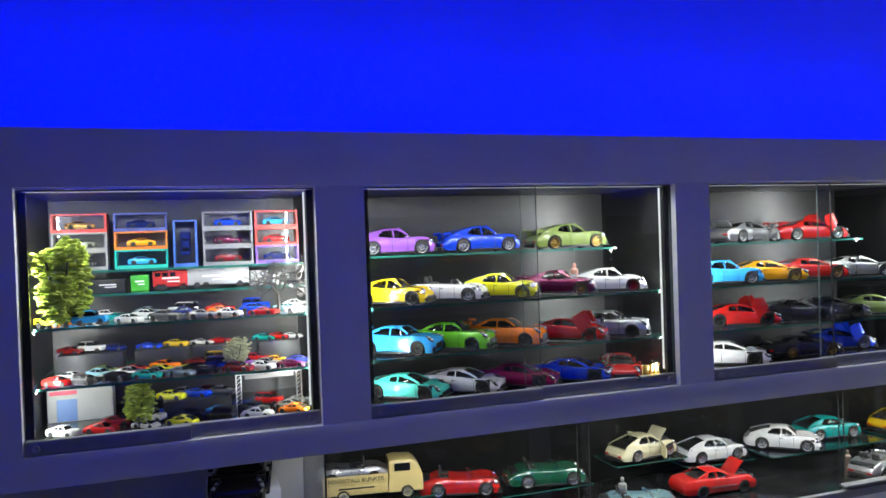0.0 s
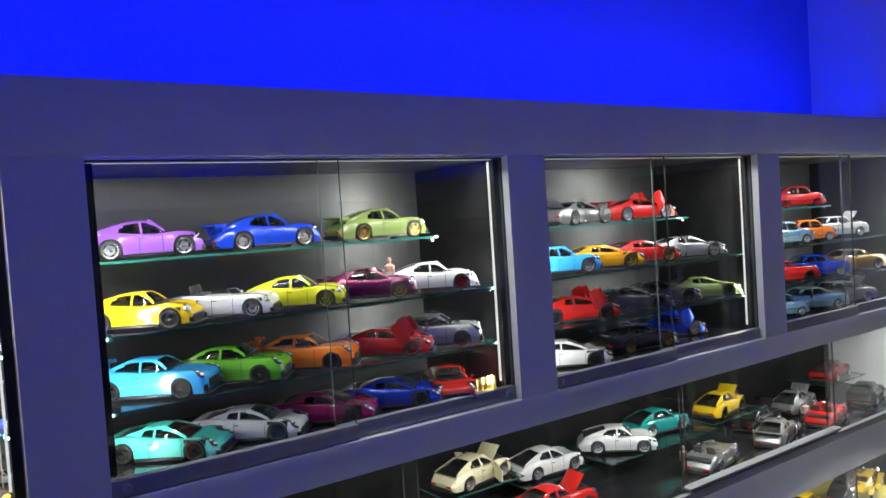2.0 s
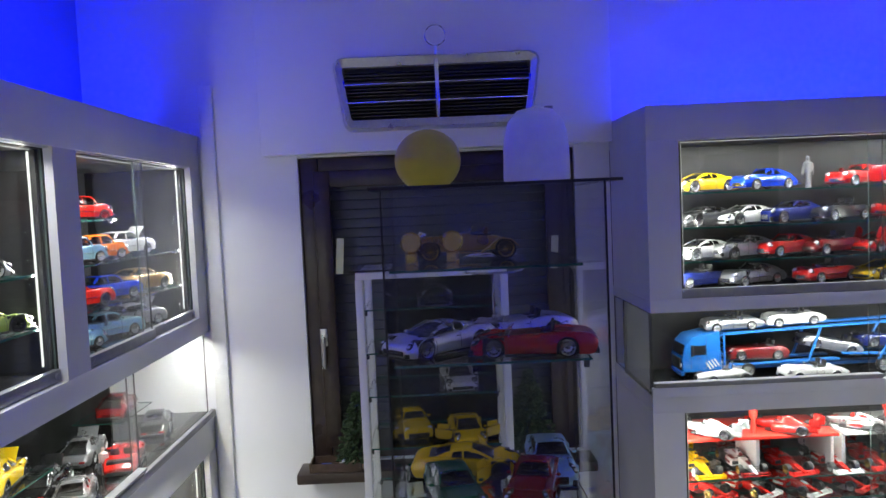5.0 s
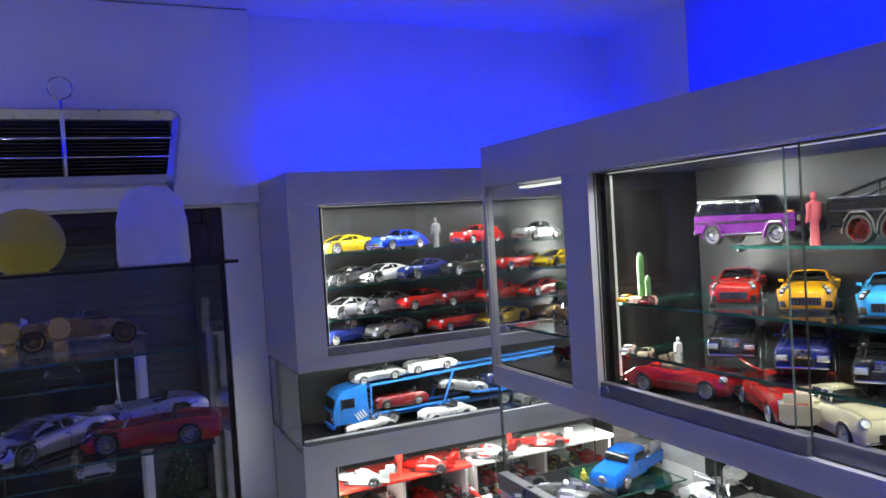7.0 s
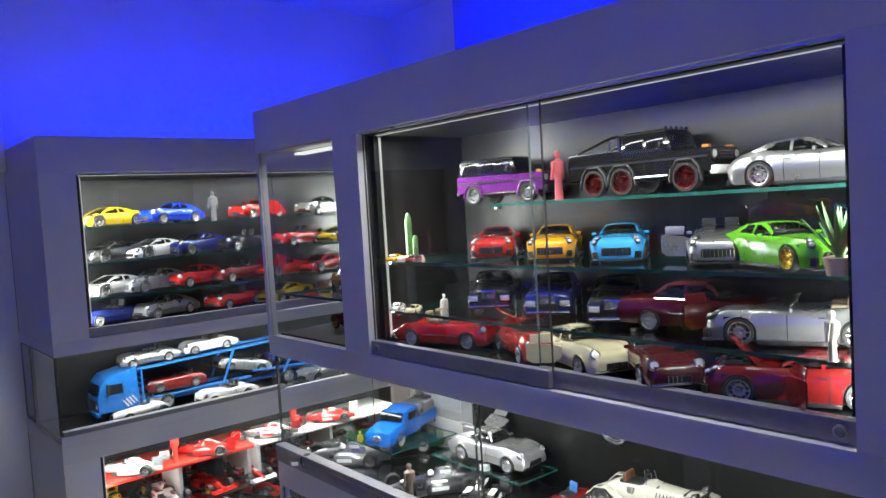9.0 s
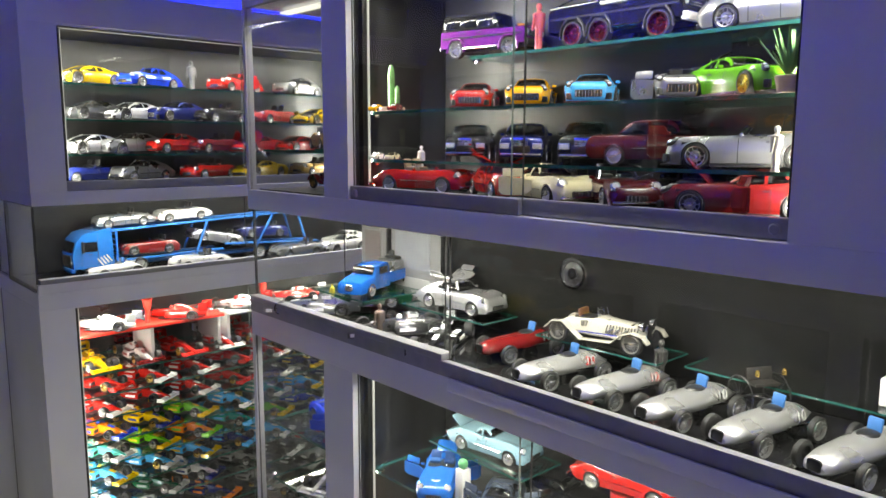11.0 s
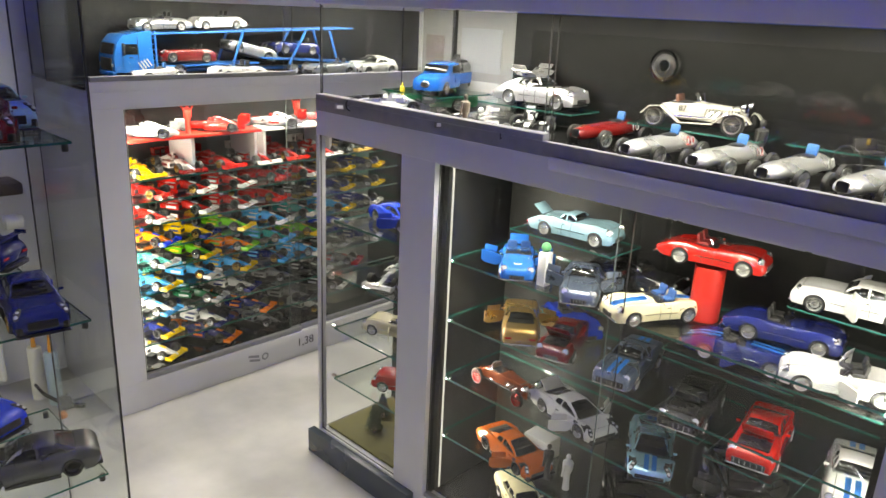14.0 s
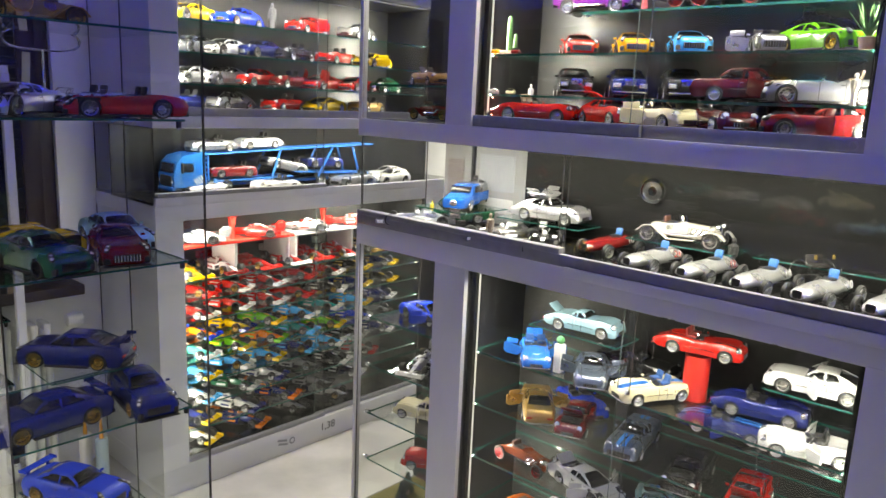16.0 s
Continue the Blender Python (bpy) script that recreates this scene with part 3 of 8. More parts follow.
# blue led strips on the cabinet tops
strip_lamp("blue_led_lamp", pose(1.45, 1.97, 2.12) @ pose(0, 0, 0, 180 - 46, 0, 0), 4.3, 0.03, 19.0, BLUE_LED, 150)
strip_lamp("blue_led_lamp", pose(0.7, -0.30, 2.10) @ pose(0, 0, 0, 180 + 46, 0, 0), 2.7, 0.03, 16.0, BLUE_LED, 150)
strip_lamp("blue_led_lamp", pose(3.45, -0.62, 2.10) @ pose(0, 0, 0, 0, 180 + 46, 0) @ pose(0, 0, 0, 0, 0, 90), 1.6, 0.03, 6.0, BLUE_LED, 150)

# ---------------------------------------------------------------- model cars
def interp(keys, u):
    us, vs = [k[0] for k in keys], [k[1] for k in keys]
    return float(np.interp(u, us, vs))


def soft(keys, u, r=0.025):
    return (interp(keys, u - r) + 2 * interp(keys, u) + interp(keys, u + r)) / 4


def wheel_meshes(r, w, style, white=False):
    """Tyre and rim of a wheel, its axle along y, the outer face towards +y."""
    turn = pose(0, 0, 0, -90)
    bm = bmesh.new()
    lathe(bm, [(r * 0.62, -w / 2), (r * 0.9, -w / 2), (r, -w * 0.36), (r, w * 0.36), (r * 0.95, w / 2), (r * 0.80, w * 0.5), (r * 0.78, w * 0.3), (r * 0.74, -w * 0.1), (0.0006, -w * 0.12)], 24, turn, cap=False)
    tyre = mesh_of("wheel", bm, TYRE)
    bm = bmesh.new()
    ri = r * 0.79
    lathe(bm, [(ri, w * 0.46), (ri * 0.97, w * 0.55), (ri * 0.91, w * 0.52), (ri * 0.88, w * 0.20), (ri * 0.86, w * 0.0)], 24, turn, cap=False)
    if style == "disc":
        lathe(bm, [(ri * 0.88, w * 0.2), (ri * 0.70, w * 0.30), (ri * 0.62, w * 0.46), (ri * 0.30, w * 0.52), (0.001, w * 0.55)], 20, turn, cap=False)
    elif style == "spoke":
        for k in range(5):
            for d in (-1, 1):
                a = k * math.tau / 5
                slab(bm, Matrix.Rotation(a, 4, "Y") @ pose(ri * 0.52, w * 0.40, d * ri * 0.10, 0, d * -7, 0), ri * 0.86, w * 0.10, ri * 0.085)
    else:
        n, wd = {"many": (10, 0.075), "wire": (18, 0.04)}[style]
        for k in range(n):
            slab(bm, Matrix.Rotation(k * math.tau / n, 4, "Y") @ pose(ri * 0.52, w * 0.38, 0, 0, 0, 6 if style == "many" else (18 if k % 2 else 4)), ri * 0.86, w * 0.09, wd * ri)
    lathe(bm, [(ri * 0.20, w * 0.2), (ri * 0.19, w * 0.46), (0.001, w * 0.50)], 10, turn, cap=False)
    if style in ("spoke", "many"):
        lathe(bm, [(ri * 0.62, w * 0.10), (ri * 0.58, w * 0.14), (ri * 0.34, w * 0.14), (ri * 0.30, w * 0.10)], 20, turn, cap=False)
    return tyre, mesh_of("rim", bm, RIMP)


def disc_mesh(bm, r, h, m, n=16):
    lathe(bm, [(0.0005, h), (r * 0.8, h * 0.95), (r, h * 0.4), (r, 0)], n, m, cap=False)


SPECS = {
    # L, W, H, sill, wheel radius, wheel width, axle positions, top line, plan, greenhouse (base front, roof front, roof rear, base rear, belt, roof, base width, roof width)
    "coupe_rear": dict(L=.238, W=.104, R=.0195, w=.015, ax=(.175, .755), sill=.0065, top=[(0, .0275), (.02, .0345), (.09, .0415), (.20, .0450), (.32, .0465), (.60, .0495), (.78, .0505), (.92, .043), (1, .028)],
                       plan=[(0, .84), (.04, .92), (.18, .985), (.4, .955), (.6, .97), (.78, 1.0), (.93, .93), (1, .78)], gh=(.295, .435, .545, .93, .0455, .0722, .85, .56), lamps="round", rim="spoke"),
    "supercar": dict(L=.255, W=.112, R=.0200, w=.017, ax=(.185, .765), sill=.0050, top=[(0, .0245), (.02, .0295), (.12, .0350), (.28, .0410), (.45, .046), (.7, .0485), (.93, .0465), (1, .038)],
                     plan=[(0, .80), (.05, .91), (.18, .985), (.42, .93), (.62, .97), (.78, 1.0), (.95, .96), (1, .88)], gh=(.24, .46, .57, .85, .041, .0645, .82, .56), lamps="slit", rim="many"),
    "grand_tourer": dict(L=.253, W=.108, R=.0200, w=.016, ax=(.19, .785), sill=.0055, top=[(0, .035), (.015, .0415), (.1, .0475), (.3, .0505), (.42, .052), (.7, .0535), (.9, .0535), (1, .040)],
                         plan=[(0, .66), (.03, .84), (.08, .93), (.17, .99), (.42, .945), (.65, .96), (.8, 1.0), (.95, .92), (1, .80)], gh=(.39, .54, .66, .90, .050, .0715, .80, .58), lamps="slit", rim="many"),
    "saloon_coupe": dict(L=.255, W=.105, R=.0200, w=.016, ax=(.19, .78), sill=.0060, top=[(0, .038), (.015, .045), (.1, .051), (.3, .0545), (.7, .0565), (.92, .057), (1, .046)],
                         plan=[(0, .86), (.04, .94), (.16, 1.0), (.42, .96), (.65, .97), (.8, 1.0), (.95, .93), (1, .82)], gh=(.30, .43, .62, .84, .0535, .078, .82, .62), lamps="slit", rim="many"),
    "saloon": dict(L=.262, W=.097, R=.0178, w=.011, ax=(.175, .76), sill=.011, top=[(0, .036), (.012, .050), (.1, .0525), (.3, .0545), (.75, .056), (.97, .054), (1, .042)],
                   plan=[(0, .90), (.03, .97), (.2, 1.0), (.8, 1.0), (.97, .95), (1, .90)], gh=(.30, .40, .635, .755, .054, .0795, .90, .74), lamps="square", rim="disc"),
    "classic_roadster": dict(L=.25, W=.097, R=.0185, w=.011, ax=(.175, .75), sill=.010, top=[(0, .030), (.02, .039), (.08, .0445), (.2, .048), (.4, .050), (.66, .049), (.85, .045), (1, .030)],
                             plan=[(0, .78), (.03, .90), (.09, .96), (.17, 1.0), (.42, .93), (.7, 1.0), (.9, .88), (1, .62)], gh=(.40, .47, .56, .62, .049, .066, .74, .62), lamps="round", rim="disc"),
    "classic_coupe": dict(L=.25, W=.099, R=.0185, w=.011, ax=(.175, .75), sill=.010, top=[(0, .030), (.02, .039), (.08, .045), (.2, .0485), (.4, .050), (.66, .050), (.85, .047), (1, .032)],
                          plan=[(0, .78), (.03, .90), (.09, .96), (.17, 1.0), (.42, .94), (.7, 1.0), (.9, .90), (1, .70)], gh=(.385, .47, .58, .86, .049, .0715, .76, .50), lamps="round", rim="disc"),
    "muscle": dict(L=.262, W=.104, R=.019, w=.014, ax=(.19, .76), sill=.010, top=[(0, .034), (.015, .045), (.1, .050), (.3, .052), (.7, .055), (.95, .054), (1, .040)],
                   plan=[(0, .88), (.04, .95), (.2, 1.0), (.5, .965), (.75, 1.0), (.97, .92), (1, .86)], gh=(.37, .47, .60, .82, .053, .0735, .82, .62), lamps="round", rim="spoke"),
    "compact": dict(L=.185, W=.082, R=.0155, w=.010, ax=(.18, .79), sill=.009, top=[(0, .024), (.03, .036), (.15, .045), (.3, .048), (.75, .050), (.93, .044), (1, .026)],
                    plan=[(0, .74), (.07, .92), (.25, 1.0), (.75, 1.0), (.93, .90), (1, .72)], gh=(.27, .38, .66, .88, .048, .0765, .84, .62), lamps="round", rim="disc"),
    "off_roader": dict(L=.235, W=.100, R=.0225, w=.015, ax=(.18, .78), sill=.020, top=[(0, .052), (.012, .066), (.1, .0675), (.28, .0685), (.9, .069), (1, .066)],
                       plan=[(0, .93), (.02, .98), (.2, 1.0), (.95, 1.0), (1, .97)], gh=(.30, .335, .965, .995, .068, .107, .95, .90), sq=True, lamps="round", rim="many"),
}


for k_, v_ in dict(coupe_rear=(.0058, .0030, .035, .060), supercar=(.0055, .0045, .030, .040), grand_tourer=(.0030, .0030, .020, .035), saloon_coupe=(.0022, .0020, .040, .045), saloon=(.0006, 0, .010, .010), classic_roadster=(.0068, .0052, .030, .035), classic_coupe=(.0062, .0055, .030, .035), muscle=(.0012, .0020, .015, .020), compact=(.0060, .0020, .030, .030)).items():
    SPECS[k_]["wing"] = v_
for k_, v_ in dict(coupe_rear=.34, supercar=.22, grand_tourer=.40, saloon_coupe=.55, classic_coupe=.35, muscle=.30, compact=.55).items():
    SPECS[k_]["quarter"] = v_


def half_section(zl, zt, w, crown=0.0015, square=False, rise=0.0, flare=0.0):
    """Half of a body section: from the keel out to the sill, up the flank and over the wing to the middle of the bonnet."""
    h = zt - zl
    if square:
        return [(0, zl), (w * .92, zl), (w * .985, zl + h * .06), (w, zl + h * .35), (w, zl + h * .68), (w * .995, zl + h * .90), (w * .96, zt - h * .005), (w * .5, zt + crown * .5), (0, zt + crown * .5)]
    f = 1 + flare
    return [(0, zl), (w * .82, zl), (w * .935 * f, zl + h * .03), (w * .955 * f, zl + h * .15), (w * .985 * f, zl + h * .36), (w * f, zl + h * .52), (w * .978 * (1 + flare * .7), zl + h * .62),
            (w * .945 * (1 + flare * .5), zl + h * .77), (w * .900, zl + h * .91 + rise * .55), (w * .83, zt - h * .02 + rise), (w * .70, zt + rise * .92), (w * .52, zt + crown * .35 + rise * .28), (w * .26, zt + crown * .85), (0, zt + crown)]


def swell(S, u):
    """How far the wings rise over the bonnet line, and how far the arches flare, at u along the car."""
    if "sq" in S:
        return 0.0, 0.0
    fr, rr, ff, rf = S["wing"]
    a, b = S["ax"]
    bell = lambda c, s: math.exp(-((u - c) / s) ** 2)
    return fr * bell(a - .03, .16) + rr * bell(b, .14), ff * bell(a, .085) + rf * bell(b, .095)


def ring(x, half):
    return [(x, y, z) for y, z in half] + [(x, -y, z) for y, z in reversed(half[1:-1])]


def shell_mesh(S):
    """The lower body: sections along the car, the lower edge rising over the wheels, the ends rounded."""
    L, W, R = S["L"], S["W"] / 2, S["R"]
    axles = [L * (0.5 - a) for a in S["ax"]]
    ar = R * 1.13
    us = set([i / 44 for i in range(45)] + [0.004, 0.01, 0.016, 0.984, 0.992, 0.997])
    for a in S["ax"]:
        us |= {a + ar / L * c for c in (-1.004, -.995, -.93, -.8, -.6, -.35, 0, .35, .6, .8, .93, .995, 1.004)}
    rings = []
    for u in sorted(us):
        x = L * (0.5 - u)
        z0 = S["sill"] + (0.003 * max(0, (0.03 - u) / 0.03) ** 2 if u < 0.03 else 0) + (0.012 * max(0, (u - 0.94) / 0.06) ** 2)
        zl = z0
        for a in axles:
            d = abs(x - a)
            if d < ar:
                zl = max(zl, R + math.sqrt(ar * ar - d * d))
        zt = soft(S["top"], u, 0.018)
        rise, flare = swell(S, u)
        if zl > z0:
            rise = max(rise, zl + .0035 - zt)
        w = W * soft(S["plan"], u, 0.02)
        half = half_section(z0, zt, w, square="sq" in S, rise=rise, flare=flare)
        e = max(0, 1 - u / .03, 1 - (1 - u) / .03) ** 2
        zm = z0 + (zt - z0) * .5
        half = [(y * (1 - .05 * e), zm + (z - zm) * (1 - .38 * e)) for y, z in half]
        inner = min(zl, zt - .004)
        rings.append(ring(x, [(y, max(z, zl if y > w * .6 else inner)) for y, z in half]))
    bm = bmesh.new()
    loft(bm, rings)
    return mesh_of("body", bm, PAINT, angle=0.75)


def gh_point(S, u):
    a, b, c, d, belt, roof, wb, wr = S["gh"]
    k = soft([(a, 0), (b, 1), (c, 1), (d, 0)], u, 0.008 if "sq" in S else 0.03)
    k = min(1, max(0, k))
    k = 0.45 * k + 0.55 * math.sin(k * math.pi / 2)
    return belt + (roof - belt) * k ** 0.85, k


def house_ring(S, u, grow=0.0, base=None):
    a, b, c, d, belt, roof, wb, wr = S["gh"]
    W = S["W"] / 2
    zt, k = gh_point(S, u)
    zb = belt - 0.006
    w0 = W * wb * (0.90 + 0.10 * k)
    w1 = W * (wb + (wr - wb) * k ** 0.7) * (0.97 if k < .05 else 1)
    h = zt - zb
    return ring(S["L"] * (0.5 - u), [(0, zb), (w0 + grow, zb), (w0 + (w1 - w0) * .45 + grow, zb + h * .5), (w1 + grow * .7, zt - h * .10 + grow * .3), (w1 * .86, zt + grow), (w1 * .45, zt + .0012 + grow), (0, zt + .0016 + grow)])


def house_meshes(S, clear=False):
    a, b, c, d = S["gh"][:4]
    bm = bmesh.new()
    loft(bm, [house_ring(S, a + (d - a) * i / 22) for i in range(23)])
    win = mesh_of("glasshouse", bm, CARGLASS if clear else TINTED, angle=1.2)
    # roof skin, pillars and window line, slightly proud of the glass
    bm = bmesh.new()
    ue = c + (d - c) * .26
    us = [b - .018 + (ue - b + .018) * i / 10 for i in range(11)]
    rows = []
    for u in us:
        r = house_ring(S, u, 0.0008)
        n = len(r)
        rows.append([r[i] for i in (3, 4, 5, 6, 7, 8, 9)])
    vs = [[bm.verts.new(p) for p in row] for row in rows]
    for p, q in zip(vs, vs[1:]):
        for i in range(len(p) - 1):
            bm.faces.new((p[i], q[i], q[i + 1], p[i + 1]))
    if S.get("quarter"):
        u0 = c + (d - c) * S["quarter"]
        rows = [[house_ring(S, u0 + (d - .004 - u0) * i / 9, 0.0009) for i in range(10)]][0]
        for s in (1, -1):
            vs = [[bm.verts.new((r[i][0] + (.004 * (i - 2) if k == 0 else 0), r[i][1] * s, r[i][2])) for i in (1, 2, 3)] for k, r in enumerate(rows)]
            for p, q in zip(vs, vs[1:]):
                for i in range(2):
                    bm.faces.new((p[i], q[i], q[i + 1], p[i + 1]))
    def pillar(u0, u1, wd):
        for s in (1, -1):
            pts = []
            for k in range(7):
                u = u0 + (u1 - u0) * k / 6
                r = house_ring(S, u, 0.0009)
                p = Vector(r[3])
                lo = Vector(r[2])
                p.y *= s
                lo.y *= s
                pts.append((p, p + (lo - p).normalized() * wd, Vector((p.x, p.y * 0.90, Vector(r[4]).z))))
            for q, r2 in zip(pts, pts[1:]):
                for e in ((0, 1), (0, 2)):
                    bm.faces.new([bm.verts.new(v) for v in (q[e[0]], q[e[1]], r2[e[1]], r2[e[0]])])
    pillar(b + .004, a + .02, 0.0028)
    pillar(ue - .01, d - .02, 0.0055)
    for um in ((b + c) / 2 + .01,):
        r = house_ring(S, um, 0.0009)
        for s in (1, -1):
            q = [Vector(r[i]) for i in (1, 2, 3)]
            for p1, p2 in zip(q, q[1:]):
                f = []
                for p, dx in ((p1, -.0022), (p1, .0022), (p2, .0022), (p2, -.0022)):
                    f.append(bm.verts.new((p.x + dx, p.y * s, p.z)))
                bm.faces.new(f)
    bmesh.ops.remove_doubles(bm, verts=bm.verts, dist=1e-5)
    bmesh.ops.solidify(bm, geom=bm.faces, thickness=0.0006)
    return win, mesh_of("roof", bm, PAINT, angle=1.0)


PROTO = {}
PAINTED = {"body", "roof", "rear_wing", "door", "engine_lid", "bonnet", "nose_wing", "mudguard", "side_pod", "wheel_arch", "cab", "deck", "cargo_bed", "mirror"}


def cabin_mesh(S):
    """The dark inside seen through the windows: a tub, a dashboard, seats with headrests and a wheel."""
    a, b, c, d, belt, rz, wb, wr = S["gh"]
    L, W = S["L"], S["W"] / 2
    bm = bmesh.new()
    rows = []
    for i in range(13):
        u = a + .012 + (d - a - .024) * i / 12
        z, w = max(belt - .004, soft(S["top"], u, .018) + .0026), W * wb * .86 * (.92 if i in (0, 12) else 1)
        w = min(w, abs(house_ring(S, u)[1][1]) - .001)
        rows.append([(L * (.5 - u), y, z) for y in (-w, -w * .5, 0, w * .5, w)])
    vs = [[bm.verts.new(p) for p in r] for r in rows]
    for p, q in zip(vs, vs[1:]):
        for i in range(4):
            bm.faces.new((p[i], q[i], q[i + 1], p[i + 1]))
    h = rz - belt
    zc = max(belt - .003, soft(S["top"], (b + c) / 2, .018) + .002)
    xs = L * (.5 - (b + c) / 2) - .006
    slab(bm, pose(L * (.5 - (a + b) / 2), 0, zc + .0025), .008, W * wb * 1.3, h * .24, .002)
    for s in (1, -1):
        slab(bm, pose(xs, s * W * .36, zc + h * .22, 0, -14, 0), .008, W * .46, h * .55, .003)
        slab(bm, pose(xs - .003, s * W * .36, zc + h * .56, 0, -14, 0), .005, W * .22, h * .18, .002)
        slab(bm, pose(xs + .012, s * W * .36, zc + .002), .020, W * .44, .005, .002)
    slab(bm, pose(L * (.5 - (c + d) / 2) + .004, 0, zc + h * .12, 0, -20, 0), .008, W * wb * 1.1, h * .26, .002)
    return mesh_of("interior", bm, CABIN)


def on_body(S, u, v, lift=0.0):
    """A point on the shell: u along it, v from 0 (sill) to 1 (shoulder); on the +y side."""
    zt, W = soft(S["top"], u, .018), S["W"] / 2 * soft(S["plan"], u, .02)
    return Vector((S["L"] * (0.5 - u), W * v, S["sill"] + (zt - S["sill"]) * .6 + lift))


def build_car(kind, opts):
    S = SPECS[kind]
    L, W, R = S["L"], S["W"], S["R"]
    root = new("model_car")
    root.empty_display_size = .03
    part("body", shell_mesh(S), None, root)
    open_top = "open" in opts
    if not open_top:
        win, roof = house_meshes(S, True)
        part("glasshouse", win, None, root).visible_shadow = False
        part("roof", roof, None, root)
        part("interior", cabin_mesh(S), None, root, "dark seats and dashboard")
    else:
        a, b, c, d, belt, rz, wb, wr = S["gh"]
        xa, xd = L * (.5 - a - .03), L * (.5 - d - .02)
        bm = newbox(xd, xa, -W * .36, W * .36, belt - .012, belt + .0022, .003)
        part("cockpit", bm, BLACKP, root, "dark open cockpit")
        seat = bmesh.new()
        slab(seat, pose(0, 0, .006, 0, 0, 0), .024, .026, .008, .003)
        slab(seat, pose(-.013, 0, .016, 0, -12, 0), .007, .026, .024, .003)
        sm = mesh_of("seat", seat, LEATHER)
        for s in (1, -1):
            part("seat", sm, None, root, colour=(.22, .02, .02) if "redseat" in opts else (.03, .10, .30) if "blueseat" in opts else (.30, .24, .16) if "tanseat" in opts else (.03, .03, .03), at=pose((xa + xd) / 2 - .008, s * W * .19, belt - .001))
        bm = bmesh.new()
        ring_ = []
        x0 = L * (.5 - a - .01)
        for k in range(9):
            t = -1 + k / 4
            ring_.append(((x0 - abs(t) ** 2 * .010, t * W * .38, belt - .001), (x0 - .013 - abs(t) ** 2 * .010, t * W * .31, belt + .0165)))
        v0, v1 = [bm.verts.new(p[0]) for p in ring_], [bm.verts.new(p[1]) for p in ring_]
        for k in range(8):
            bm.faces.new((v0[k], v0[k + 1], v1[k + 1], v1[k]))
        bmesh.ops.solidify(bm, geom=bm.faces, thickness=.0008)
        ws = part("windscreen", bm, CLEARP, root)
        ws.visible_shadow = False
        bm = bmesh.new()
        for p, q in zip(ring_, ring_[1:]):
            rod(bm, p[1], q[1], .0007, 5)
        rod(bm, ring_[0][0], ring_[0][1], .0007, 5), rod(bm, ring_[-1][0], ring_[-1][1], .0007, 5)
        part("windscreen_frame", bm, CHROME, root)
        bm = bmesh.new()
        m_ = pose(xa - .012, W * .19, belt + .008, 0, 60, 0)
        for k in range(12):
            p, q = [m_ @ Vector((.0075 * math.cos(j * math.tau / 12), .0075 * math.sin(j * math.tau / 12), 0)) for j in (k, k + 1)]
            rod(bm, p, q, .0007, 4)
        part("steering_wheel", bm, BLACKP, root)
    # underside and wheel tunnels
    bm = newbox(-L * .46, L * .46, -W * .33, W * .33, S["sill"] - .001, S["sill"] + .018)
    for a in S["ax"]:
        for s in (1, -1):
            box(bm, L * (.5 - a) - R * 1.10, L * (.5 - a) + R * 1.10, min(s * W * .30, s * W * .45), max(s * W * .30, s * W * .45), R * .8, R * 2.09)
    part("chassis", bm, GRILLE, root, smooth=False)
    key = (round(R, 4), S["rim"] if "wire" not in opts else "wire")
    if ("wheel", key) not in PROTO:
        PROTO["wheel", key] = wheel_meshes(R, S["w"], key[1])
    ty, ri = PROTO["wheel", key]
    for i, a in enumerate(S["ax"]):
        for s in (1, -1):
            o = part("wheel", ty, None, root, at=pose(L * (.5 - a), s * (W / 2 - S["w"] * .50 + (.0004 if i == 0 else .0008)), R, 0, 0, 0 if s > 0 else 180))
            part("rim", ri, None, o, colour=(.75, .75, .76))
    # lamps
    for s in (1, -1):
        bm = bmesh.new()
        if S["lamps"] == "round":
            u = .050
            w = W / 2 * soft(S["plan"], u, .02)
            m_ = Matrix.Translation((L * (.5 - u) + .0012, s * w * .76, soft(S["top"], u, .018) + swell(S, u)[0] - .0052)) @ pose(0, 0, 0, 0, 58, s * 8)
            lathe(bm, [(.0092, -.006), (.0092, .0030), (.0078, .0042), (.0074, .0034)], 18, m_, cap=False)
            n_ = len(bm.faces)
            disc_mesh(bm, .0075, .0042, m_)
        elif S["lamps"] == "square":
            p = on_body(S, .004, .74)
            slab(bm, Matrix.Translation((p.x - .0004, s * p.y, p.z + .004)), .004, .021, .0125, .001)
            n_ = len(bm.faces)
            slab(bm, Matrix.Translation((p.x + .0008, s * p.y, p.z + .004)), .004, .017, .0085, .001)
        else:
            u = .062
            w = W / 2 * soft(S["plan"], u, .02)
            m_ = Matrix.Translation((L * (.5 - u), s * w * .77, soft(S["top"], u, .018) + swell(S, u)[0] * .9 - .0030)) @ pose(0, 0, 0, 0, 22, s * 24)
            ball(bm, m_ @ Matrix.Diagonal((.0175, .0066, .0052, 1)), 14, 8)
            n_ = len(bm.faces)
            for k in (-1, 1):
                ball(bm, m_ @ Matrix.Translation((.004 + k * .0058, 0, .0030)) @ Matrix.Diagonal((.0050, .0042, .0030, 1)), 10, 6)
        bm.faces.ensure_lookup_table()
        for f_ in bm.faces[:n_]:
            f_.material_index = 1
        part("headlight", bm, [LAMPGLASS, CHROME if S["lamps"] != "slit" else GRILLE], root)
        bm = bmesh.new()
        p = on_body(S, .994, .70)
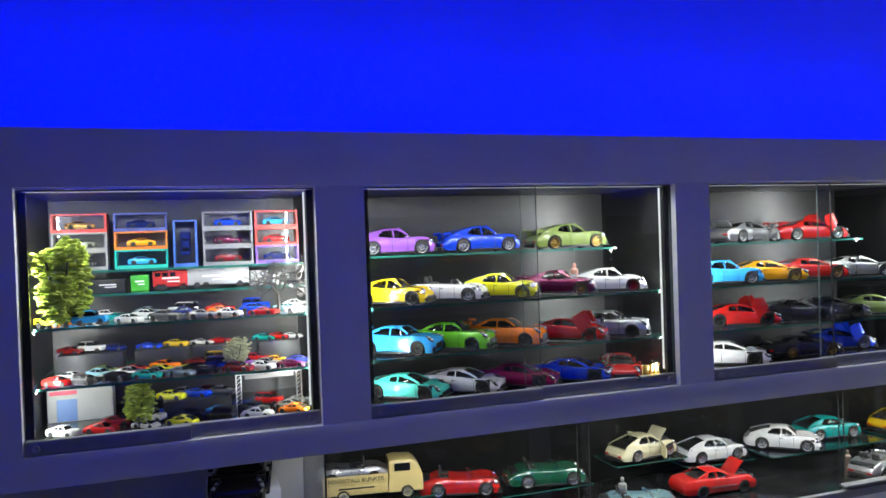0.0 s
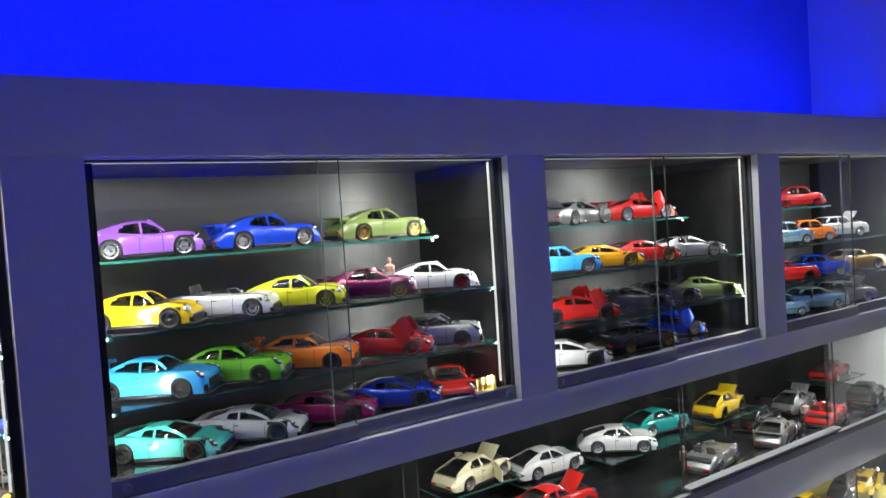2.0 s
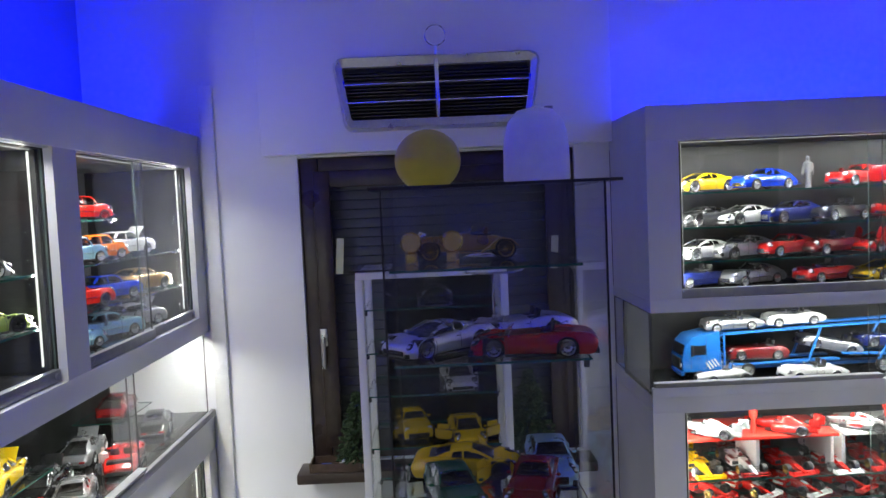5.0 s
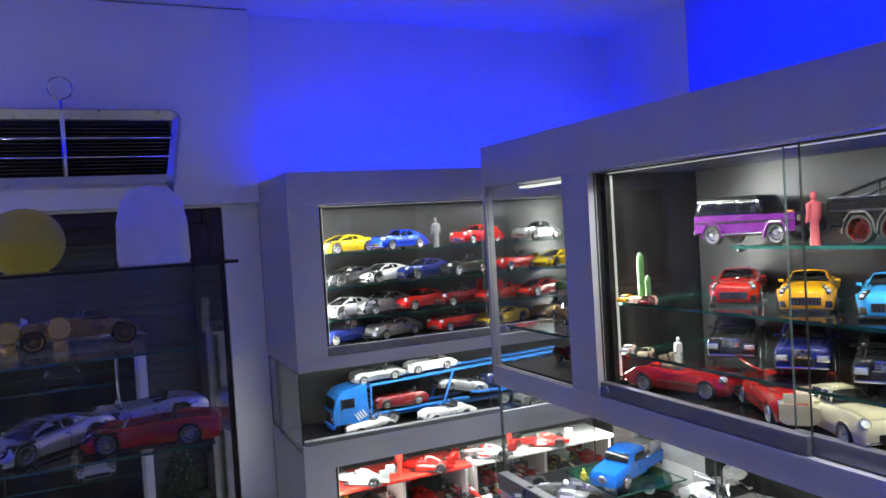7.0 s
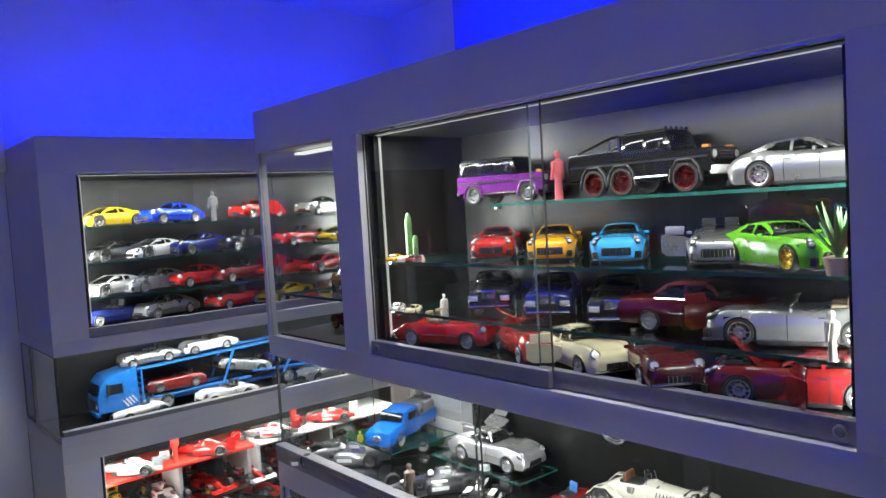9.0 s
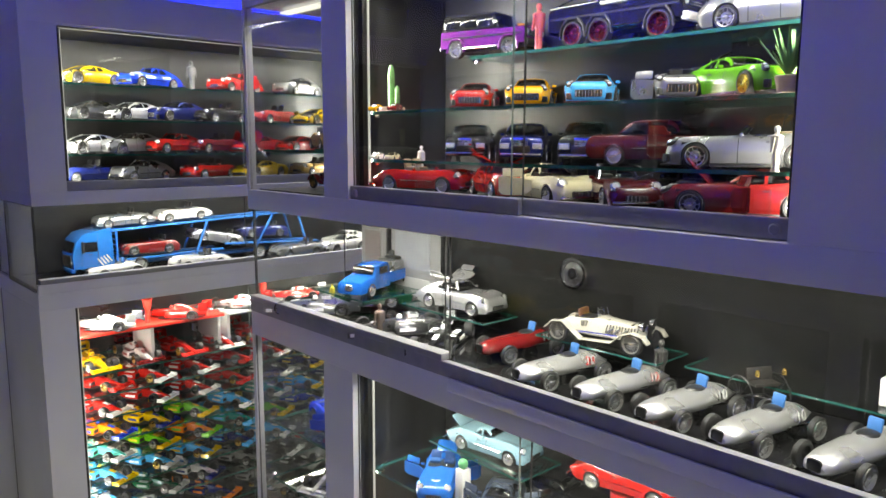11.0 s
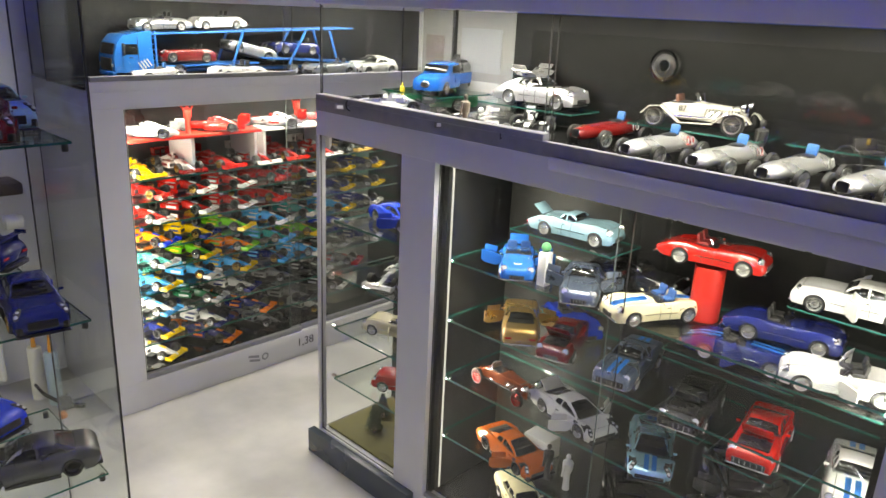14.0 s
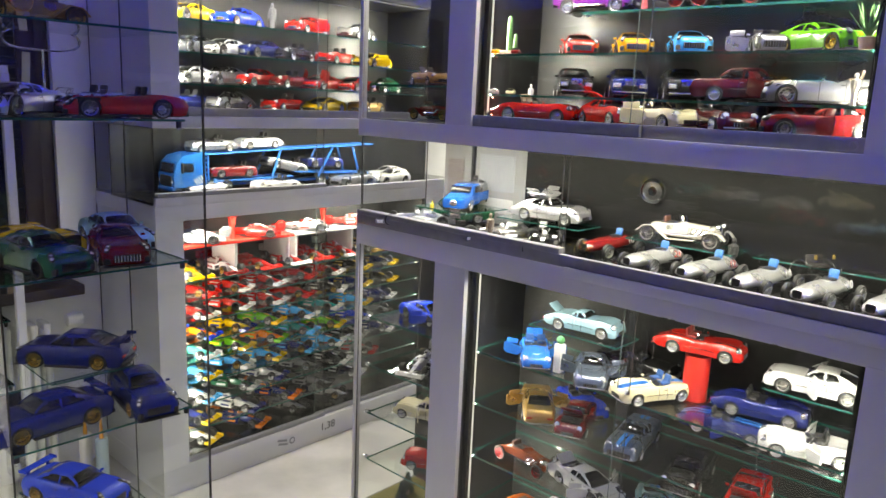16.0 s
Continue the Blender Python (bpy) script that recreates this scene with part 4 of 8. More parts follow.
        slab(bm, Matrix.Translation((p.x - .0008, s * p.y, p.z + .002)), .004, W * .17, .006, .0015)
        part("tail_light", bm, TAILRED, root)
        bm = bmesh.new()
        p = on_body(S, S["gh"][0] + .07, .97)
        slab(bm, Matrix.Translation((p.x, s * (p.y + .0035), S["gh"][4] + .0035)), .0045, .010, .0058, .0018)
        part("mirror", bm, PAINT, root)
    # nose
    bm = bmesh.new()
    fz = S["sill"]
    zt0 = soft(S["top"], .0, .018)
    gw = {"coupe_rear": .34, "supercar": .30, "grand_tourer": .26, "saloon_coupe": .25, "saloon": .20, "classic_roadster": .20, "classic_coupe": .20, "muscle": .33, "compact": .2}[kind]
    slab(bm, Matrix.Translation((L * .5 - .0008, 0, fz + (zt0 - fz) * .55)), .005, W * gw * 2, max(.006, (zt0 - fz) * .5), .0018)
    if kind in ("supercar", "grand_tourer", "saloon_coupe", "coupe_rear"):
        for s in (1, -1):
            slab(bm, pose(L * .484, s * W * .355, fz + (zt0 - fz) * .36, 0, 0, -s * 30), .010, W * .15, (zt0 - fz) * .42, .0015)
    part("grille", bm, GRILLE, root, "black front grille")
    if kind == "grand_tourer":
        bm = bmesh.new()
        for k in range(9):
            slab(bm, Matrix.Translation((L * .5 + .0019, (-.5 + k / 8) * W * gw * 1.8, fz + (zt0 - fz) * .55)), .0012, .0014, (zt0 - fz) * .44)
        part("grille_bars", bm, CHROME, root)
    if kind in ("saloon", "classic_roadster", "classic_coupe", "muscle", "compact"):
        bm = bmesh.new()
        for sx, ux in ((1, 0), (-1, 1)):
            slab(bm, Matrix.Translation((sx * (L * .5 + .0012), 0, fz + .006)), .0045, W * .86, .0045, .0018)
        part("bumper", bm, CHROME, root)
        if kind == "saloon":
            bm = bmesh.new()
            slab(bm, Matrix.Translation((L * .5 + .0006, 0, zt0 + .002)), .004, W * .30, .017, .001)
            part("radiator", bm, CHROME, root)
        else:
            bm = bmesh.new()
            for k in range(6):
                slab(bm, Matrix.Translation((L * .5 + .0018, (-.5 + k / 5) * W * gw * 1.7, fz + (zt0 - fz) * .55)), .0012, .001, (zt0 - fz) * .45)
            part("grille_bars", bm, CHROME, root)
    else:
        bm = bmesh.new()
        slab(bm, Matrix.Translation((L * .488, 0, fz + .0005)), .018, W * .88, .0026, .0008)
        part("splitter", bm, BLACKP, root)
        for s in (1, -1):
            bm = bmesh.new()
            slab(bm, Matrix.Translation((L * (.5 - sum(S["ax"]) / 2), s * W * .468, fz + .0008)), L * (S["ax"][1] - S["ax"][0]) - R * 2.3, W * .07, .0055, .001)
            part("side_skirt", bm, BLACKP, root)
        bm = bmesh.new()
        slab(bm, Matrix.Translation((-L * .49, 0, fz + .005)), .012, W * .72, .010, .002)
        part("diffuser", bm, BLACKP, root)
    # door seams
    bm = bmesh.new()
    for s in (1, -1):
        for u in (S["gh"][0] + .05, (S["gh"][1] + S["gh"][2]) / 2 + .04):
            zt, w = soft(S["top"], u, .018), W / 2 * soft(S["plan"], u, .02)
            half = half_section(S["sill"], zt, w, flare=swell(S, u)[1])[2:9]
            for p, q in zip(half, half[1:]):
                x = L * (.5 - u)
                bm.faces.new([bm.verts.new(v) for v in ((x - .0006, s * (p[0] + .0003), p[1]), (x + .0006, s * (p[0] + .0003), p[1]), (x + .0006, s * (q[0] + .0003), q[1]), (x - .0006, s * (q[0] + .0003), q[1]))])
    ua, ub = (.07, S["gh"][0] - .015)
    def seam(p, q, wx, wy):
        bm.faces.new([bm.verts.new(v) for v in ((p[0] - wx, p[1] - wy, p[2]), (p[0] + wx, p[1] + wy, p[2]), (q[0] + wx, q[1] + wy, q[2]), (q[0] - wx, q[1] - wy, q[2]))])
    if ub - ua > .08:
        def over(u, f):
            w = W / 2 * soft(S["plan"], u, .02)
            zt = soft(S["top"], u, .018)
            h = half_section(S["sill"], zt, w, rise=swell(S, u)[0])[:7:-1]
            y = f * W / 2
            return (L * (.5 - u), y, float(np.interp(abs(y), [q[0] for q in h], [q[1] for q in h])) + .0006)
        for s in (1, -1):
            for k in range(8):
                u0, u1 = ua + (ub - ua) * k / 8, ua + (ub - ua) * (k + 1) / 8
                seam(over(u0, s * .60), over(u1, s * .60), 0, .0006)
        for k in range(6):
            seam(over(ua, -.60 + k * .20), over(ua, -.60 + (k + 1) * .20), .0006, 0)
    part("panel_seam", bm, GRILLE, root, smooth=False)
    # mouldings, handles, wipers and exhausts
    classic = kind in ("saloon", "classic_roadster", "classic_coupe", "muscle", "compact")
    bm = bmesh.new()
    a, b, c, d, belt = S["gh"][:5]
    for s in (1, -1):
        if not open_top:
            pts = []
            for k in range(9):
                u = a + .03 + (d - a - .06) * k / 8
                q = house_ring(S, u, .0012)
                f = min(1, .0065 / max(.001, q[2][2] - q[1][2]))
                p = Vector(q[1]).lerp(Vector(q[2]), f)
                pts.append((p.x, s * p.y, p.z))
            for p, q in zip(pts, pts[1:]):
                rod(bm, p, q, .0008, 4)
            for yy in (.010, -.016):
                if s > 0:
                    w0, w1 = house_ring(S, a + .03, .0012), house_ring(S, a + (b - a) * .62, .0012)
                    rod(bm, (w0[6][0], yy, w0[6][2] + .0004), (w1[6][0], yy + .014, w1[6][2]), .0006, 4)
        u = (b + c) / 2 + .015
        w = W / 2 * soft(S["plan"], u, .02)
        zt = soft(S["top"], u, .018)
        slab(bm, Matrix.Translation((L * (.5 - u), s * w * .965, S["sill"] + (zt - S["sill"]) * .78)), .009, .0022, .0018)
        if classic:
            for k in range(6):
                u0, u1 = S["ax"][0] + .11 + k * .068, S["ax"][0] + .11 + (k + 1) * .068
                if u1 < S["ax"][1] - .08:
                    p, q = [(L * (.5 - v), s * (W / 2 * soft(S["plan"], v, .02) + .0003), S["sill"] + (soft(S["top"], v, .018) - S["sill"]) * .45) for v in (u0, u1)]
                    rod(bm, p, q, .0008, 4)
        rod(bm, (-L * .48, s * W * .22, fz + .004), (-L * .515, s * W * .22, fz + .004), .0024, 8)
    part("trim", bm, CHROME if classic else BLACKP, root, "chrome mouldings" if classic else "")
    if "wing" in opts:
        bm = bmesh.new()
        zt = soft(S["top"], .93, .018)
        slab(bm, pose(-L * .445, 0, zt + .013, 0, 6, 0), .020, W * .88, .0022, .0008)
        for s in (1, -1):
            slab(bm, pose(-L * .445, s * W * .28, zt + .005), .010, .0015, .016)
            slab(bm, pose(-L * .445, s * W * .44, zt + .013), .024, .0015, .008)
        part("rear_wing", bm, PAINT, root)
    if "scissor" in opts or "gull" in opts or "doors" in opts:
        a = S["gh"][0]
        for s in (1, -1):
            bm = bmesh.new()
            hx = L * (.5 - a - .04)
            z0, z1 = S["sill"] + .004, S["gh"][4]
            loft(bm, [[(x, -.0015, a_), (x, .0015, a_), (x, .0015, b_), (x, -.0015, b_)] for x, a_, b_ in ((.001, (z1 - z0) * .30, (z1 - z0) * .80), (-.012, 0, (z1 - z0) * .92), (-.050, 0, z1 - z0), (-.061, (z1 - z0) * .2, z1 - z0))])
            slab(bm, Matrix.Translation((-.034, -s * .004, z1 - z0 + .008)) @ pose(0, 0, 0, 14 * s), .040, .0015, .016, .0005)
            if "scissor" in opts:
                m_ = pose(hx, s * W * .49, z0 + .01) @ pose(0, 0, 0, s * 8, 62, 0)
            elif "gull" in opts:
                m_ = pose(hx - .012, s * W * .20, S["gh"][5] + .001) @ pose(0, 0, 0, s * -105, 0, 0) @ pose(0, 0, -.026)
                m_ = pose(hx - .012, s * W * .22, S["gh"][5]) @ pose(0, 0, 0, -s * 62, 0, 0)
            else:
                m_ = pose(hx, s * W * .48, z0) @ pose(0, 0, 0, 0, 0, -s * 62)
            part("door", bm, PAINT, root, "opened door", at=m_)
    if "hood" in opts:
        bm = bmesh.new()
        zt = soft(S["top"], .28, .018)
        slab(bm, Matrix.Translation((L * .10, 0, 0)), L * .20, W * .62, .002, .0008)
        part("bonnet", bm, PAINT, root, "raised bonnet", at=pose(L * (.5 - .28), 0, zt + .002, 0, -48, 0))
        bm = bmesh.new()
        slab(bm, Matrix.Translation((L * (.5 - .17), 0, zt - .001)), L * .16, W * .62, .0085, .001)
        for k in range(3):
            slab(bm, Matrix.Translation((L * (.5 - .12 - k * .05), (k - 1) * W * .14, zt + .004)), .010, .014, .006, .001)
            rod(bm, (L * (.5 - .10), (k - 1) * W * .15, zt + .005), (L * (.5 - .25), (1 - k) * W * .1, zt + .005), .0014, 6)
        part("engine", bm, BLACKP, root, "exposed engine bay")
    if "lid" in opts:
        bm = bmesh.new()
        slab(bm, Matrix.Translation((-L * .07, 0, 0)), L * .14, W * .55, .002, .0008)
        part("engine_lid", bm, PAINT, root, "raised engine lid", at=pose(-L * .33, 0, soft(S["top"], .8, .018) + .004, 0, 38, 0))
    if "stripe" in opts:
        bm = bmesh.new()
        for yo in ((-.009, .009) if "wide" not in opts else (-.0055, .0055)):
            pr = [(u, soft(S["top"], u, .018) + .0022) for u in [i / 30 for i in range(1, 30)]]
            for (u0, z0), (u1, z1) in zip(pr, pr[1:]):
                if open_top and S["gh"][0] - .02 < u0 < S["gh"][3] + .03:
                    continue
                if not open_top and S["gh"][0] - .005 < u1 and u0 < S["gh"][3] + .005:
                    continue
                bm.faces.new([bm.verts.new(v) for v in ((L * (.5 - u0), yo - .0055, z0), (L * (.5 - u0), yo + .0055, z0), (L * (.5 - u1), yo + .0055, z1), (L * (.5 - u1), yo - .0055, z1))])
        bmesh.ops.solidify(bm, geom=bm.faces, thickness=.0004)
        part("stripe", bm, PLAIN, root, "racing stripes", colour=(.02, .22, .68))
    return root


def build_boxy(opts):
    """An upright off-roader with flat panes, flared arches and a spare wheel; with "six" a pickup on three axles."""
    six = "six" in opts
    L, W, R, w = (.325, .100, .0275, .018) if six else (.236, .092, .0215, .014)
    sill, belt, roof = (.036, .080, .121) if six else (.026, .066, .104)
    ax = (.112, -.028, -.096) if six else (.077, -.072)
    c0, c1 = (-.030, .085) if six else (-.116, .050)
    root = new("model_car")
    root.empty_display_size = .03
    bm = bmesh.new()
    xs = {-L / 2, L / 2}
    for a in ax:
        xs |= {a + d * R * 1.2 for d in (-1.01, -1, -.75, -.62, .62, .75, 1, 1.01)}
    rings = []
    for x in sorted(xs):
        zl = sill
        for a in ax:
            d = abs(x - a) / (R * 1.2)
            if d <= 1:
                zl = max(zl, R + R * (1.12 if d <= .76 else 1.12 - (d - .76) / .24 * .7))
        zt = belt - (.0025 if x > c1 else 0)
        rings.append(ring(x, [(0, zl), (W / 2 - .003, zl), (W / 2, zl + .001), (W / 2, max(zl + .002, zt - .012)), (W / 2, zt - .003), (W / 2 - .003, zt), (W * .25, zt + (.0015 if x > c1 else 0)), (0, zt + (.0015 if x > c1 else 0))]))
    loft(bm, rings)
    part("body", bm, PAINT, root)
    # upper cabin with upright pillars
    bm = bmesh.new()
    loft(bm, [[(c1, -y1, belt - .001), (c1, y1, belt - .001), (c0, y1, belt - .001), (c0, -y1, belt - .001)] if k == 0 else [(c1 - .017 - e, -y1, z), (c1 - .017 - e, y1, z), (c0 + .004 + e, y1, z), (c0 + .004 + e, -y1, z)]
              for k, y1, z, e in ((0, W / 2 - .002, 0, 0), (1, W / 2 - .007, roof - .004, 0), (2, W / 2 - .010, roof, .004))])
    part("roof", bm, PAINT, root)
    hh = roof - .004 - belt
    tilt = math.degrees(math.atan2(.005, hh))
    cuts = [(c1 - .020, c1 - .058), (c1 - .064, c0 + .010)] if six else [(c1 - .020, c1 - .060), (c1 - .065, c1 - .108), (c1 - .113, c0 + .008)]
    for s in (1, -1):
        for a, b in cuts:
            bm = bmesh.new()
            slab(bm, pose((a + b) / 2, s * (W / 2 - .0042), belt + hh * .52, s * tilt), a - b, .0012, hh * .68, .0005)
            part("side_window", bm, TINTED, root)
    bm = bmesh.new()
    slab(bm, pose(c1 - .0082, 0, belt + hh * .5, 0, -math.degrees(math.atan2(.017, hh)), 0), .0012, W - .020, hh * .72, .0005)
    part("windscreen", bm, TINTED, root)
    bm = bmesh.new()
    slab(bm, pose(c0 + .0016, 0, belt + hh * .5, 0, 5, 0), .0012, W - .022, hh * .66, .0005)
    part("rear_window", bm, TINTED, root)
    # gutters, seams, side strips, wipers
    bm = bmesh.new()
    for s in (1, -1):
        slab(bm, pose((c0 + c1) / 2 - .006, s * (W / 2 - .0062), roof - .0035), c1 - c0 - .022, .0024, .0016)
        slab(bm, pose(0, s * (W / 2 + .0006), belt - .017), L * .96, .0016, .0042)
        for a, b in cuts[:2]:
            slab(bm, pose(b - .002, s * (W / 2 + .0001), belt - (belt - sill) * .42), .0012, .0006, (belt - sill) * .74)
            slab(bm, pose(b + .008, s * (W / 2 + .0008), belt - .007), .009, .0022, .0022)
        rod(bm, (c1 + .001, s * .012, belt + .002), (c1 - .010, s * .030, belt + hh * .55), .0006, 5)
    part("trim", bm, BLACKP, root)
    # arches and wells
    for a in ax:
        for s in (1, -1):
            bm = bmesh.new()
            pts = [(R * 1.22, .72), (R * 1.02, 1.62), (R * .55, 2.16), (-R * .55, 2.16), (-R * 1.02, 1.62), (-R * 1.22, .72)]
            for (xa, za), (xb, zb) in zip(pts, pts[1:]):
                rod(bm, (a + xa, s * (W / 2 + .0012), R * za), (a + xb, s * (W / 2 + .0012), R * zb), .0030, 8)
            part("wheel_arch", bm, PAINT if not six else BLACKP, root)
    bm = bmesh.new()
    for a in ax:
        box(bm, a - R * 1.18, a + R * 1.18, -W * .44, W * .44, R * 1.1, R * 2.10)
    box(bm, -L * .46, L * .46, -W * .28, W * .28, sill - .008, sill + .006)
    part("chassis", bm, GRILLE, root, smooth=False)
    ty, ri = wheel_meshes(R, w, "many")
    for a in ax:
        for s in (1, -1):
            o = part("wheel", ty, None, root, at=pose(a, s * (W / 2 - w * .32), R, 0, 0, 0 if s > 0 else 180))
            part("rim", ri, None, o, colour=(.4, .4, .4))
    # front
    part("grille", newbox(L / 2 - .001, L / 2 + .0022, -W * .27, W * .27, belt - .023, belt - .005, .001), GRILLE, root, "black front grille")
    bm = bmesh.new()
    for k in range(3):
        box(bm, L / 2 + .0022, L / 2 + .0034, -W * .26, W * .26, belt - .0205 + k * .0055, belt - .0185 + k * .0055)
    lathe(bm, [(.0052, 0), (.0052, .001), (.0040, .001), (.0040, 0)], 16, pose(L / 2 + .0032, 0, belt - .014, 0, 90), cap=False)
    part("grille_bars", bm, CHROME, root)
    for s in (1, -1):
        bm = bmesh.new()
        m_ = pose(L / 2 - .001, s * W * .385, belt - .0135, 0, 90)
        lathe(bm, [(.0088, 0), (.0088, .0026), (.0074, .0032)], 18, m_, cap=False)
        n_ = len(bm.faces)
        disc_mesh(bm, .0074, .0042, m_)
        bm.faces.ensure_lookup_table()
        for f_ in bm.faces[:n_]:
            f_.material_index = 1
        part("headlight", bm, [LAMPGLASS, BLACKP], root)
        part("indicator", newbox(L / 2 - .020, L / 2 - .006, s * W * .40 - .005, s * W * .40 + .005, belt - .002, belt + .0035, .0015), PLAIN, root, "orange indicator lamp", colour=(.65, .22, .02))
        part("mirror", newbox(c1 - .020, c1 - .014, min(s * (W / 2 + .002), s * (W / 2 + .014)), max(s * (W / 2 + .002), s * (W / 2 + .014)), belt + .004, belt + .016, .002), BLACKP, root)
        part("tail_light", newbox(-L / 2 - .0015, -L / 2 + .002, s * W * .40 - .006, s * W * .40 + .006, sill + .008, sill + .018, .001), TAILRED, root)
        bm = bmesh.new()
        rod(bm, (ax[0] - R * 1.25, s * (W / 2 + .004), sill - .003), (ax[1] + R * 1.25, s * (W / 2 + .004), sill - .003), .0028, 8)
        part("running_board", bm, CHROME, root)
    bm = newbox(L / 2 - .004, L / 2 + .011, -W * .49, W * .49, sill - .006, sill + .010, .003)
    part("bumper", bm, PAINT if six else BLACKP, root)
    part("bumper", newbox(-L / 2 - .007, -L / 2 + .003, -W * .46, W * .46, sill - .004, sill + .007, .002), BLACKP, root)
    bm = bmesh.new()
    box(bm, L / 2 + .0108, L / 2 + .0118, -.015, .015, sill - .001, sill + .006)
    part("number_plate", bm, WHITEP, root)
    if six:
        bm = bmesh.new()
        for s in (1, -1):
            box(bm, -L / 2 + .002, c0 - .002, min(s * (W / 2 - .006), s * (W / 2 - .001)), max(s * (W / 2 - .006), s * (W / 2 - .001)), belt - .001, belt + .009, .001)
        box(bm, -L / 2, -L / 2 + .006, -W * .44, W * .44, belt - .001, belt + .009, .001)
        part("cargo_bed", bm, PAINT, root)
        for s in (1, -1):
            bm = bmesh.new()
            y = s * W * .42
            pts = [(c0 - .006, y, belt + .006), (c0 - .006, y, roof - .003), (c0 - .030, y, roof - .006), (-L / 2 + .015, y, belt + .010)]
            for p, q in zip(pts, pts[1:]):
                rod(bm, p, q, .0030, 8)
            rod(bm, (c0 - .030, y, roof - .006), (c0 - .030, y, belt + .006), .0024, 8)
            part("roll_bar", bm, CHROME, root, "chrome roll bar")
        bm = bmesh.new()
        rod(bm, (c0 - .006, -W * .42, roof - .004), (c0 - .006, W * .42, roof - .004), .0030, 8)
        for k in range(5):
            slab(bm, pose(c1 - .022, (-.5 + k / 4) * W * .7, roof + .003), .006, .009, .006, .001)
        part("light_bar", bm, BLACKP, root)
    else:
        bm = bmesh.new()
        lathe(bm, [(.001, .014), (.018, .014), (.021, .010), (.021, 0), (.001, 0)], 20, pose(-L / 2, 0, .058, 0, -90, 0), cap=False)
        part("spare_wheel_cover", bm, BLACKP, root)
    return root


def build_f1(opts):
    """A formula car: slim tub and nose, side pods, air box, wings and bare wheels."""
    root = new("model_car")
    root.empty_display_size = .03
    L = .25
    top = [(0, .015), (.10, .021), (.25, .030), (.40, .036), (.455, .037), (.47, .034), (.52, .034), (.545, .052), (.60, .054), (.72, .044), (.88, .029), (1, .020)]
    plan = [(0, .005), (.06, .0075), (.20, .0095), (.36, .0150), (.52, .0165), (.60, .013), (.80, .0085), (1, .006)]
    bm = bmesh.new()
    rings = []
    for i in range(41):
        u = i / 40
        zt, w = soft(top, u, .012), soft(plan, u, .02)
        lo = .0125 - .0055 * min(1, u * 3.2)
        h = zt - lo
        sh = min(h, .024)
        k = .45 if h > .030 else .72
        rings.append(ring(L * (.5 - u), [(0, lo), (w * .8, lo), (w, lo + sh * .3), (w * .98, lo + sh * .75), (w * .80, lo + sh), (w * k, lo + sh + (h - sh) * .75), (w * k * .55, zt), (0, zt)]))
    loft(bm, rings)
    part("body", bm, PAINT, root)
    for s in (1, -1):
        bm = bmesh.new()
        loft(bm, [[(L * (.5 - u), s * y, z) for y, z in ((y0, .0065), (y1, .0065), (y1 + .001, .011), (y1, zt * .78), (y1 - .005, zt), (y0, zt + .002))]
                  for u, y0, y1, zt in ((.435, .010, .038, .024), (.45, .010, .0405, .0275), (.52, .010, .0415, .0285), (.62, .008, .040, .027), (.74, .006, .030, .023), (.84, .005, .016, .018))])
        part("side_pod", bm, PAINT, root)
        part("intake", newbox(L * .064, L * .0665, min(s * .014, s * .037), max(s * .014, s * .037), .011, .0235, .001), BLACKP, root)
    part("floor_plate", newbox(-L * .42, L * .16, -.043, .043, .0045, .0060), BLACKP, root, smooth=False)
    bm = bmesh.new()
    slab(bm, pose(L * .482, 0, .0085, 0, 5, 0), .022, .094, .0018, .0006)
    slab(bm, pose(L * .462, 0, .0135, 0, 14, 0), .011, .090, .0014, .0005)
    for s in (1, -1):
        slab(bm, pose(L * .474, s * .0475, .0115), .030, .0012, .014)
        slab(bm, pose(L * .478, s * .006, .013), .012, .0012, .008)
    part("nose_wing", bm, PAINT, root)
    bm = bmesh.new()
    slab(bm, pose(-L * .478, 0, .0535, 0, 8, 0), .016, .058, .0018, .0006)
    slab(bm, pose(-L * .502, 0, .0575, 0, 24, 0), .012, .058, .0014, .0005)
    slab(bm, pose(-L * .490, 0, .034, 0, 8, 0), .012, .058, .0014, .0005)
    for s in (1, -1):
        slab(bm, pose(-L * .488, s * .0292, .046), .034, .0012, .030)
    slab(bm, pose(-L * .475, 0, .038), .008, .0022, .034)
    part("rear_wing", bm, PAINT, root)
    bm = bmesh.new()
    for s in (1, -1):
        slab(bm, pose(-L * .055, s * .0418, .017), .040, .0012, .0085)
        slab(bm, pose(-L * .055, s * .028, .0292), .036, .014, .0008)
        slab(bm, pose(L * .474, s * .0483, .0115), .018, .0012, .009)
        slab(bm, pose(-L * .488, s * .0300, .049), .024, .0012, .017)
        slab(bm, pose(-L * .13, s * .0092, .044, s * -14), .026, .0012, .009)
    slab(bm, pose(L * .24, 0, .0322, 0, 11, 0), .026, .012, .0012)
    slab(bm, pose(L * .462, 0, .0148, 0, 14, 0), .008, .050, .0008)
    slab(bm, pose(-L * .500, 0, .0586, 0, 24, 0), .008, .040, .0008)
    part("decal", bm, PLAIN, root, "plain sponsor bars")
    bm = bmesh.new()
    box(bm, -L * .020, L * .050, -.0115, .0115, .0335, .0372, .002)
    slab(bm, pose(-L * .046, 0, .050), .003, .010, .006, .001)
    for s in (1, -1):
        slab(bm, pose(L * .055, s * .020, .034), .003, .007, .004, .001)
    part("cockpit", bm, BLACKP, root)
    bm = bmesh.new()
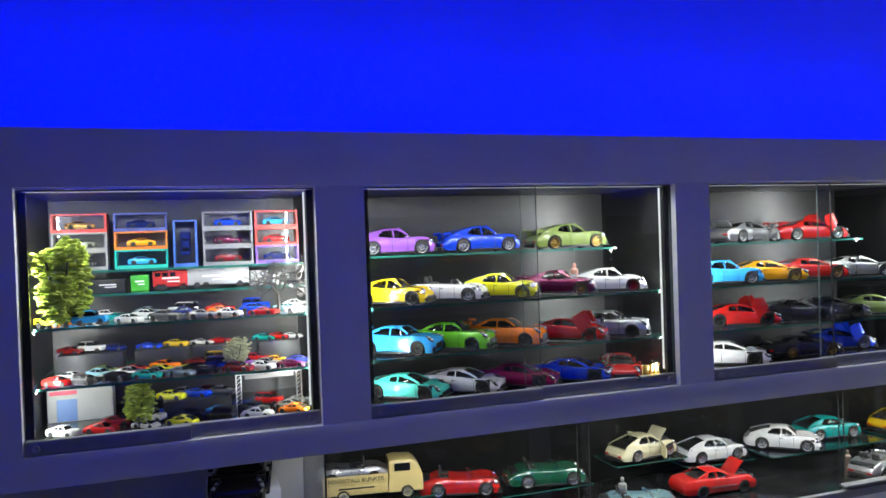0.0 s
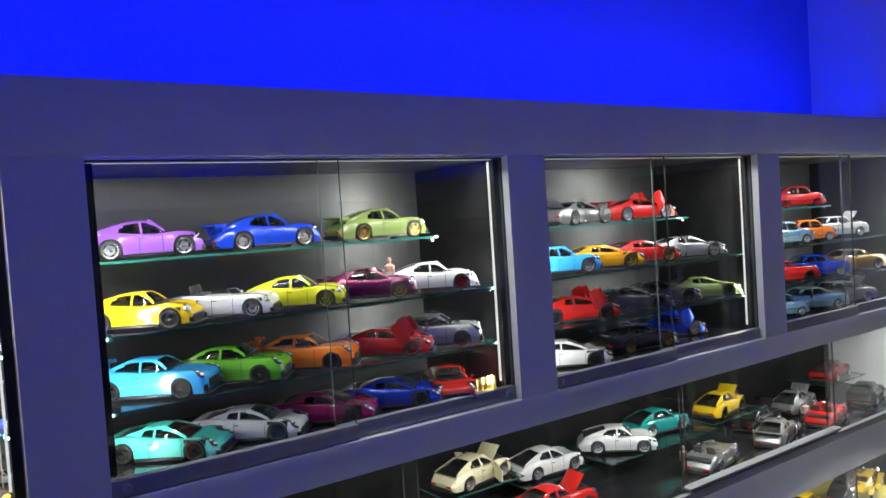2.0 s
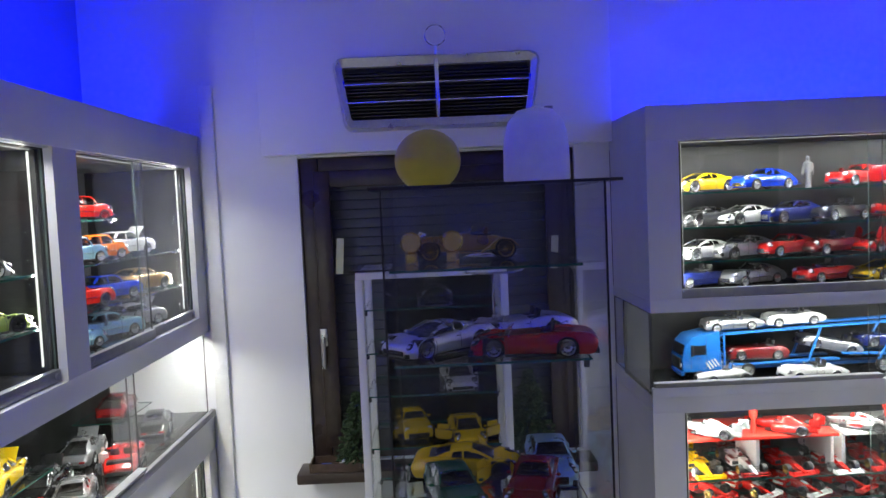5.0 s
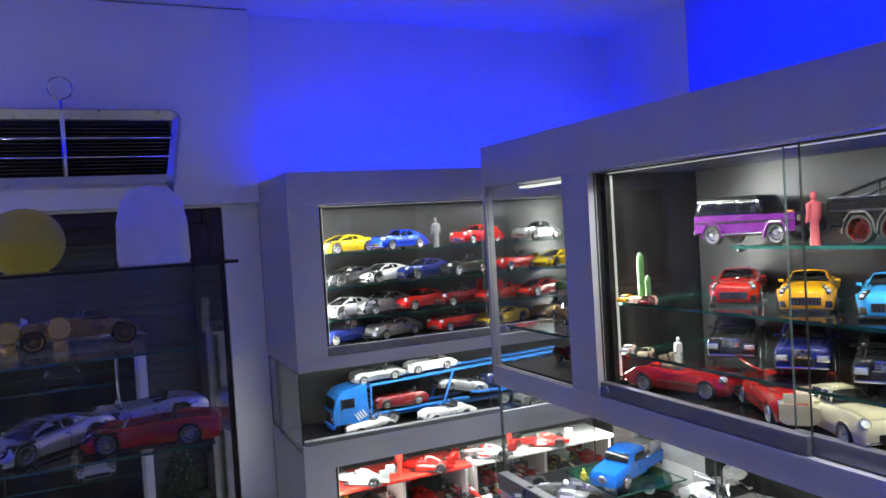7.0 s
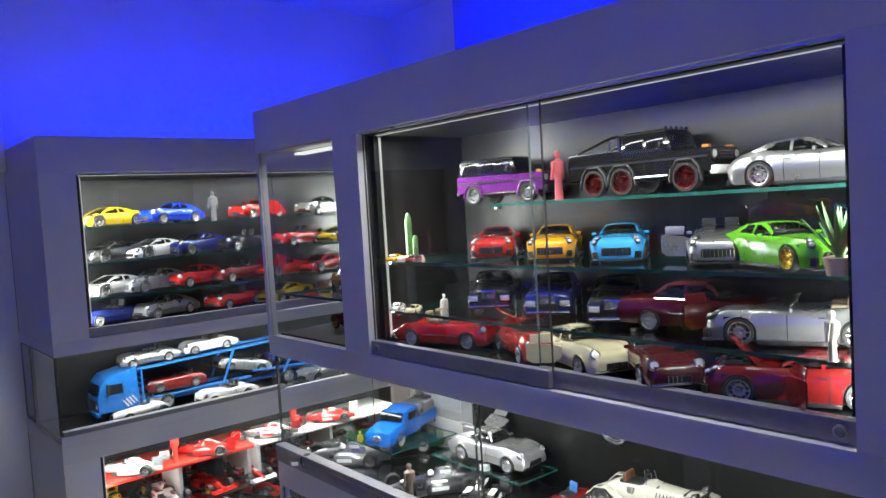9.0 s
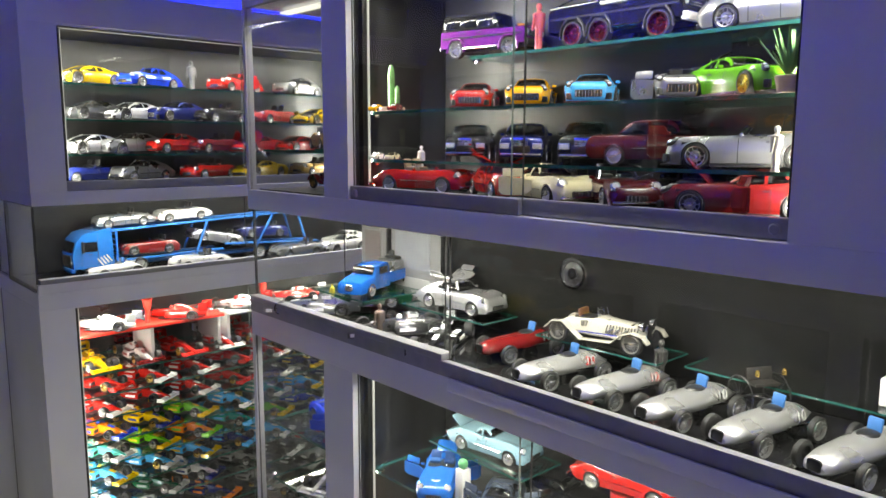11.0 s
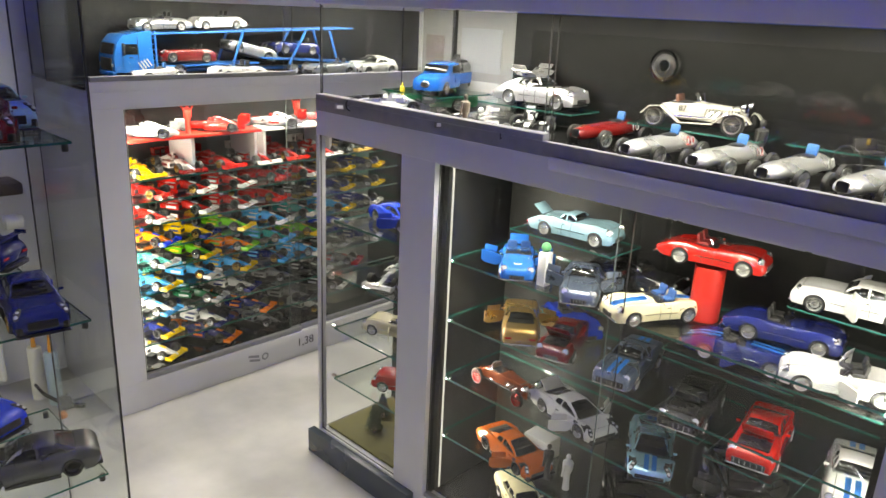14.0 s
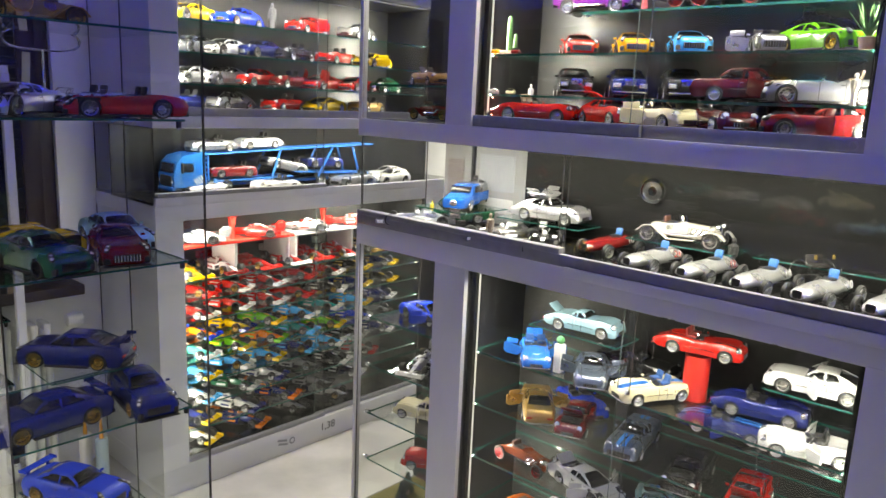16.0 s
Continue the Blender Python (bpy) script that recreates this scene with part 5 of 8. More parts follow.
    ball(bm, pose(L * .004, 0, .041) @ Matrix.Diagonal((.0078, .0070, .0078, 1)), 10, 8)
    part("helmet", bm, PLAIN, root)
    bm = bmesh.new()
    for x in (L * .345, -L * .335):
        for s in (1, -1):
            for dx, z in ((-.016, .022), (.014, .022), (-.014, .012), (.012, .012)):
                rod(bm, (x + dx, s * .007, z), (x, s * .040, z - .001), .0009, 5)
    part("suspension", bm, BLACKP, root)
    if "f1" not in PROTO:
        PROTO["f1"] = wheel_meshes(.0180, .0165, "many") + wheel_meshes(.0187, .0205, "many")
    for x, (ty, ri), y, r in ((L * .345, PROTO["f1"][:2], .0415, .0180), (-L * .335, PROTO["f1"][2:], .0395, .0187)):
        for s in (1, -1):
            o = part("wheel", ty, None, root, at=pose(x, s * y, r, 0, 0, 0 if s > 0 else 180))
            part("rim", ri, None, o, colour=(.35, .35, .36))
    return root


def build_gp(opts):
    """A cigar-bodied grand prix racer of the 1930s with exposed wire wheels."""
    root = new("model_car")
    root.empty_display_size = .03
    L = .225
    top = [(0, .030), (.03, .040), (.12, .046), (.35, .049), (.46, .050), (.60, .052), (.72, .055), (.85, .046), (1, .026)]
    plan = [(0, .015), (.04, .022), (.2, .0275), (.5, .0315), (.7, .028), (.88, .016), (1, .003)]
    bm = bmesh.new()
    rings = []
    for i in range(33):
        u = i / 32
        zt, w, lo = soft(top, u, .015), soft(plan, u, .02), .014 + .010 * max(0, (u - .8) / .2) + .006 * max(0, (.05 - u) / .05)
        zm = (zt + lo) / 2
        rings.append([(L * (.5 - u), w * math.sin(a), zm - (zt - lo) / 2 * math.cos(a)) for a in [k * math.tau / 14 for k in range(14)]])
    loft(bm, rings)
    part("body", bm, PAINT, root)
    bm = bmesh.new()
    ball(bm, pose(-L * .06, 0, .0495) @ Matrix.Diagonal((.020, .015, .005, 1)))
    part("cockpit", bm, BLACKP, root)
    bm = bmesh.new()
    slab(bm, pose(-L * .13, 0, .060, 0, -12, 0), .006, .022, .022, .003)
    part("seat", bm, LEATHER, root, colour=(.04, .16, .42))
    bm = bmesh.new()
    slab(bm, pose(L * .498, 0, .030), .004, .020, .018, .004)
    part("grille", bm, GRILLE, root)
    bm = bmesh.new()
    for s in (1,):
        rod(bm, (L * .22, s * .024, .030), (-L * .42, s * .028, .022), .0022, 8)
        for k in range(6):
            rod(bm, (L * (.24 - k * .04), s * .018, .036), (L * (.22 - k * .04), s * .0245, .030), .0012, 6)
    part("exhaust", bm, CHROME, root)
    bm = bmesh.new()
    for x in (L * .30, -L * .28):
        rod(bm, (x, -.045, .0205), (x, .045, .0205), .0018, 6)
    part("axle", bm, BLACKP, root)
    if "gp" not in PROTO:
        PROTO["gp"] = wheel_meshes(.0205, .010, "wire")
    ty, ri = PROTO["gp"]
    for x in (L * .30, -L * .28):
        for s in (1, -1):
            o = part("wheel", ty, None, root, at=pose(x, s * .046, .0205, 0, 0, 0 if s > 0 else 180))
            part("rim", ri, None, o, colour=(.7, .7, .7))
    return root


def build_vintage(opts):
    """An upright open vintage roadster with sweeping mudguards and wire wheels."""
    root = new("model_car")
    root.empty_display_size = .03
    L = .24
    bm = bmesh.new()
    rings = []
    top = [(0, .052), (.02, .054), (.45, .058), (.48, .062), (.52, .056), (.8, .052), (1, .030)]
    plan = [(0, .017), (.3, .021), (.5, .027), (.85, .024), (1, .010)]
    for i in range(29):
        u = i / 28
        rings.append(ring(L * (.42 - u * .9), half_section(.021, soft(top, u, .01), soft(plan, u, .02))))
    loft(bm, rings)
    part("body", bm, PAINT, root)
    bm = bmesh.new()
    slab(bm, pose(L * .425, 0, .040), .006, .034, .036, .003)
    part("radiator", bm, CHROME, root)
    if "guard" in opts:
        for s in (1, -1):
            bm = bmesh.new()
            path = [(.118, .030), (.108, .042), (.085, .047), (.062, .040), (.040, .020), (-.030, .016), (-.050, .030), (-.072, .047), (-.098, .044), (-.115, .028)]
            for p, q in zip(path, path[1:]):
                d = math.degrees(math.atan2(q[1] - p[1], p[0] - q[0]))
                slab(bm, pose((p[0] + q[0]) / 2, s * .040, (p[1] + q[1]) / 2, 0, d, 0), math.hypot(p[0] - q[0], p[1] - q[1]) + .003, .018, .002, .0006)
            part("mudguard", bm, PAINT, root)
    bm = bmesh.new()
    box(bm, -L * .25, L * .0, -.018, .018, .05, .0585, .003)
    part("cockpit", bm, BLACKP, root)
    bm = bmesh.new()
    slab(bm, pose(-L * .20, 0, .062, 0, -12, 0), .008, .036, .020, .003)
    part("seat", bm, LEATHER, root, colour=(.12, .05, .03))
    bm = bmesh.new()
    for s in (1, -1):
        lathe(bm, [(.001, -.010), (.006, -.008), (.0098, 0), (.0098, .003), (.008, .004), (.001, .005)], 16, pose(L * .41, s * .024, .058, 0, 90, 0), cap=False)
    part("headlight", bm, CHROME, root)
    bm = bmesh.new()
    for s in (1, -1):
        for k in range(11):
            w = soft(plan, .08 + k * .03, .02)
            slab(bm, pose(L * (.42 - (.08 + k * .03) * .9), s * (w * .985), .040, 0, 12, 0), .0014, .0016, .020)
        rod(bm, (L * .30, s * .014, .026), (-L * .30, s * .014, .024), .0018, 6)
    for x in (L * .345, -L * .36):
        rod(bm, (x, -.036, .0235), (x, .036, .0235), .0016, 6)
    for k in range(2):
        slab(bm, pose(L * (.30 - k * .22), 0, .0555 + k * .0015), .003, .036, .003)
    part("louvre", bm, GRILLE, root, "dark bonnet louvres and axles")
    bm = bmesh.new()
    for k in range(3):
        rod(bm, (L * (.26 - k * .06), -.019, .044), (L * (.22 - k * .06), -.030, .034), .0024, 8)
    rod(bm, (L * .20, -.031, .032), (-L * .44, -.031, .024), .0030, 8)
    part("exhaust", bm, CHROME, root)
    bm = bmesh.new()
    for a, b in (((L * .0, -.020, .058), (-L * .02, -.020, .076)), ((L * .0, .020, .058), (-L * .02, .020, .076)), ((-L * .02, -.020, .076), (-L * .02, .020, .076))):
        rod(bm, a, b, .0009, 6)
    m_ = pose(-L * .055, .010, .068, 0, 62, 0)
    for k in range(14):
        rod(bm, m_ @ Vector((.010 * math.cos(k * math.tau / 14), .010 * math.sin(k * math.tau / 14), 0)), m_ @ Vector((.010 * math.cos((k + 1) * math.tau / 14), .010 * math.sin((k + 1) * math.tau / 14), 0)), .0009, 5)
    part("windscreen_frame", bm, CHROME, root)
    if "vint" not in PROTO:
        PROTO["vint"] = wheel_meshes(.0235, .009, "wire")
    ty, ri = PROTO["vint"]
    for x in (L * .345, -L * .36):
        for s in (1, -1):
            o = part("wheel", ty, None, root, at=pose(x, s * .040, .0235, 0, 0, 0 if s > 0 else 180))
            part("rim", ri, None, o, colour=(.52, .49, .42))
    return root


def build_small(opts):
    """A palm-sized 1:64 car: a one-piece shell with windows and four wheels."""
    S = dict(SPECS["coupe_rear" if "rear" in opts else "saloon_coupe" if "sal" in opts else "supercar" if "sup" in opts else "off_roader"])
    k = .072 / S["L"]
    root = new("model_car")
    root.empty_display_size = .02
    sh = shell_mesh(S)
    sh.transform(Matrix.Diagonal((k, k, k, 1)))
    part("body", sh, None, root)
    win, roof = house_meshes(S)
    for nm, me in (("glasshouse", win), ("roof", roof)):
        me.transform(Matrix.Diagonal((k, k, k, 1)))
        part(nm, me, None, root)
    if "tiny" not in PROTO:
        bm = bmesh.new()
        lathe(bm, [(.0025, .0021), (.0034, .0023), (.0055, .0022), (.0056, -.002), (.004, -.0022)], 14, pose(0, 0, 0, -90), cap=True)
        PROTO["tiny"] = mesh_of("wheel", bm, TYRE)
    for a in S["ax"]:
        for s in (1, -1):
            part("wheel", PROTO["tiny"], None, root, at=pose(S["L"] * k * (.5 - a), s * (S["W"] * k / 2 - .0025), .0056, 0, 0, 0 if s > 0 else 180))
    return root


COLOUR = dict(purple=(.28, .10, .50), blue=(.01, .05, .55), green=(.12, .42, .02), olive=(.20, .26, .08), yellow=(.62, .41, .01), lime=(.62, .62, .02), white=(.60, .60, .585), burgundy=(.13, .01, .05), sky=(.05, .38, .78),
              orange=(.75, .18, .01), red=(.46, .016, .012), violet=(.15, .025, .20), silver=(.33, .335, .34), turquoise=(.08, .55, .45), magenta=(.28, .01, .08), cream=(.72, .66, .42), teal=(.01, .26, .24), black=(.012, .012, .013), grey=(.10, .10, .105),
              gold=(.45, .28, .08), navy=(.012, .02, .13), light_blue=(.32, .56, .66), sea_blue=(.20, .33, .39), copper=(.40, .09, .015), bright_silver=(.60, .60, .60), maroon=(.075, .008, .010), bright_blue=(.02, .16, .58), ivory=(.52, .50, .43), dark_red=(.16, .01, .01), brown=(.20, .05, .02), dark_green=(.01, .08, .04), pale_green=(.25, .42, .12), amber=(.78, .36, .01), steel=(.16, .20, .28))
KINDWORD = dict(coupe_rear="rear-engined sports coupe", supercar="wedge-shaped supercar", grand_tourer="long-bonnet grand tourer", saloon_coupe="tuned sports coupe", saloon="boxy classic saloon", classic_roadster="classic roadster", classic_coupe="classic sports coupe",
                muscle="muscle car", compact="small rounded classic car", off_roader="boxy off-roader", six="six-wheeled off-road pickup", f1="formula racing car", gp="prewar grand prix racer", vintage="open vintage roadster", small="tiny toy car")
EXTRA = dict(wing="with a large rear wing", scissor="with raised scissor doors", gull="with open gullwing doors", doors="with open doors", hood="with its bonnet raised", lid="with its engine lid raised", open="with an open top", stripe="with racing stripes")


def car(kind, colour, m, opts=(), rim=None, scale=1.0, group="", where="on a glass shelf", roof=None, accent=None):
    opts = tuple(opts)
    key = (kind, opts)
    if key not in PROTO:
        b = dict(off_roader=build_boxy, six=build_boxy, f1=build_f1, gp=build_gp, vintage=build_vintage, small=build_small)
        PROTO[key] = b[kind](opts) if kind in b else build_car(kind, opts)
        o = PROTO[key]
    else:
        o = copy_thing(PROTO[key], m)
    o.matrix_basis = m @ Matrix.Diagonal((scale, scale, scale, 1))
    c = COLOUR[colour]
    for p in o.children_recursive:
        base = p.name.split(".")[0]
        if base in PAINTED:
            if colour in ("silver", "bright_silver", "steel", "grey", "gold", "light_blue", "burgundy"):
                p.material_slots[0].link = "OBJECT"
                p.material_slots[0].material = METALPAINT
            elif p.material_slots[0].link == "OBJECT":
                p.material_slots[0].material = PAINT
            p.color = (*(COLOUR[roof] if roof and base == "roof" else c), 1)
        if accent and base in ("rear_wing", "nose_wing", "decal", "helmet"):
            p.color = (*COLOUR[accent], 1)
        elif base == "rim" and rim:
            p.color = (*rim, 1)
    extra = " ".join(EXTRA[k] for k in opts if k in EXTRA)
    lab = f"{colour.replace('_', ' ')} model {KINDWORD.get(kind, kind)} {extra}".strip() + " " + where
    tagged(o, " ".join(lab.split()[:12]), "model car", group)
    return o


DKR, GLD, SLV, RDR, WHR = (.05, .05, .05), (.55, .36, .10), (.55, .55, .55), (.4, .02, .02), (.62, .62, .60)

# ---------------------------------------------------------------- the long row, upper cabinet
def A(x, z, yaw, y=1.98):
    return pose(x, y, z, 0, 0, yaw)


G = "model cars in the long wall cabinet"
for k, c, x, o, r, yw, y in (("coupe_rear", "purple", .825, (), WHR, 180, 2.09), ("coupe_rear", "blue", 1.085, ("wing",), WHR, 0, 2.09), ("coupe_rear", "olive", 1.37, ("wing",), GLD, 0, 2.09)):
    car(k, c, A(x, 1.808, yw if c != "purple" else 0, y), o, r, group=G)
for k, c, x, o, r, yw in (("coupe_rear", "yellow", .80, (), DKR, -34), ("coupe_rear", "white", .955, ("open",), SLV, -34), ("coupe_rear", "lime", 1.11, (), (.5, .5, .02), -32), ("coupe_rear", "burgundy", 1.29, ("wing",), GLD, -34), ("coupe_rear", "white", 1.455, ("wing",), RDR, -28)):
    car(k, c, A(x, 1.68, yw, 2.0), o, r, scale=.92, group=G)
for k, c, x, o, r, yw in (("saloon_coupe", "sky", .815, ("wing",), DKR, -38), ("saloon_coupe", "green", .965, (), DKR, -38), ("saloon_coupe", "orange", 1.12, ("wing",), DKR, -38), ("supercar", "red", 1.315, ("scissor",), RDR, -38), ("saloon_coupe", "silver", 1.455, (), DKR, -38)):
    car(k, c, A(x, 1.549, yw, 2.0), o, r, scale=.91, group=G)
for k, c, x, o, r, yw in (("supercar", "turquoise", .825, (), DKR, -38), ("supercar", "white", .985, (), DKR, -38), ("supercar", "magenta", 1.15, (), DKR, -38), ("supercar", "blue", 1.32, (), DKR, -38), ("supercar", "red", 1.48, (), DKR, -115)):
    car(k, c, A(x, 1.435, yw, 1.985), o, r, scale=.91, group=G, where="on the black cabinet floor")
for k, c, x, z, o, r, yw, y in (("supercar", "silver", 2.02, 1.805, ("doors", "lid"), SLV, 10, 2.08), ("supercar", "red", 2.28, 1.805, ("scissor", "wing"), WHR, -10, 2.08),
                               ("coupe_rear", "sky", 1.86, 1.68, (), SLV, -20, 2.0), ("supercar", "amber", 2.02, 1.68, (), (.6, .4, .1), -20, 2.0), ("supercar", "red", 2.21, 1.68, (), GLD, -15, 2.02), ("supercar", "silver", 2.395, 1.68, (), SLV, -20, 2.0),
                               ("supercar", "red", 1.91, 1.549, ("scissor",), DKR, -20, 2.0), ("supercar", "grey", 2.13, 1.549, (), DKR, -25, 2.0), ("supercar", "grey", 2.30, 1.549, (), DKR, -25, 2.03), ("supercar", "olive", 2.46, 1.549, (), DKR, -25, 2.0),
                               ("supercar", "white", 1.86, 1.435, (), DKR, -35, 1.99), ("supercar", "black", 2.15, 1.435, ("wing",), GLD, -5, 1.99), ("supercar", "blue", 2.36, 1.435, ("scissor",), SLV, -20, 2.06)):
    car(k, c, A(x, z, yw, y), o, r, group=G)
for k, c, x, z, o, r, yw, y in (("compact", "red", 3.20, 1.805, (), RDR, -40, 2.08), ("compact", "white", 2.85, 1.805, (), SLV, -30, 2.08), ("compact", "light_blue", 2.97, 1.68, (), WHR, -30, 2.0), ("compact", "orange", 3.12, 1.68, (), WHR, -30, 2.0), ("saloon", "white", 3.33, 1.68, ("hood",), SLV, -20, 2.02),
                               ("muscle", "red", 2.93, 1.549, (), DKR, -20, 2.0), ("saloon", "blue", 3.13, 1.549, (), SLV, -25, 2.0), ("saloon_coupe", "gold", 3.42, 1.549, (), SLV, -20, 2.0),
                               ("compact", "light_blue", 2.90, 1.435, (), SLV, -30, 1.99), ("saloon", "light_blue", 3.09, 1.435, (), SLV, -30, 1.99), ("saloon", "silver", 3.30, 1.435, ("hood",), SLV, -25, 1.99)):
    car(k, c, A(x, z, yw, y), o, r, group=G)

# ---------------------------------------------------------------- display shelf of the long row
G = "model cars on the long display shelf"
for k, c, x, y, z, o, r, yw in (("coupe_rear", "red", 1.025, 2.15, 1.10, ("open",), SLV, -18), ("coupe_rear", "dark_green", 1.29, 2.12, 1.10, ("open",), SLV, -12), ("coupe_rear", "light_blue", 1.52, 1.97, 1.026, ("open",), SLV, -15),
                               ("coupe_rear", "white", 1.93, 2.17, 1.08, (), SLV, -4), ("muscle", "red", 1.83, 2.03, 1.026, ("hood",), DKR, -2), ("coupe_rear", "silver", 2.44, 1.96, 1.026, ("open",), SLV, 15),
                               ("coupe_rear", "silver", 2.79, 1.96, 1.026, ("wing",), SLV, 20), ("coupe_rear", "black", 2.90, 2.10, 1.026, ("hood",), SLV, 10), ("coupe_rear", "silver", 3.18, 2.12, 1.026, ("hood",), SLV, 10),
                               ("coupe_rear", "red", 3.10, 1.95, 1.026, ("open",), DKR, 15), ("coupe_rear", "black", 3.47, 1.99, 1.026, (), SLV, 15),
                               ("coupe_rear", "cream", 1.665, 2.17, 1.12, ("hood", "doors"), SLV, 10), ("coupe_rear", "white", 2.19, 2.12, 1.10, (), WHR, -42), ("coupe_rear", "teal", 2.42, 2.16, 1.10, (), SLV, -5), ("coupe_rear", "yellow", 2.74, 2.14, 1.10, ("hood",), DKR, 10), ("coupe_rear", "dark_red", 3.45, 2.12, 1.10, (), SLV, 10)):
    car(k, c, pose(x, y, z, 0, 0, yw), o, r, group=G, where="on the black display shelf" if z < 1.05 else "on a raised glass plate")


def riser(x0, x1, y0, y1, z, z0, m=None):
    t = thing("glass_riser", m or Matrix.Identity(4), "small clear glass plate raised on posts on the display shelf", "riser", "glass risers")
    glass_sheet("plate", t, x0, x1, y0, y1, z - .004, z - .0003, SHELFGLASS)
    for x in (x0 + .012, x1 - .012):
        for y in (y0 + .012, y1 - .012):
            bm = bmesh.new()
            rod(bm, (x, y, z0), (x, y, z - .0045), .004, 10)
            part("post", bm, CLEARP, t)


riser(.60, .935, 2.10, 2.235, 1.12, 1.026)
riser(.945, 1.42, 2.05, 2.225, 1.10, 1.026)
riser(1.53, 1.795, 2.10, 2.235, 1.12, 1.026)
riser(1.80, 2.06, 2.10, 2.235, 1.08, 1.026)
riser(2.07, 2.57, 2.03, 2.235, 1.10, 1.026)
riser(2.60, 2.88, 2.06, 2.22, 1.10, 1.026)
riser(3.32, 3.60, 2.05, 2.22, 1.10, 1.026)

# ---------------------------------------------------------------- opposite row, upper cabinet
G = "model cars in the opposite wall cabinet"


def N(x, z, yaw, y=-.30):
    return pose(x, y, z, 0, 0, yaw)


for k, c, x, z, o, r, yw, y in (("off_roader", "violet", 1.832, 1.808, (), SLV, 190, -.39), ("grand_tourer", "silver", 1.185, 1.808, (), SLV, 184, -.40),
                               ("grand_tourer", "red", 1.875, 1.692, (), SLV, 128, -.385), ("grand_tourer", "amber", 1.705, 1.692, (), DKR, 125, -.385), ("grand_tourer", "sky", 1.545, 1.692, (), DKR, 122, -.385), ("grand_tourer", "silver", 1.345, 1.692, ("doors", "open"), SLV, 118, -.385), ("grand_tourer", "green", 1.20, 1.692, (), (.7, .5, .05), 150, -.31),
                               ("saloon", "black", 1.885, 1.581, (), SLV, 128, -.385), ("saloon", "navy", 1.715, 1.581, (), SLV, 125, -.385), ("saloon", "black", 1.555, 1.581, (), SLV, 122, -.385), ("saloon", "maroon", 1.36, 1.581, ("doors",), SLV, 190, -.34), ("grand_tourer", "silver", 1.185, 1.581, ("open", "tanseat"), SLV, 20, -.32),
                               ("classic_roadster", "red", 1.93, 1.508, ("open", "tanseat"), SLV, 195, -.27), ("classic_coupe", "red", 1.70, 1.508, ("gull",), SLV, 150, -.29), ("classic_coupe", "cream", 1.56, 1.508, ("doors",), SLV, 158, -.27), ("classic_roadster", "maroon", 1.41, 1.508, ("open",), SLV, 140, -.28), ("classic_coupe", "black", 1.29, 1.508, ("hood",), SLV, 200, -.32), ("grand_tourer", "dark_red", 1.165, 1.508, ("hood", "doors"), SLV, 20, -.275)):
    car(k, c, N(x, z, yw, y), o, r, scale=.9 if z == 1.692 else .94 if k == "off_roader" else 1.0, group=G, roof="black" if k == "off_roader" else None)
car("six", "black", N(1.488, 1.808, 180, -.40), ("six",), (.16, .014, .014), scale=.92, group=G)
car("classic_roadster", "gold", N(2.42, 1.602, 160, -.34), ("open",), SLV, group=G, scale=.8)
car("vintage", "dark_red", N(2.38, 1.49, 175, -.34), ("guard",), GLD, group=G, scale=.85)

# ---------------------------------------------------------------- display shelf of the opposite row
G = "racing models on the opposite display shelf"
Zn = 1.152
for k, c, x, y, z, o, yw in (("f1", "silver", 2.36, -.25, Zn, (), 40), ("f1", "grey", 2.03, -.28, Zn, (), 60), ("f1", "black", 1.88, -.29, Zn, (), 120), ("gp", "dark_red", 1.70, -.36, Zn, (), 80), ("gp", "bright_silver", 1.525, -.285, Zn, (), 78), ("gp", "bright_silver", 1.381, -.285, Zn, (), 78),
                         ("gp", "bright_silver", 1.25, -.285, Zn, (), 78), ("gp", "bright_silver", 1.118, -.285, Zn, (), 78), ("gp", "bright_silver", .977, -.285, Zn, (), 78), ("classic_coupe", "bright_silver", 1.95, -.41, 1.207, ("gull",), 183), ("vintage", "ivory", 1.51, -.40, 1.207, ("guard",), 186), ("saloon", "dark_green", 2.33, -.40, Zn, (), 60),
                         ):
    o_ = car(k, c, pose(x, y, z, 0, 0, yw), o, (.60, .58, .52) if k == "vintage" else None, scale=1.02 if k == "gp" else 1.0, group=G, where="on the black display shelf")
    num = {1.525: "24", 1.381: "12", 1.70: "10"}.get(x)
    if num and k == "gp":
        part("number", letters(num, .025, PLAIN), None, o_, "painted race number", colour=(.55, .03, .02) if c == "bright_silver" else (.7, .7, .68), at=pose(-.046, .0292, .040, 78, 0, 180))
riser(1.80, 2.10, -.46, -.34, 1.207, Zn)
riser(1.36, 1.66, -.475, -.36, 1.207, Zn)
riser(.94, 1.32, -.485, -.39, 1.207, Zn)

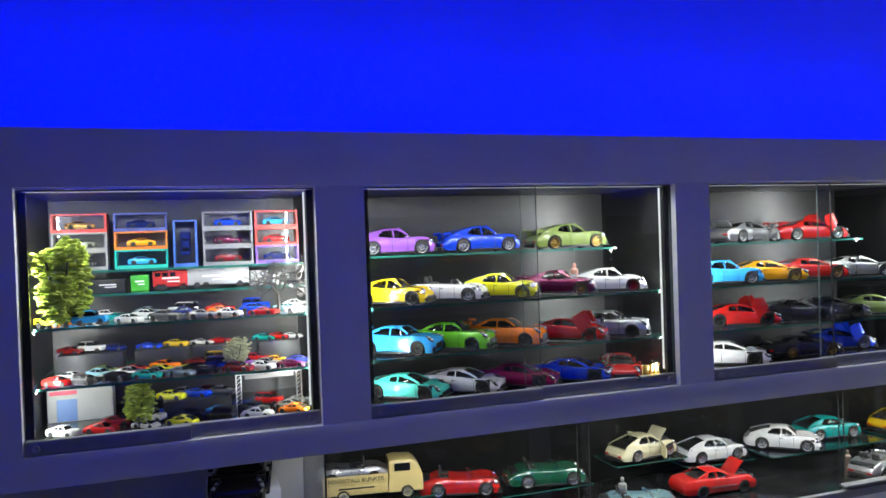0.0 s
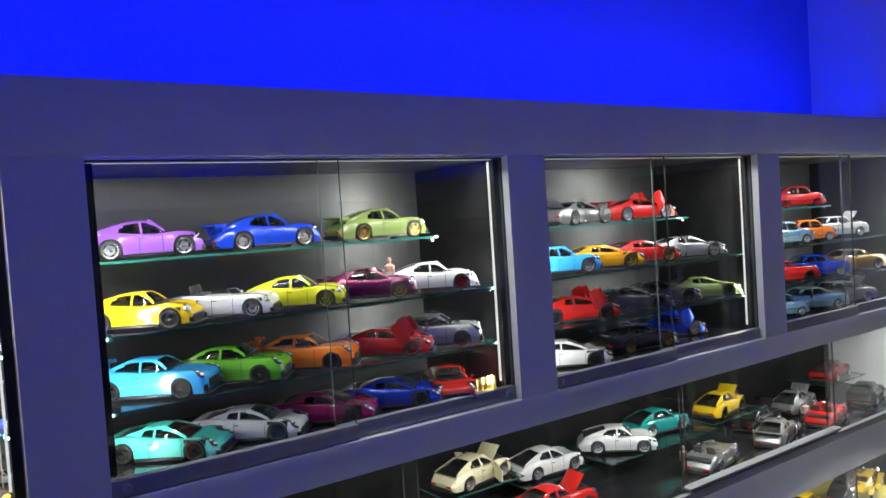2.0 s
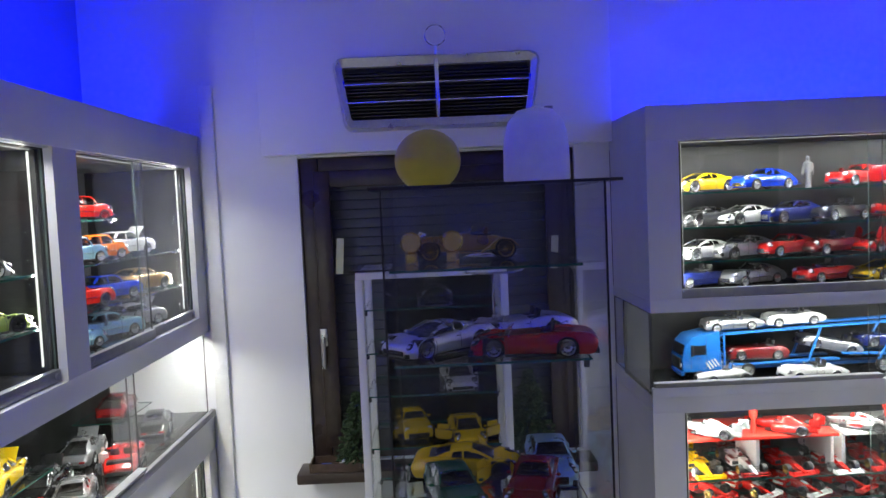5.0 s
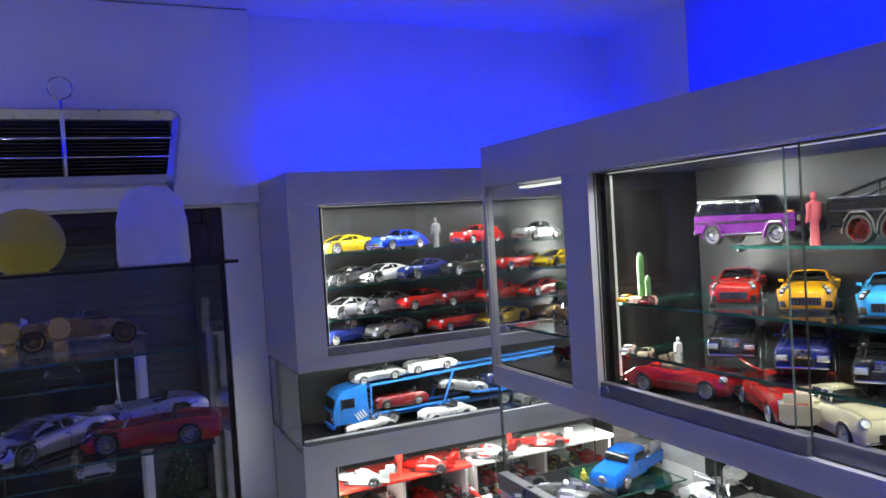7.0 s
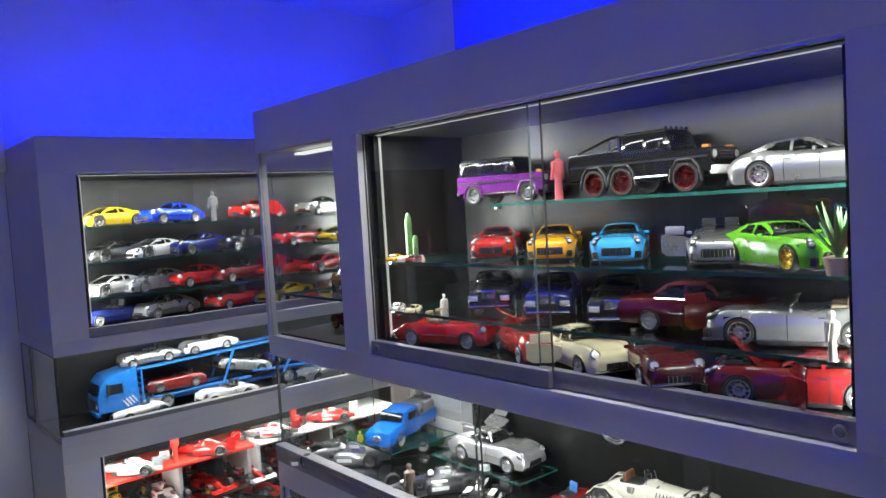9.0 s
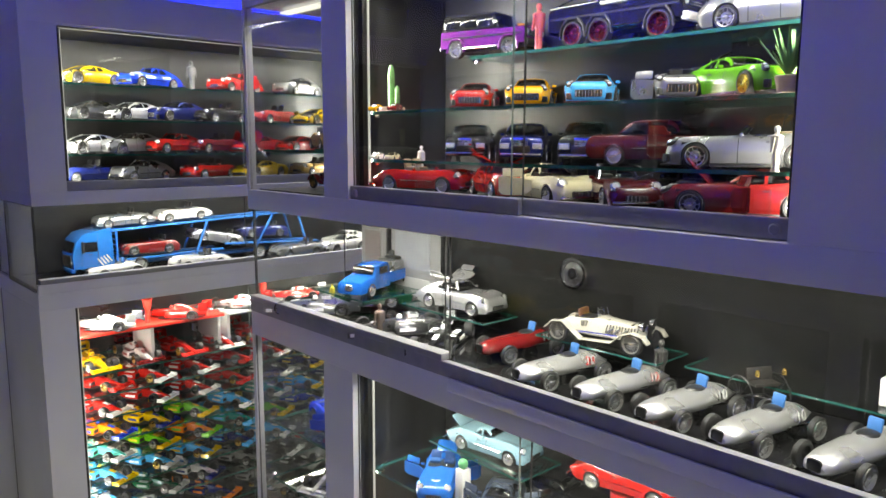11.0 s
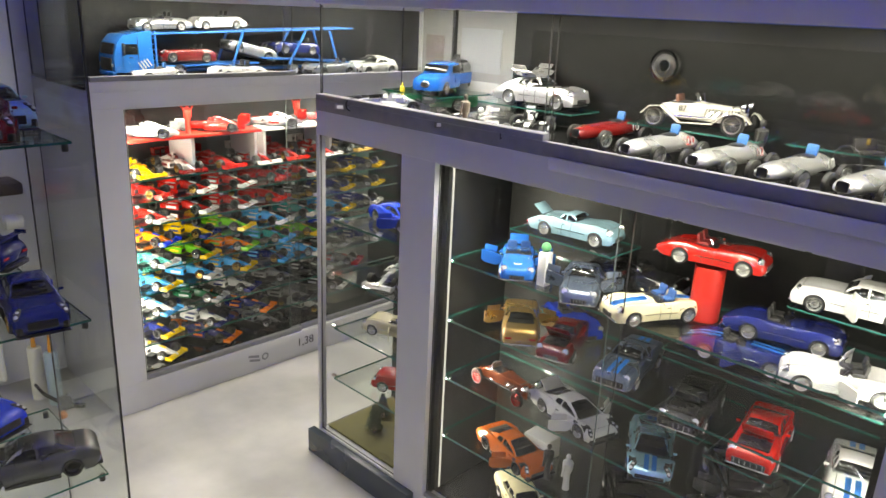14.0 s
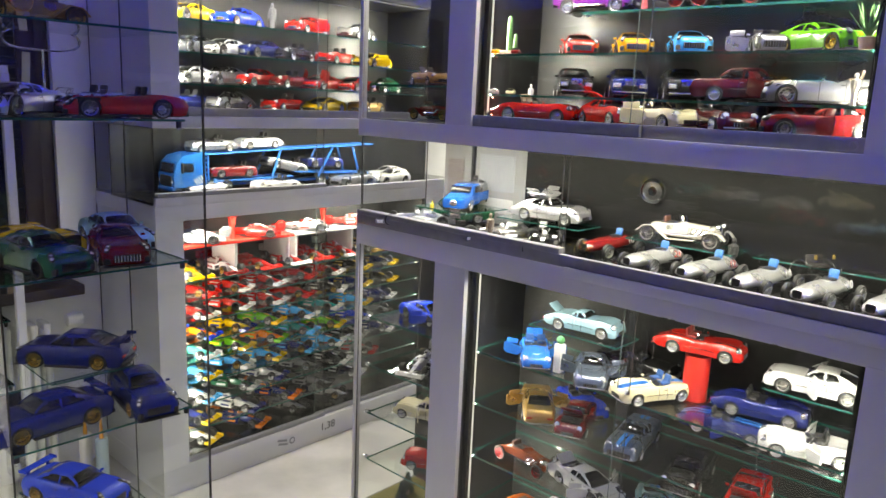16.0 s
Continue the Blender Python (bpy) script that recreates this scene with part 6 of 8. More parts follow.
def tricycle(m, label):
    t = thing("motor_tricycle", m, label, "model carriage")
    def hoop(name, r, at):
        bm = bmesh.new()
        for k in range(28):
            a, b = k * math.tau / 28, (k + 1) * math.tau / 28
            rod(bm, (r * math.cos(a), 0, r * math.sin(a)), (r * math.cos(b), 0, r * math.sin(b)), .0013, 5)
        for k in range(14):
            a = k * math.tau / 14
            rod(bm, (0, 0, 0), (r * math.cos(a), 0, r * math.sin(a)), .0004, 4)
        part(name, bm, BLACKP, t, at=at)
    for s in (1, -1):
        hoop("wheel", .036, pose(-.03, s * .036, .0373))
    hoop("wheel", .024, pose(.055, 0, .0253))
    bm = bmesh.new()
    rod(bm, (-.03, -.036, .037), (-.03, .036, .037), .0016, 6)
    rod(bm, (-.03, -.012, .037), (.050, 0, .048), .0014, 6), rod(bm, (-.03, .012, .037), (.050, 0, .048), .0014, 6)
    rod(bm, (.055, 0, .025), (.050, 0, .075), .0012, 6)
    part("frame", bm, BLACKP, t)
    bm = bmesh.new()
    slab(bm, pose(-.018, 0, .062), .026, .050, .006, .002)
    slab(bm, pose(-.032, 0, .075, 0, -10, 0), .005, .050, .022, .002)
    part("bench", bm, CABIN, t)
    for s in (1, -1):
        bm = bmesh.new()
        lathe(bm, [(.001, 0), (.0042, .001), (.0042, .009), (.001, .012)], 10, pose(.0, s * .026, .080), cap=False)
        part("lantern", bm, GOLD, t, "small brass lantern")


tricycle(pose(1.15, -.37, Zn, 0, 0, 150), "dark model motor tricycle with tall wire wheels on the shelf")

# ---------------------------------------------------------------- opposite row, base cabinet
G = "american and sports models in the base cabinet"
for k, c, x, y, z, o, yw, r in (("classic_roadster", "sea_blue", 1.745, -.32, .922, ("lid",), 186, WHR), ("classic_roadster", "bright_blue", 1.885, -.29, .805, ("open", "lid", "doors", "blueseat"), 128, SLV), ("classic_coupe", "steel", 1.685, -.285, .805, ("doors",), 120, SLV), ("muscle", "black", 1.62, -.42, .805, ("doors",), 184, SLV),
                         ("classic_roadster", "red", 1.42, -.37, .930, ("open", "redseat"), 188, WHR), ("classic_roadster", "cream", 1.495, -.285, .805, ("open", "stripe", "wide", "blueseat"), 62, SLV), ("classic_roadster", "navy", 1.255, -.385, .805, ("open",), 190, SLV), ("muscle", "white", 1.125, -.395, .90, ("doors",), 8, WHR),
                         ("muscle", "gold", 1.875, -.31, .635, ("doors",), -52, SLV), ("classic_coupe", "dark_red", 1.735, -.315, .635, ("hood",), 108, SLV), ("muscle", "steel", 1.555, -.32, .635, ("stripe",), 100, SLV), ("classic_roadster", "navy", 1.315, -.33, .754, ("open", "stripe", "doors"), 188, SLV), ("classic_roadster", "white", 1.105, -.315, .772, ("open", "doors"), 20, WHR), ("muscle", "black", 1.395, -.335, .592, ("hood",), 100, SLV),
                         ("vintage", "brown", 1.885, -.285, .46, (), 172, RDR), ("supercar", "white", 1.68, -.30, .46, ("doors", "lid"), 165, SLV), ("supercar", "light_blue", 1.465, -.305, .46, ("stripe",), 118, SLV), ("muscle", "red", 1.235, -.325, .585, ("hood",), 100, SLV), ("muscle", "white", 1.055, -.315, .577, ("stripe",), 104, SLV),
                         ("supercar", "copper", 1.845, -.285, .28, ("doors",), 166, DKR), ("saloon", "cream", 1.83, -.32, .101, (), 150, SLV), ("muscle", "black", 1.52, -.33, .28, (), 130, SLV), ("supercar", "black", 1.30, -.34, .28, ("lid",), 140, SLV), ("classic_roadster", "blue", 1.80, -.43, .635, ("open",), 150, SLV), ("muscle", "steel", 1.14, -.33, .28, ("hood",), 140, SLV), ("supercar", "black", 1.27, -.33, .46, ("doors",), 130, SLV),
                         ("supercar", "blue", 2.36, -.32, .81, ("doors",), 170, SLV), ("f1", "white", 2.37, -.32, .635, (), 110, None), ("classic_coupe", "cream", 2.34, -.31, .457, ("doors",), 20, SLV), ("classic_roadster", "red", 2.30, -.32, .28, ("open",), 30, SLV)):
    o_ = car(k, c, pose(x, y, z, 0, 0, yw), o, r, scale=.93 if k != "f1" else 1.0, group=G)
    if c == "bright_blue":
        bm = bmesh.new()
        lathe(bm, [(.0005, .0006), (.012, .0006), (.012, 0)], 20, pose(.082, 0, .0478, 0, 4, 0), cap=False)
        part("roundel", bm, WHITEP, o_, "white number disc")
        part("number", letters("1", .017, BLACKTRIM), None, o_, "black race number", at=pose(.082, 0, .0492, 0, 4, 90))
    elif c == "cream" and "stripe" in o:
        for s in (1, -1):
            part("number", letters("12", .017, BLACKTRIM), None, o_, "black race number", at=pose(-.042, s * .0478, .032, 90, 0, 180 if s > 0 else 0))

# ---------------------------------------------------------------- alcove cabinet
G = "racing models in the alcove cabinet"


def F(y, z, yaw, x=3.40):
    return pose(x, y, z, 0, 0, yaw)


for row, z in (((("supercar", "yellow", .0, ()), ("classic_coupe", "blue", -.215, ()), ("classic_coupe", "red", -.55, ("doors",)), ("classic_coupe", "silver", -.83, ())), 1.808),
               ((("supercar", "grey", -.01, ()), ("supercar", "white", -.15, ()), ("grand_tourer", "navy", -.30, ()), ("classic_roadster", "black", -.48, ("open",)), ("classic_roadster", "red", -.71, ("open",)), ("supercar", "yellow", -.92, ("doors",))), 1.692),
               ((("supercar", "white", .0, ()), ("grand_tourer", "silver", -.13, ()), ("classic_coupe", "red", -.29, ()), ("classic_roadster", "dark_red", -.45, ("open",)), ("supercar", "red", -.63, ("scissor",)), ("supercar", "red", -.82, ()), ("classic_coupe", "dark_green", -1.0, ())), 1.578),
               ((("classic_roadster", "navy", .02, ("open",)), ("classic_coupe", "silver", -.17, ()), ("classic_roadster", "red", -.43, ("open",)), ("supercar", "yellow", -.64, ()), ("classic_roadster", "gold", -.90, ("open",))), 1.481)):
    for k, c, y, o in row:
        car(k, c, F(y, z, 112, 3.36), o, SLV, group=G)
rows = [(.829, 188, .155, "yellow yellow, white dark_red, red red, red white, red red, red white, black gold, red red"), (.75, 212, .165, "red red, red white, red white, red red, red white, black yellow, navy yellow"),
        (.668, 212, .165, "red white, red white, red white, red red, black white, navy yellow, black yellow"), (.58, 208, .165, "orange blue, yellow navy, green yellow, sky white, teal white, sky yellow, navy white"),
        (.50, 212, .165, "turquoise white, green yellow, orange green, teal sky, green yellow, blue white, silver black"), (.412, 212, .165, "sky yellow, sky white, sky yellow, navy sky, sky white, black silver, navy white"),
        (.318, 210, .175, "white sky, dark_green silver, white navy, silver black, black white, silver red"), (.218, 208, .20, "navy yellow, white navy, navy orange, silver black, black white"), (.131, 205, .24, "white yellow, navy orange, silver black, white black")]
rnd = random.Random(4)
for z, yaw, step, cols in rows:
    for i, pair in enumerate(cols.split(", ")):
        c, a = pair.split()
        car("f1", c, F(.045 - i * step + rnd.uniform(-.008, .008), z, yaw + rnd.uniform(-6, 6), 3.362 + rnd.uniform(-.01, .02)), (), rim=rnd.choice([DKR, SLV, GLD, SLV]), group="formula models in the alcove base cabinet", accent=a)
for i, (c, a) in enumerate((("white", "silver"), ("red", "red"), ("silver", "red"), ("red", "white"))):
    car("f1", c, F(.02 - i * .26, .965, 47 + 3 * i, 3.33), (), group="formula models in the alcove base cabinet", where="on a red raised step", accent=a)

# ---------------------------------------------------------------- glass showcases by the window
def showcase(x0, x1, y0, y1, shelves, top, label, frame_mat=None, base_h=0.09):
    t = thing("glass_showcase", Matrix.Identity(4), label, "showcase")
    part("base", newbox(x0, x1, y0, y1, 0.0, base_h, .004), FASCIA if frame_mat is None else frame_mat, t)
    for a, b, c, d, nm in ((x0, x0 + .004, y0 + .004, y1, "side_glass"), (x1 - .004, x1, y0 + .004, y1, "side_glass"), (x0, x1, y0, y0 + .0038, "front_glass"), (x0 + .0045, x1 - .0045, y1 - .004, y1, "back_glass")):
        glass_sheet(nm, t, a, b, c, d, base_h, top - .006, CASEGLASS, edge=BLACKTRIM)
    glass_sheet("top_glass", t, x0 - .012, x1 + .012, y0 - .030, y1 + .020, top - .006, top, CASEGLASS, edge=BLACKTRIM)
    for z in shelves:
        glass_sheet("shelf", t, x0 + .030, x1 - .012, y0 + .030, y1 - .012, z - .005, z, SHELFGLASS)
        for x in (x0 + .040, x1 - .020):
            for y in (y0 + .040, y1 - .020):
                bm = bmesh.new()
                lathe(bm, [(.006, 0), (.006, .014)], 10, pose(x, y, z - .0195))
                part("shelf_holder", bm, BLACKP, t)
    if frame_mat is not None:
        for x in (x0 + .007, x1 - .007):
            for y in (y0 + .007, y1 - .007):
                part("corner_post", newbox(x - .012, x + .012, y - .012, y + .012, base_h, top - .03, .002), frame_mat, t)
        for y in (y0 + .007, y1 - .007):
            part("top_bar", newbox(x0 + .019, x1 - .019, y - .010, y + .010, top - .03, top - .008, .002), frame_mat, t)
        for x in (x0 + .007, x1 - .007):
            part("top_bar", newbox(x - .010, x + .010, y0 - .003, y1 + .003, top - .03, top - .008, .002), frame_mat, t)
    return t


showcase(2.198, 2.60, .606, 1.04, [.452, .81, 1.168, 1.49], 1.842, "frameless clear glass showcase with model cars on four glass shelves")
showcase(3.10, 3.42, .72, 1.19, [.62, .83, 1.03, 1.20, 1.34, 1.48], 1.61, "white-framed glass showcase with model cars before the window", WHITEP)
G = "model cars in the glass showcase"
for k, c, x, y, z, o, yw, r in (("supercar", "bright_silver", 2.37, .935, 1.49, (), 130, SLV), ("supercar", "red", 2.30, .742, 1.49, ("open",), 82, SLV), ("supercar", "bright_silver", 2.49, .75, 1.49, ("open",), 98, SLV),
                                ("grand_tourer", "dark_red", 2.35, .745, 1.168, (), 165, SLV), ("saloon_coupe", "light_blue", 2.49, .69, 1.168, (), 178, SLV), ("saloon_coupe", "dark_green", 2.33, .92, 1.168, (), 190, DKR), ("supercar", "yellow", 2.51, .885, 1.168, ("doors",), 265, DKR),
                                ("saloon_coupe", "navy", 2.475, .80, .889, ("wing",), 42, GLD), ("saloon_coupe", "navy", 2.32, .925, .81, ("wing",), 95, GLD), ("saloon_coupe", "navy", 2.325, .715, .81, (), 172, GLD),
                                ("saloon_coupe", "blue", 2.43, .84, .560, ("wing",), 205, GLD), ("saloon_coupe", "grey", 2.33, .75, .452, (), 75, DKR), ("compact", "red", 2.50, .92, .452, (), 200, SLV),
                                ("saloon_coupe", "black", 3.25, .95, 1.48, ("wing",), 185, DKR), ("supercar", "white", 3.25, .88, 1.20, (), 185, SLV), ("supercar", "yellow", 3.22, .86, 1.03, ("doors",), 185, DKR), ("muscle", "yellow", 3.30, 1.04, 1.03, (), 190, DKR),
                                ("supercar", "red", 3.24, .85, .83, (), 190, SLV), ("saloon_coupe", "white", 3.26, 1.03, .83, (), 190, SLV), ("vintage", "gold", 2.46, .87, 1.678, ("guard",), 95, GLD)):
    car(k, c, pose(x, y, z, 0, 0, yw), o, r, group=G)
riser(2.37, 2.58, .71, .90, .889, .81)
riser(2.31, 2.55, .75, .93, .560, .452)
# ornaments on the showcase
bm = bmesh.new()
ball(bm, pose(0, 0, .056) @ Matrix.Diagonal((.070, .070, .066, 1)), 28, 18)
bmesh.ops.bisect_plane(bm, geom=bm.verts[:] + bm.edges[:] + bm.faces[:], plane_co=(0, 0, 0), plane_no=(0, 0, -1), clear_outer=True)
bmesh.ops.contextual_create(bm, geom=[e for e in bm.edges if e.is_boundary])
solo("yellow_ornament", bm, PLAIN, "plain round yellow ornament on the glass showcase", "ornament", m=pose(2.36, .945, 1.842), colour=(.62, .50, .03))
bm = bmesh.new()
lathe(bm, [(.001, 0), (.068, 0), (.071, .01), (.069, .085), (.059, .128), (.038, .152), (.001, .160)], 28, cap=False)
solo("white_ornament", bm, PLAIN, "plain white dome-shaped ornament on the glass showcase", "ornament", m=pose(2.36, .715, 1.842), colour=(.70, .70, .74))
bm = bmesh.new()
lathe(bm, [(.02, 0), (.02, .006), (.006, .008), (.006, .17), (.010, .172), (.010, .18)], 12)
solo("rod_stand", bm, RAILGREY, "thin dark rod standing on the glass showcase", "rod", m=pose(2.52, .66, 1.842))
# silver emblem and round badge inside the showcase
bm = bmesh.new()
for k in range(40):
    def pt(i):
        a = i * math.tau / 40
        return Vector((0, .085 * math.copysign(abs(math.cos(a)) ** .5, math.cos(a)), .024 * math.sin(a) + .026))
    rod(bm, pt(k), pt(k + 1), .003, 6)
solo("silver_emblem", bm, CHROME, "plain silver oval emblem standing on the showcase shelf", "emblem", m=pose(2.585, .80, 1.63))
bm = bmesh.new()
rod(bm, (2.585, .80, 1.49), (2.585, .80, 1.633), .003, 8)
solo("emblem_stand", bm, CHROME, "thin chrome stand carrying the emblem", "stand")
for i, y_ in enumerate((.99, .90)):
    bm = bmesh.new()
    lathe(bm, [(.001, .004), (.020, .004), (.024, 0)], 20, pose(0, 0, .045, 0, -90, 0), cap=False)
    box(bm, -.004, .010, -.014, .014, 0, .022, .002)
    solo("round_badge", bm, GOLD, "small round gilt badge on a stand in the showcase", "badge", m=pose(2.40, y_, 1.6785))
glass = thing("badge_plate", Matrix.Identity(4), "small glass plate high in the showcase", "shelf")
glass_sheet("plate", glass, 2.232, 2.593, .648, 1.03, 1.673, 1.678, SHELFGLASS)

# ---------------------------------------------------------------- window sill
def fir(m, h, label):
    t = thing("model_fir_tree", m, label, "model tree")
    bm = bmesh.new()
    lathe(bm, [(h * .03, 0), (h * .02, h * .3), (h * .008, h * .9)], 8)
    part("trunk", bm, TWIG, t)
    bm = bmesh.new()
    r = random.Random(int(h * 1e4))
    for k in range(800):
        z = h * (.12 + .86 * r.random() ** 1.2)
        rr = h * .34 * (1 - z / h) ** .8 * (.25 + .75 * r.random()) + h * .01
        a = r.random() * math.tau
        slab(bm, pose(rr * math.cos(a), rr * math.sin(a), z) @ pose(0, 0, 0, r.uniform(-50, 50), r.uniform(-50, 50), math.degrees(a)), h * .065, h * .024, h * .014)
    part("crown", bm, DARKFOL, t)
    bm = bmesh.new()
    lathe(bm, [(.001, 0), (h * .10, 0), (h * .12, h * .1), (.001, h * .1)], 12, cap=False)
    part("pot", bm, POT, t)


fir(pose(3.63, 1.27, .757 + .04), .30, "small dark green artificial fir on the window sill")
fir(pose(3.62, .60, .757 + .04), .36, "taller dark green artificial fir on the window sill")
t = thing("wooden_tray", pose(3.635, 1.36, .796), "small brown wooden tray with scraps on the sill", "tray")
bm = bmesh.new()
box(bm, -.05, .05, -.10, .10, 0, .006)
for a, b, c, d in ((-.05, .05, -.10, -.094), (-.05, .05, .094, .10), (-.05, -.044, -.093, .093), (.044, .05, -.093, .093)):
    box(bm, a, b, c, d, .0062, .032)
part("tray", bm, TRAYWOOD, t)
for i, (cx, cy, col) in enumerate(((-.02, .04, (.05, .10, .5)), (.01, -.03, (.8, .8, .8)), (-.015, -.06, (.6, .5, .4)))):
    part("scrap", newbox(cx - .018, cx + .018, cy - .02, cy + .02, .0065, .022 + .006 * i, .004), PLAIN, t, colour=col)
for y_, z_, l in ((1.315, 1.62, .14), (.47, 1.60, .13)):
    solo("paper_strip", newbox(-.0012, 0, -.014, .014, -l / 2, l / 2), PAPERY, "pale yellow paper strip stuck on the window", "paper strip", m=pose(XW - .0012, y_, z_, 0, 0, 0) @ pose(0, 0, 0, 4, 0, 0), smooth=False)

# ---------------------------------------------------------------- car transporter in the alcove
TB = (.015, .15, .50)
t = thing("model_transporter", pose(3.40, -.40, 1.152, 0, 0, 90), "bright blue model lorry carrying cars on two decks", "model lorry")
bm = bmesh.new()
prof = [(.49, .030), (.492, .075), (.478, .125), (.455, .150), (.36, .168), (.355, .030)]
loft(bm, [[(x, y, z) for x, z in prof] for y in (-.062, -.055, .055, .062)])
part("cab", bm, PAINT, t, colour=TB)
bm = bmesh.new()
slab(bm, pose(.4855, 0, .105, 0, -15, 0), .004, .105, .038, .002)
for s in (1, -1):
    slab(bm, pose(.435, s * .0622, .105), .05, .0015, .034, .001)
part("glasshouse", bm, TINTED, t)
part("grille", newbox(.486, .496, -.045, .045, .035, .075, .003), BLACKP, t)
for s in (1, -1):
    bm = bmesh.new()
    slab(bm, pose(.408, s * .0625, .095), .0012, .0012, .115)
    slab(bm, pose(.462, s * .0625, .085), .0012, .0012, .085)
    slab(bm, pose(.435, s * .0630, .078), .014, .0020, .003)
    part("door_seam", bm, BLACKP, t)
    bm = bmesh.new()
    for k in range(4):
        slab(bm, pose(.372 + k * .010, s * .0624, .062 - k * .004, 0, 35, 0), .005, .0012, .030)
    part("stripe", bm, PLAIN, t, "white and red slanted stripes", colour=(.60, .58, .56))
    part("tank", newbox(.275, .345, min(s * .030, s * .058), max(s * .030, s * .058), .022, .046, .004), ALU, t)
    bm = bmesh.new()
    slab(bm, pose(.4935, s * .044, .052), .004, .020, .012, .002)
    part("headlight", bm, LAMPGLASS, t)
part("bumper", newbox(.484, .499, -.060, .060, .016, .032, .004), PAINT, t, colour=TB)
part("chassis", newbox(-.50, .47, -.022, .022, .024, .036, .002), PLAIN, t, colour=TB)
bm = bmesh.new()
for y in (-.05, .05):
    rod(bm, (.34, y, .03), (.34, y, .165), .004)
for k in range(7):
    rod(bm, (.34, -.05, .045 + k * .019), (.34, .05, .045 + k * .019), .0022, 6)
part("ladder", bm, PLAIN, t, "blue ladder frame", colour=TB)
for s in (1, -1):
    for nm, a, b in (("upper_deck", (.36, .155), (-.10, .172)), ("upper_deck", (-.11, .172), (-.52, .185)), ("lower_deck", (.30, .046), (-.06, .052)), ("lower_deck", (-.08, .070), (-.50, .048))):
        bm = bmesh.new()
        d = math.degrees(math.atan2(b[1] - a[1], a[0] - b[0]))
        slab(bm, pose((a[0] + b[0]) / 2, s * .042, (a[1] + b[1]) / 2, 0, d, 0), a[0] - b[0] + .01, .030, .006, .001)
        part(nm, bm, PLAIN, t, colour=TB)
    for x0, x1 in ((.05, .0), (-.20, -.28), (-.44, -.40)):
        bm = bmesh.new()
        rod(bm, (x0, s * .058, .045), (x1, s * .058, .172), .005)
        part("strut", bm, PLAIN, t, colour=TB)
ty, ri = wheel_meshes(.026, .016, "disc")
for x in (.42, .26, -.22, -.29):
    for s in (1, -1):
        w = part("wheel", ty, None, t, at=pose(x, s * .052, .026, 0, 0, 0 if s > 0 else 180))
        part("rim", ri, None, w, colour=(.6, .6, .6))
part("mirror", newbox(.455, .462, .064, .074, .085, .125, .002), BLACKP, t)
part("mirror", newbox(.455, .462, -.074, -.064, .085, .125, .002), BLACKP, t)
G = "model cars on and beside the lorry"
for k, c, y, z, x, o, yw, pit in (("classic_roadster", "silver", -.11, .163, 3.40, ("open",), 90, 2), ("classic_roadster", "white", -.33, .172, 3.40, ("open",), 90, 2), ("grand_tourer", "dark_red", -.19, .056, 3.40, ("open",), 90, -1), ("grand_tourer", "silver", -.45, .072, 3.40, ("open",), 90, -14), ("grand_tourer", "navy", -.66, .080, 3.40, ("open",), 90, -3)):
    car(k, c, pose(x, y, 1.152 + z, 0, pit, yw), o, SLV, scale=.86, group=G, where="carried on the blue model lorry")
for k, c, x, y, o, yw in (("gp", "white", 3.285, -.03, (), 100), ("classic_roadster", "white", 3.285, -.34, ("open",), 95), ("grand_tourer", "silver", 3.29, -.76, ("open",), 95), ("grand_tourer", "white", 3.30, -1.0, (), 95), ("muscle", "white", 3.42, -1.10, (), 100)):
    car(k, c, pose(x, y, 1.1521, 0, 0, yw), o, SLV, scale=.92, group=G, where="on the black alcove shelf")

# red step and figurines among the formula models
for y0, y1, c in ((-.42, .12, (.60, .03, .02)), (-1.10, -.44, (.72, .72, .70))):
    t = thing("display_step", Matrix.Identity(4), "raised plastic display step under the formula models", "display step")
    part("plate", newbox(3.27, 3.50, y0, y1, .953, .9645, .001), PLAIN, t, colour=c)
    for y in (y0 + .01, (y0 + y1) / 2, y1 - .01):
        part("support", newbox(3.30, 3.48, y - .006, y + .006, .8292, .9528), PLAIN, t, colour=(.75, .75, .74))


def figurine(m, h, colour, label="small painted figurine standing among the model cars", arms=0):
    """A plain doll-like figure in one piece."""
    bm = bmesh.new()
    lathe(bm, [(.001, 0), (h * .10, 0), (h * .085, h * .04), (h * .075, h * .45), (h * .13, h * .55), (h * .14, h * .78), (h * .05, h * .83), (h * .045, h * .86)], 10)
    ball(bm, pose(0, 0, h * .93) @ Matrix.Diagonal((h * .065, h * .065, h * .08, 1)), 10, 8)
    for s in (1, -1):
        if arms:
            rod(bm, (0, s * h * .12, h * .76), (0, s * h * .26, h * .98), h * .035, 6)
        else:
            rod(bm, (0, s * h * .14, h * .76), (h * .03, s * h * .17, h * .42), h * .035, 6)
    return solo("figurine", bm, PLAIN, label, "figurine", group="figurines", m=m, colour=colour)


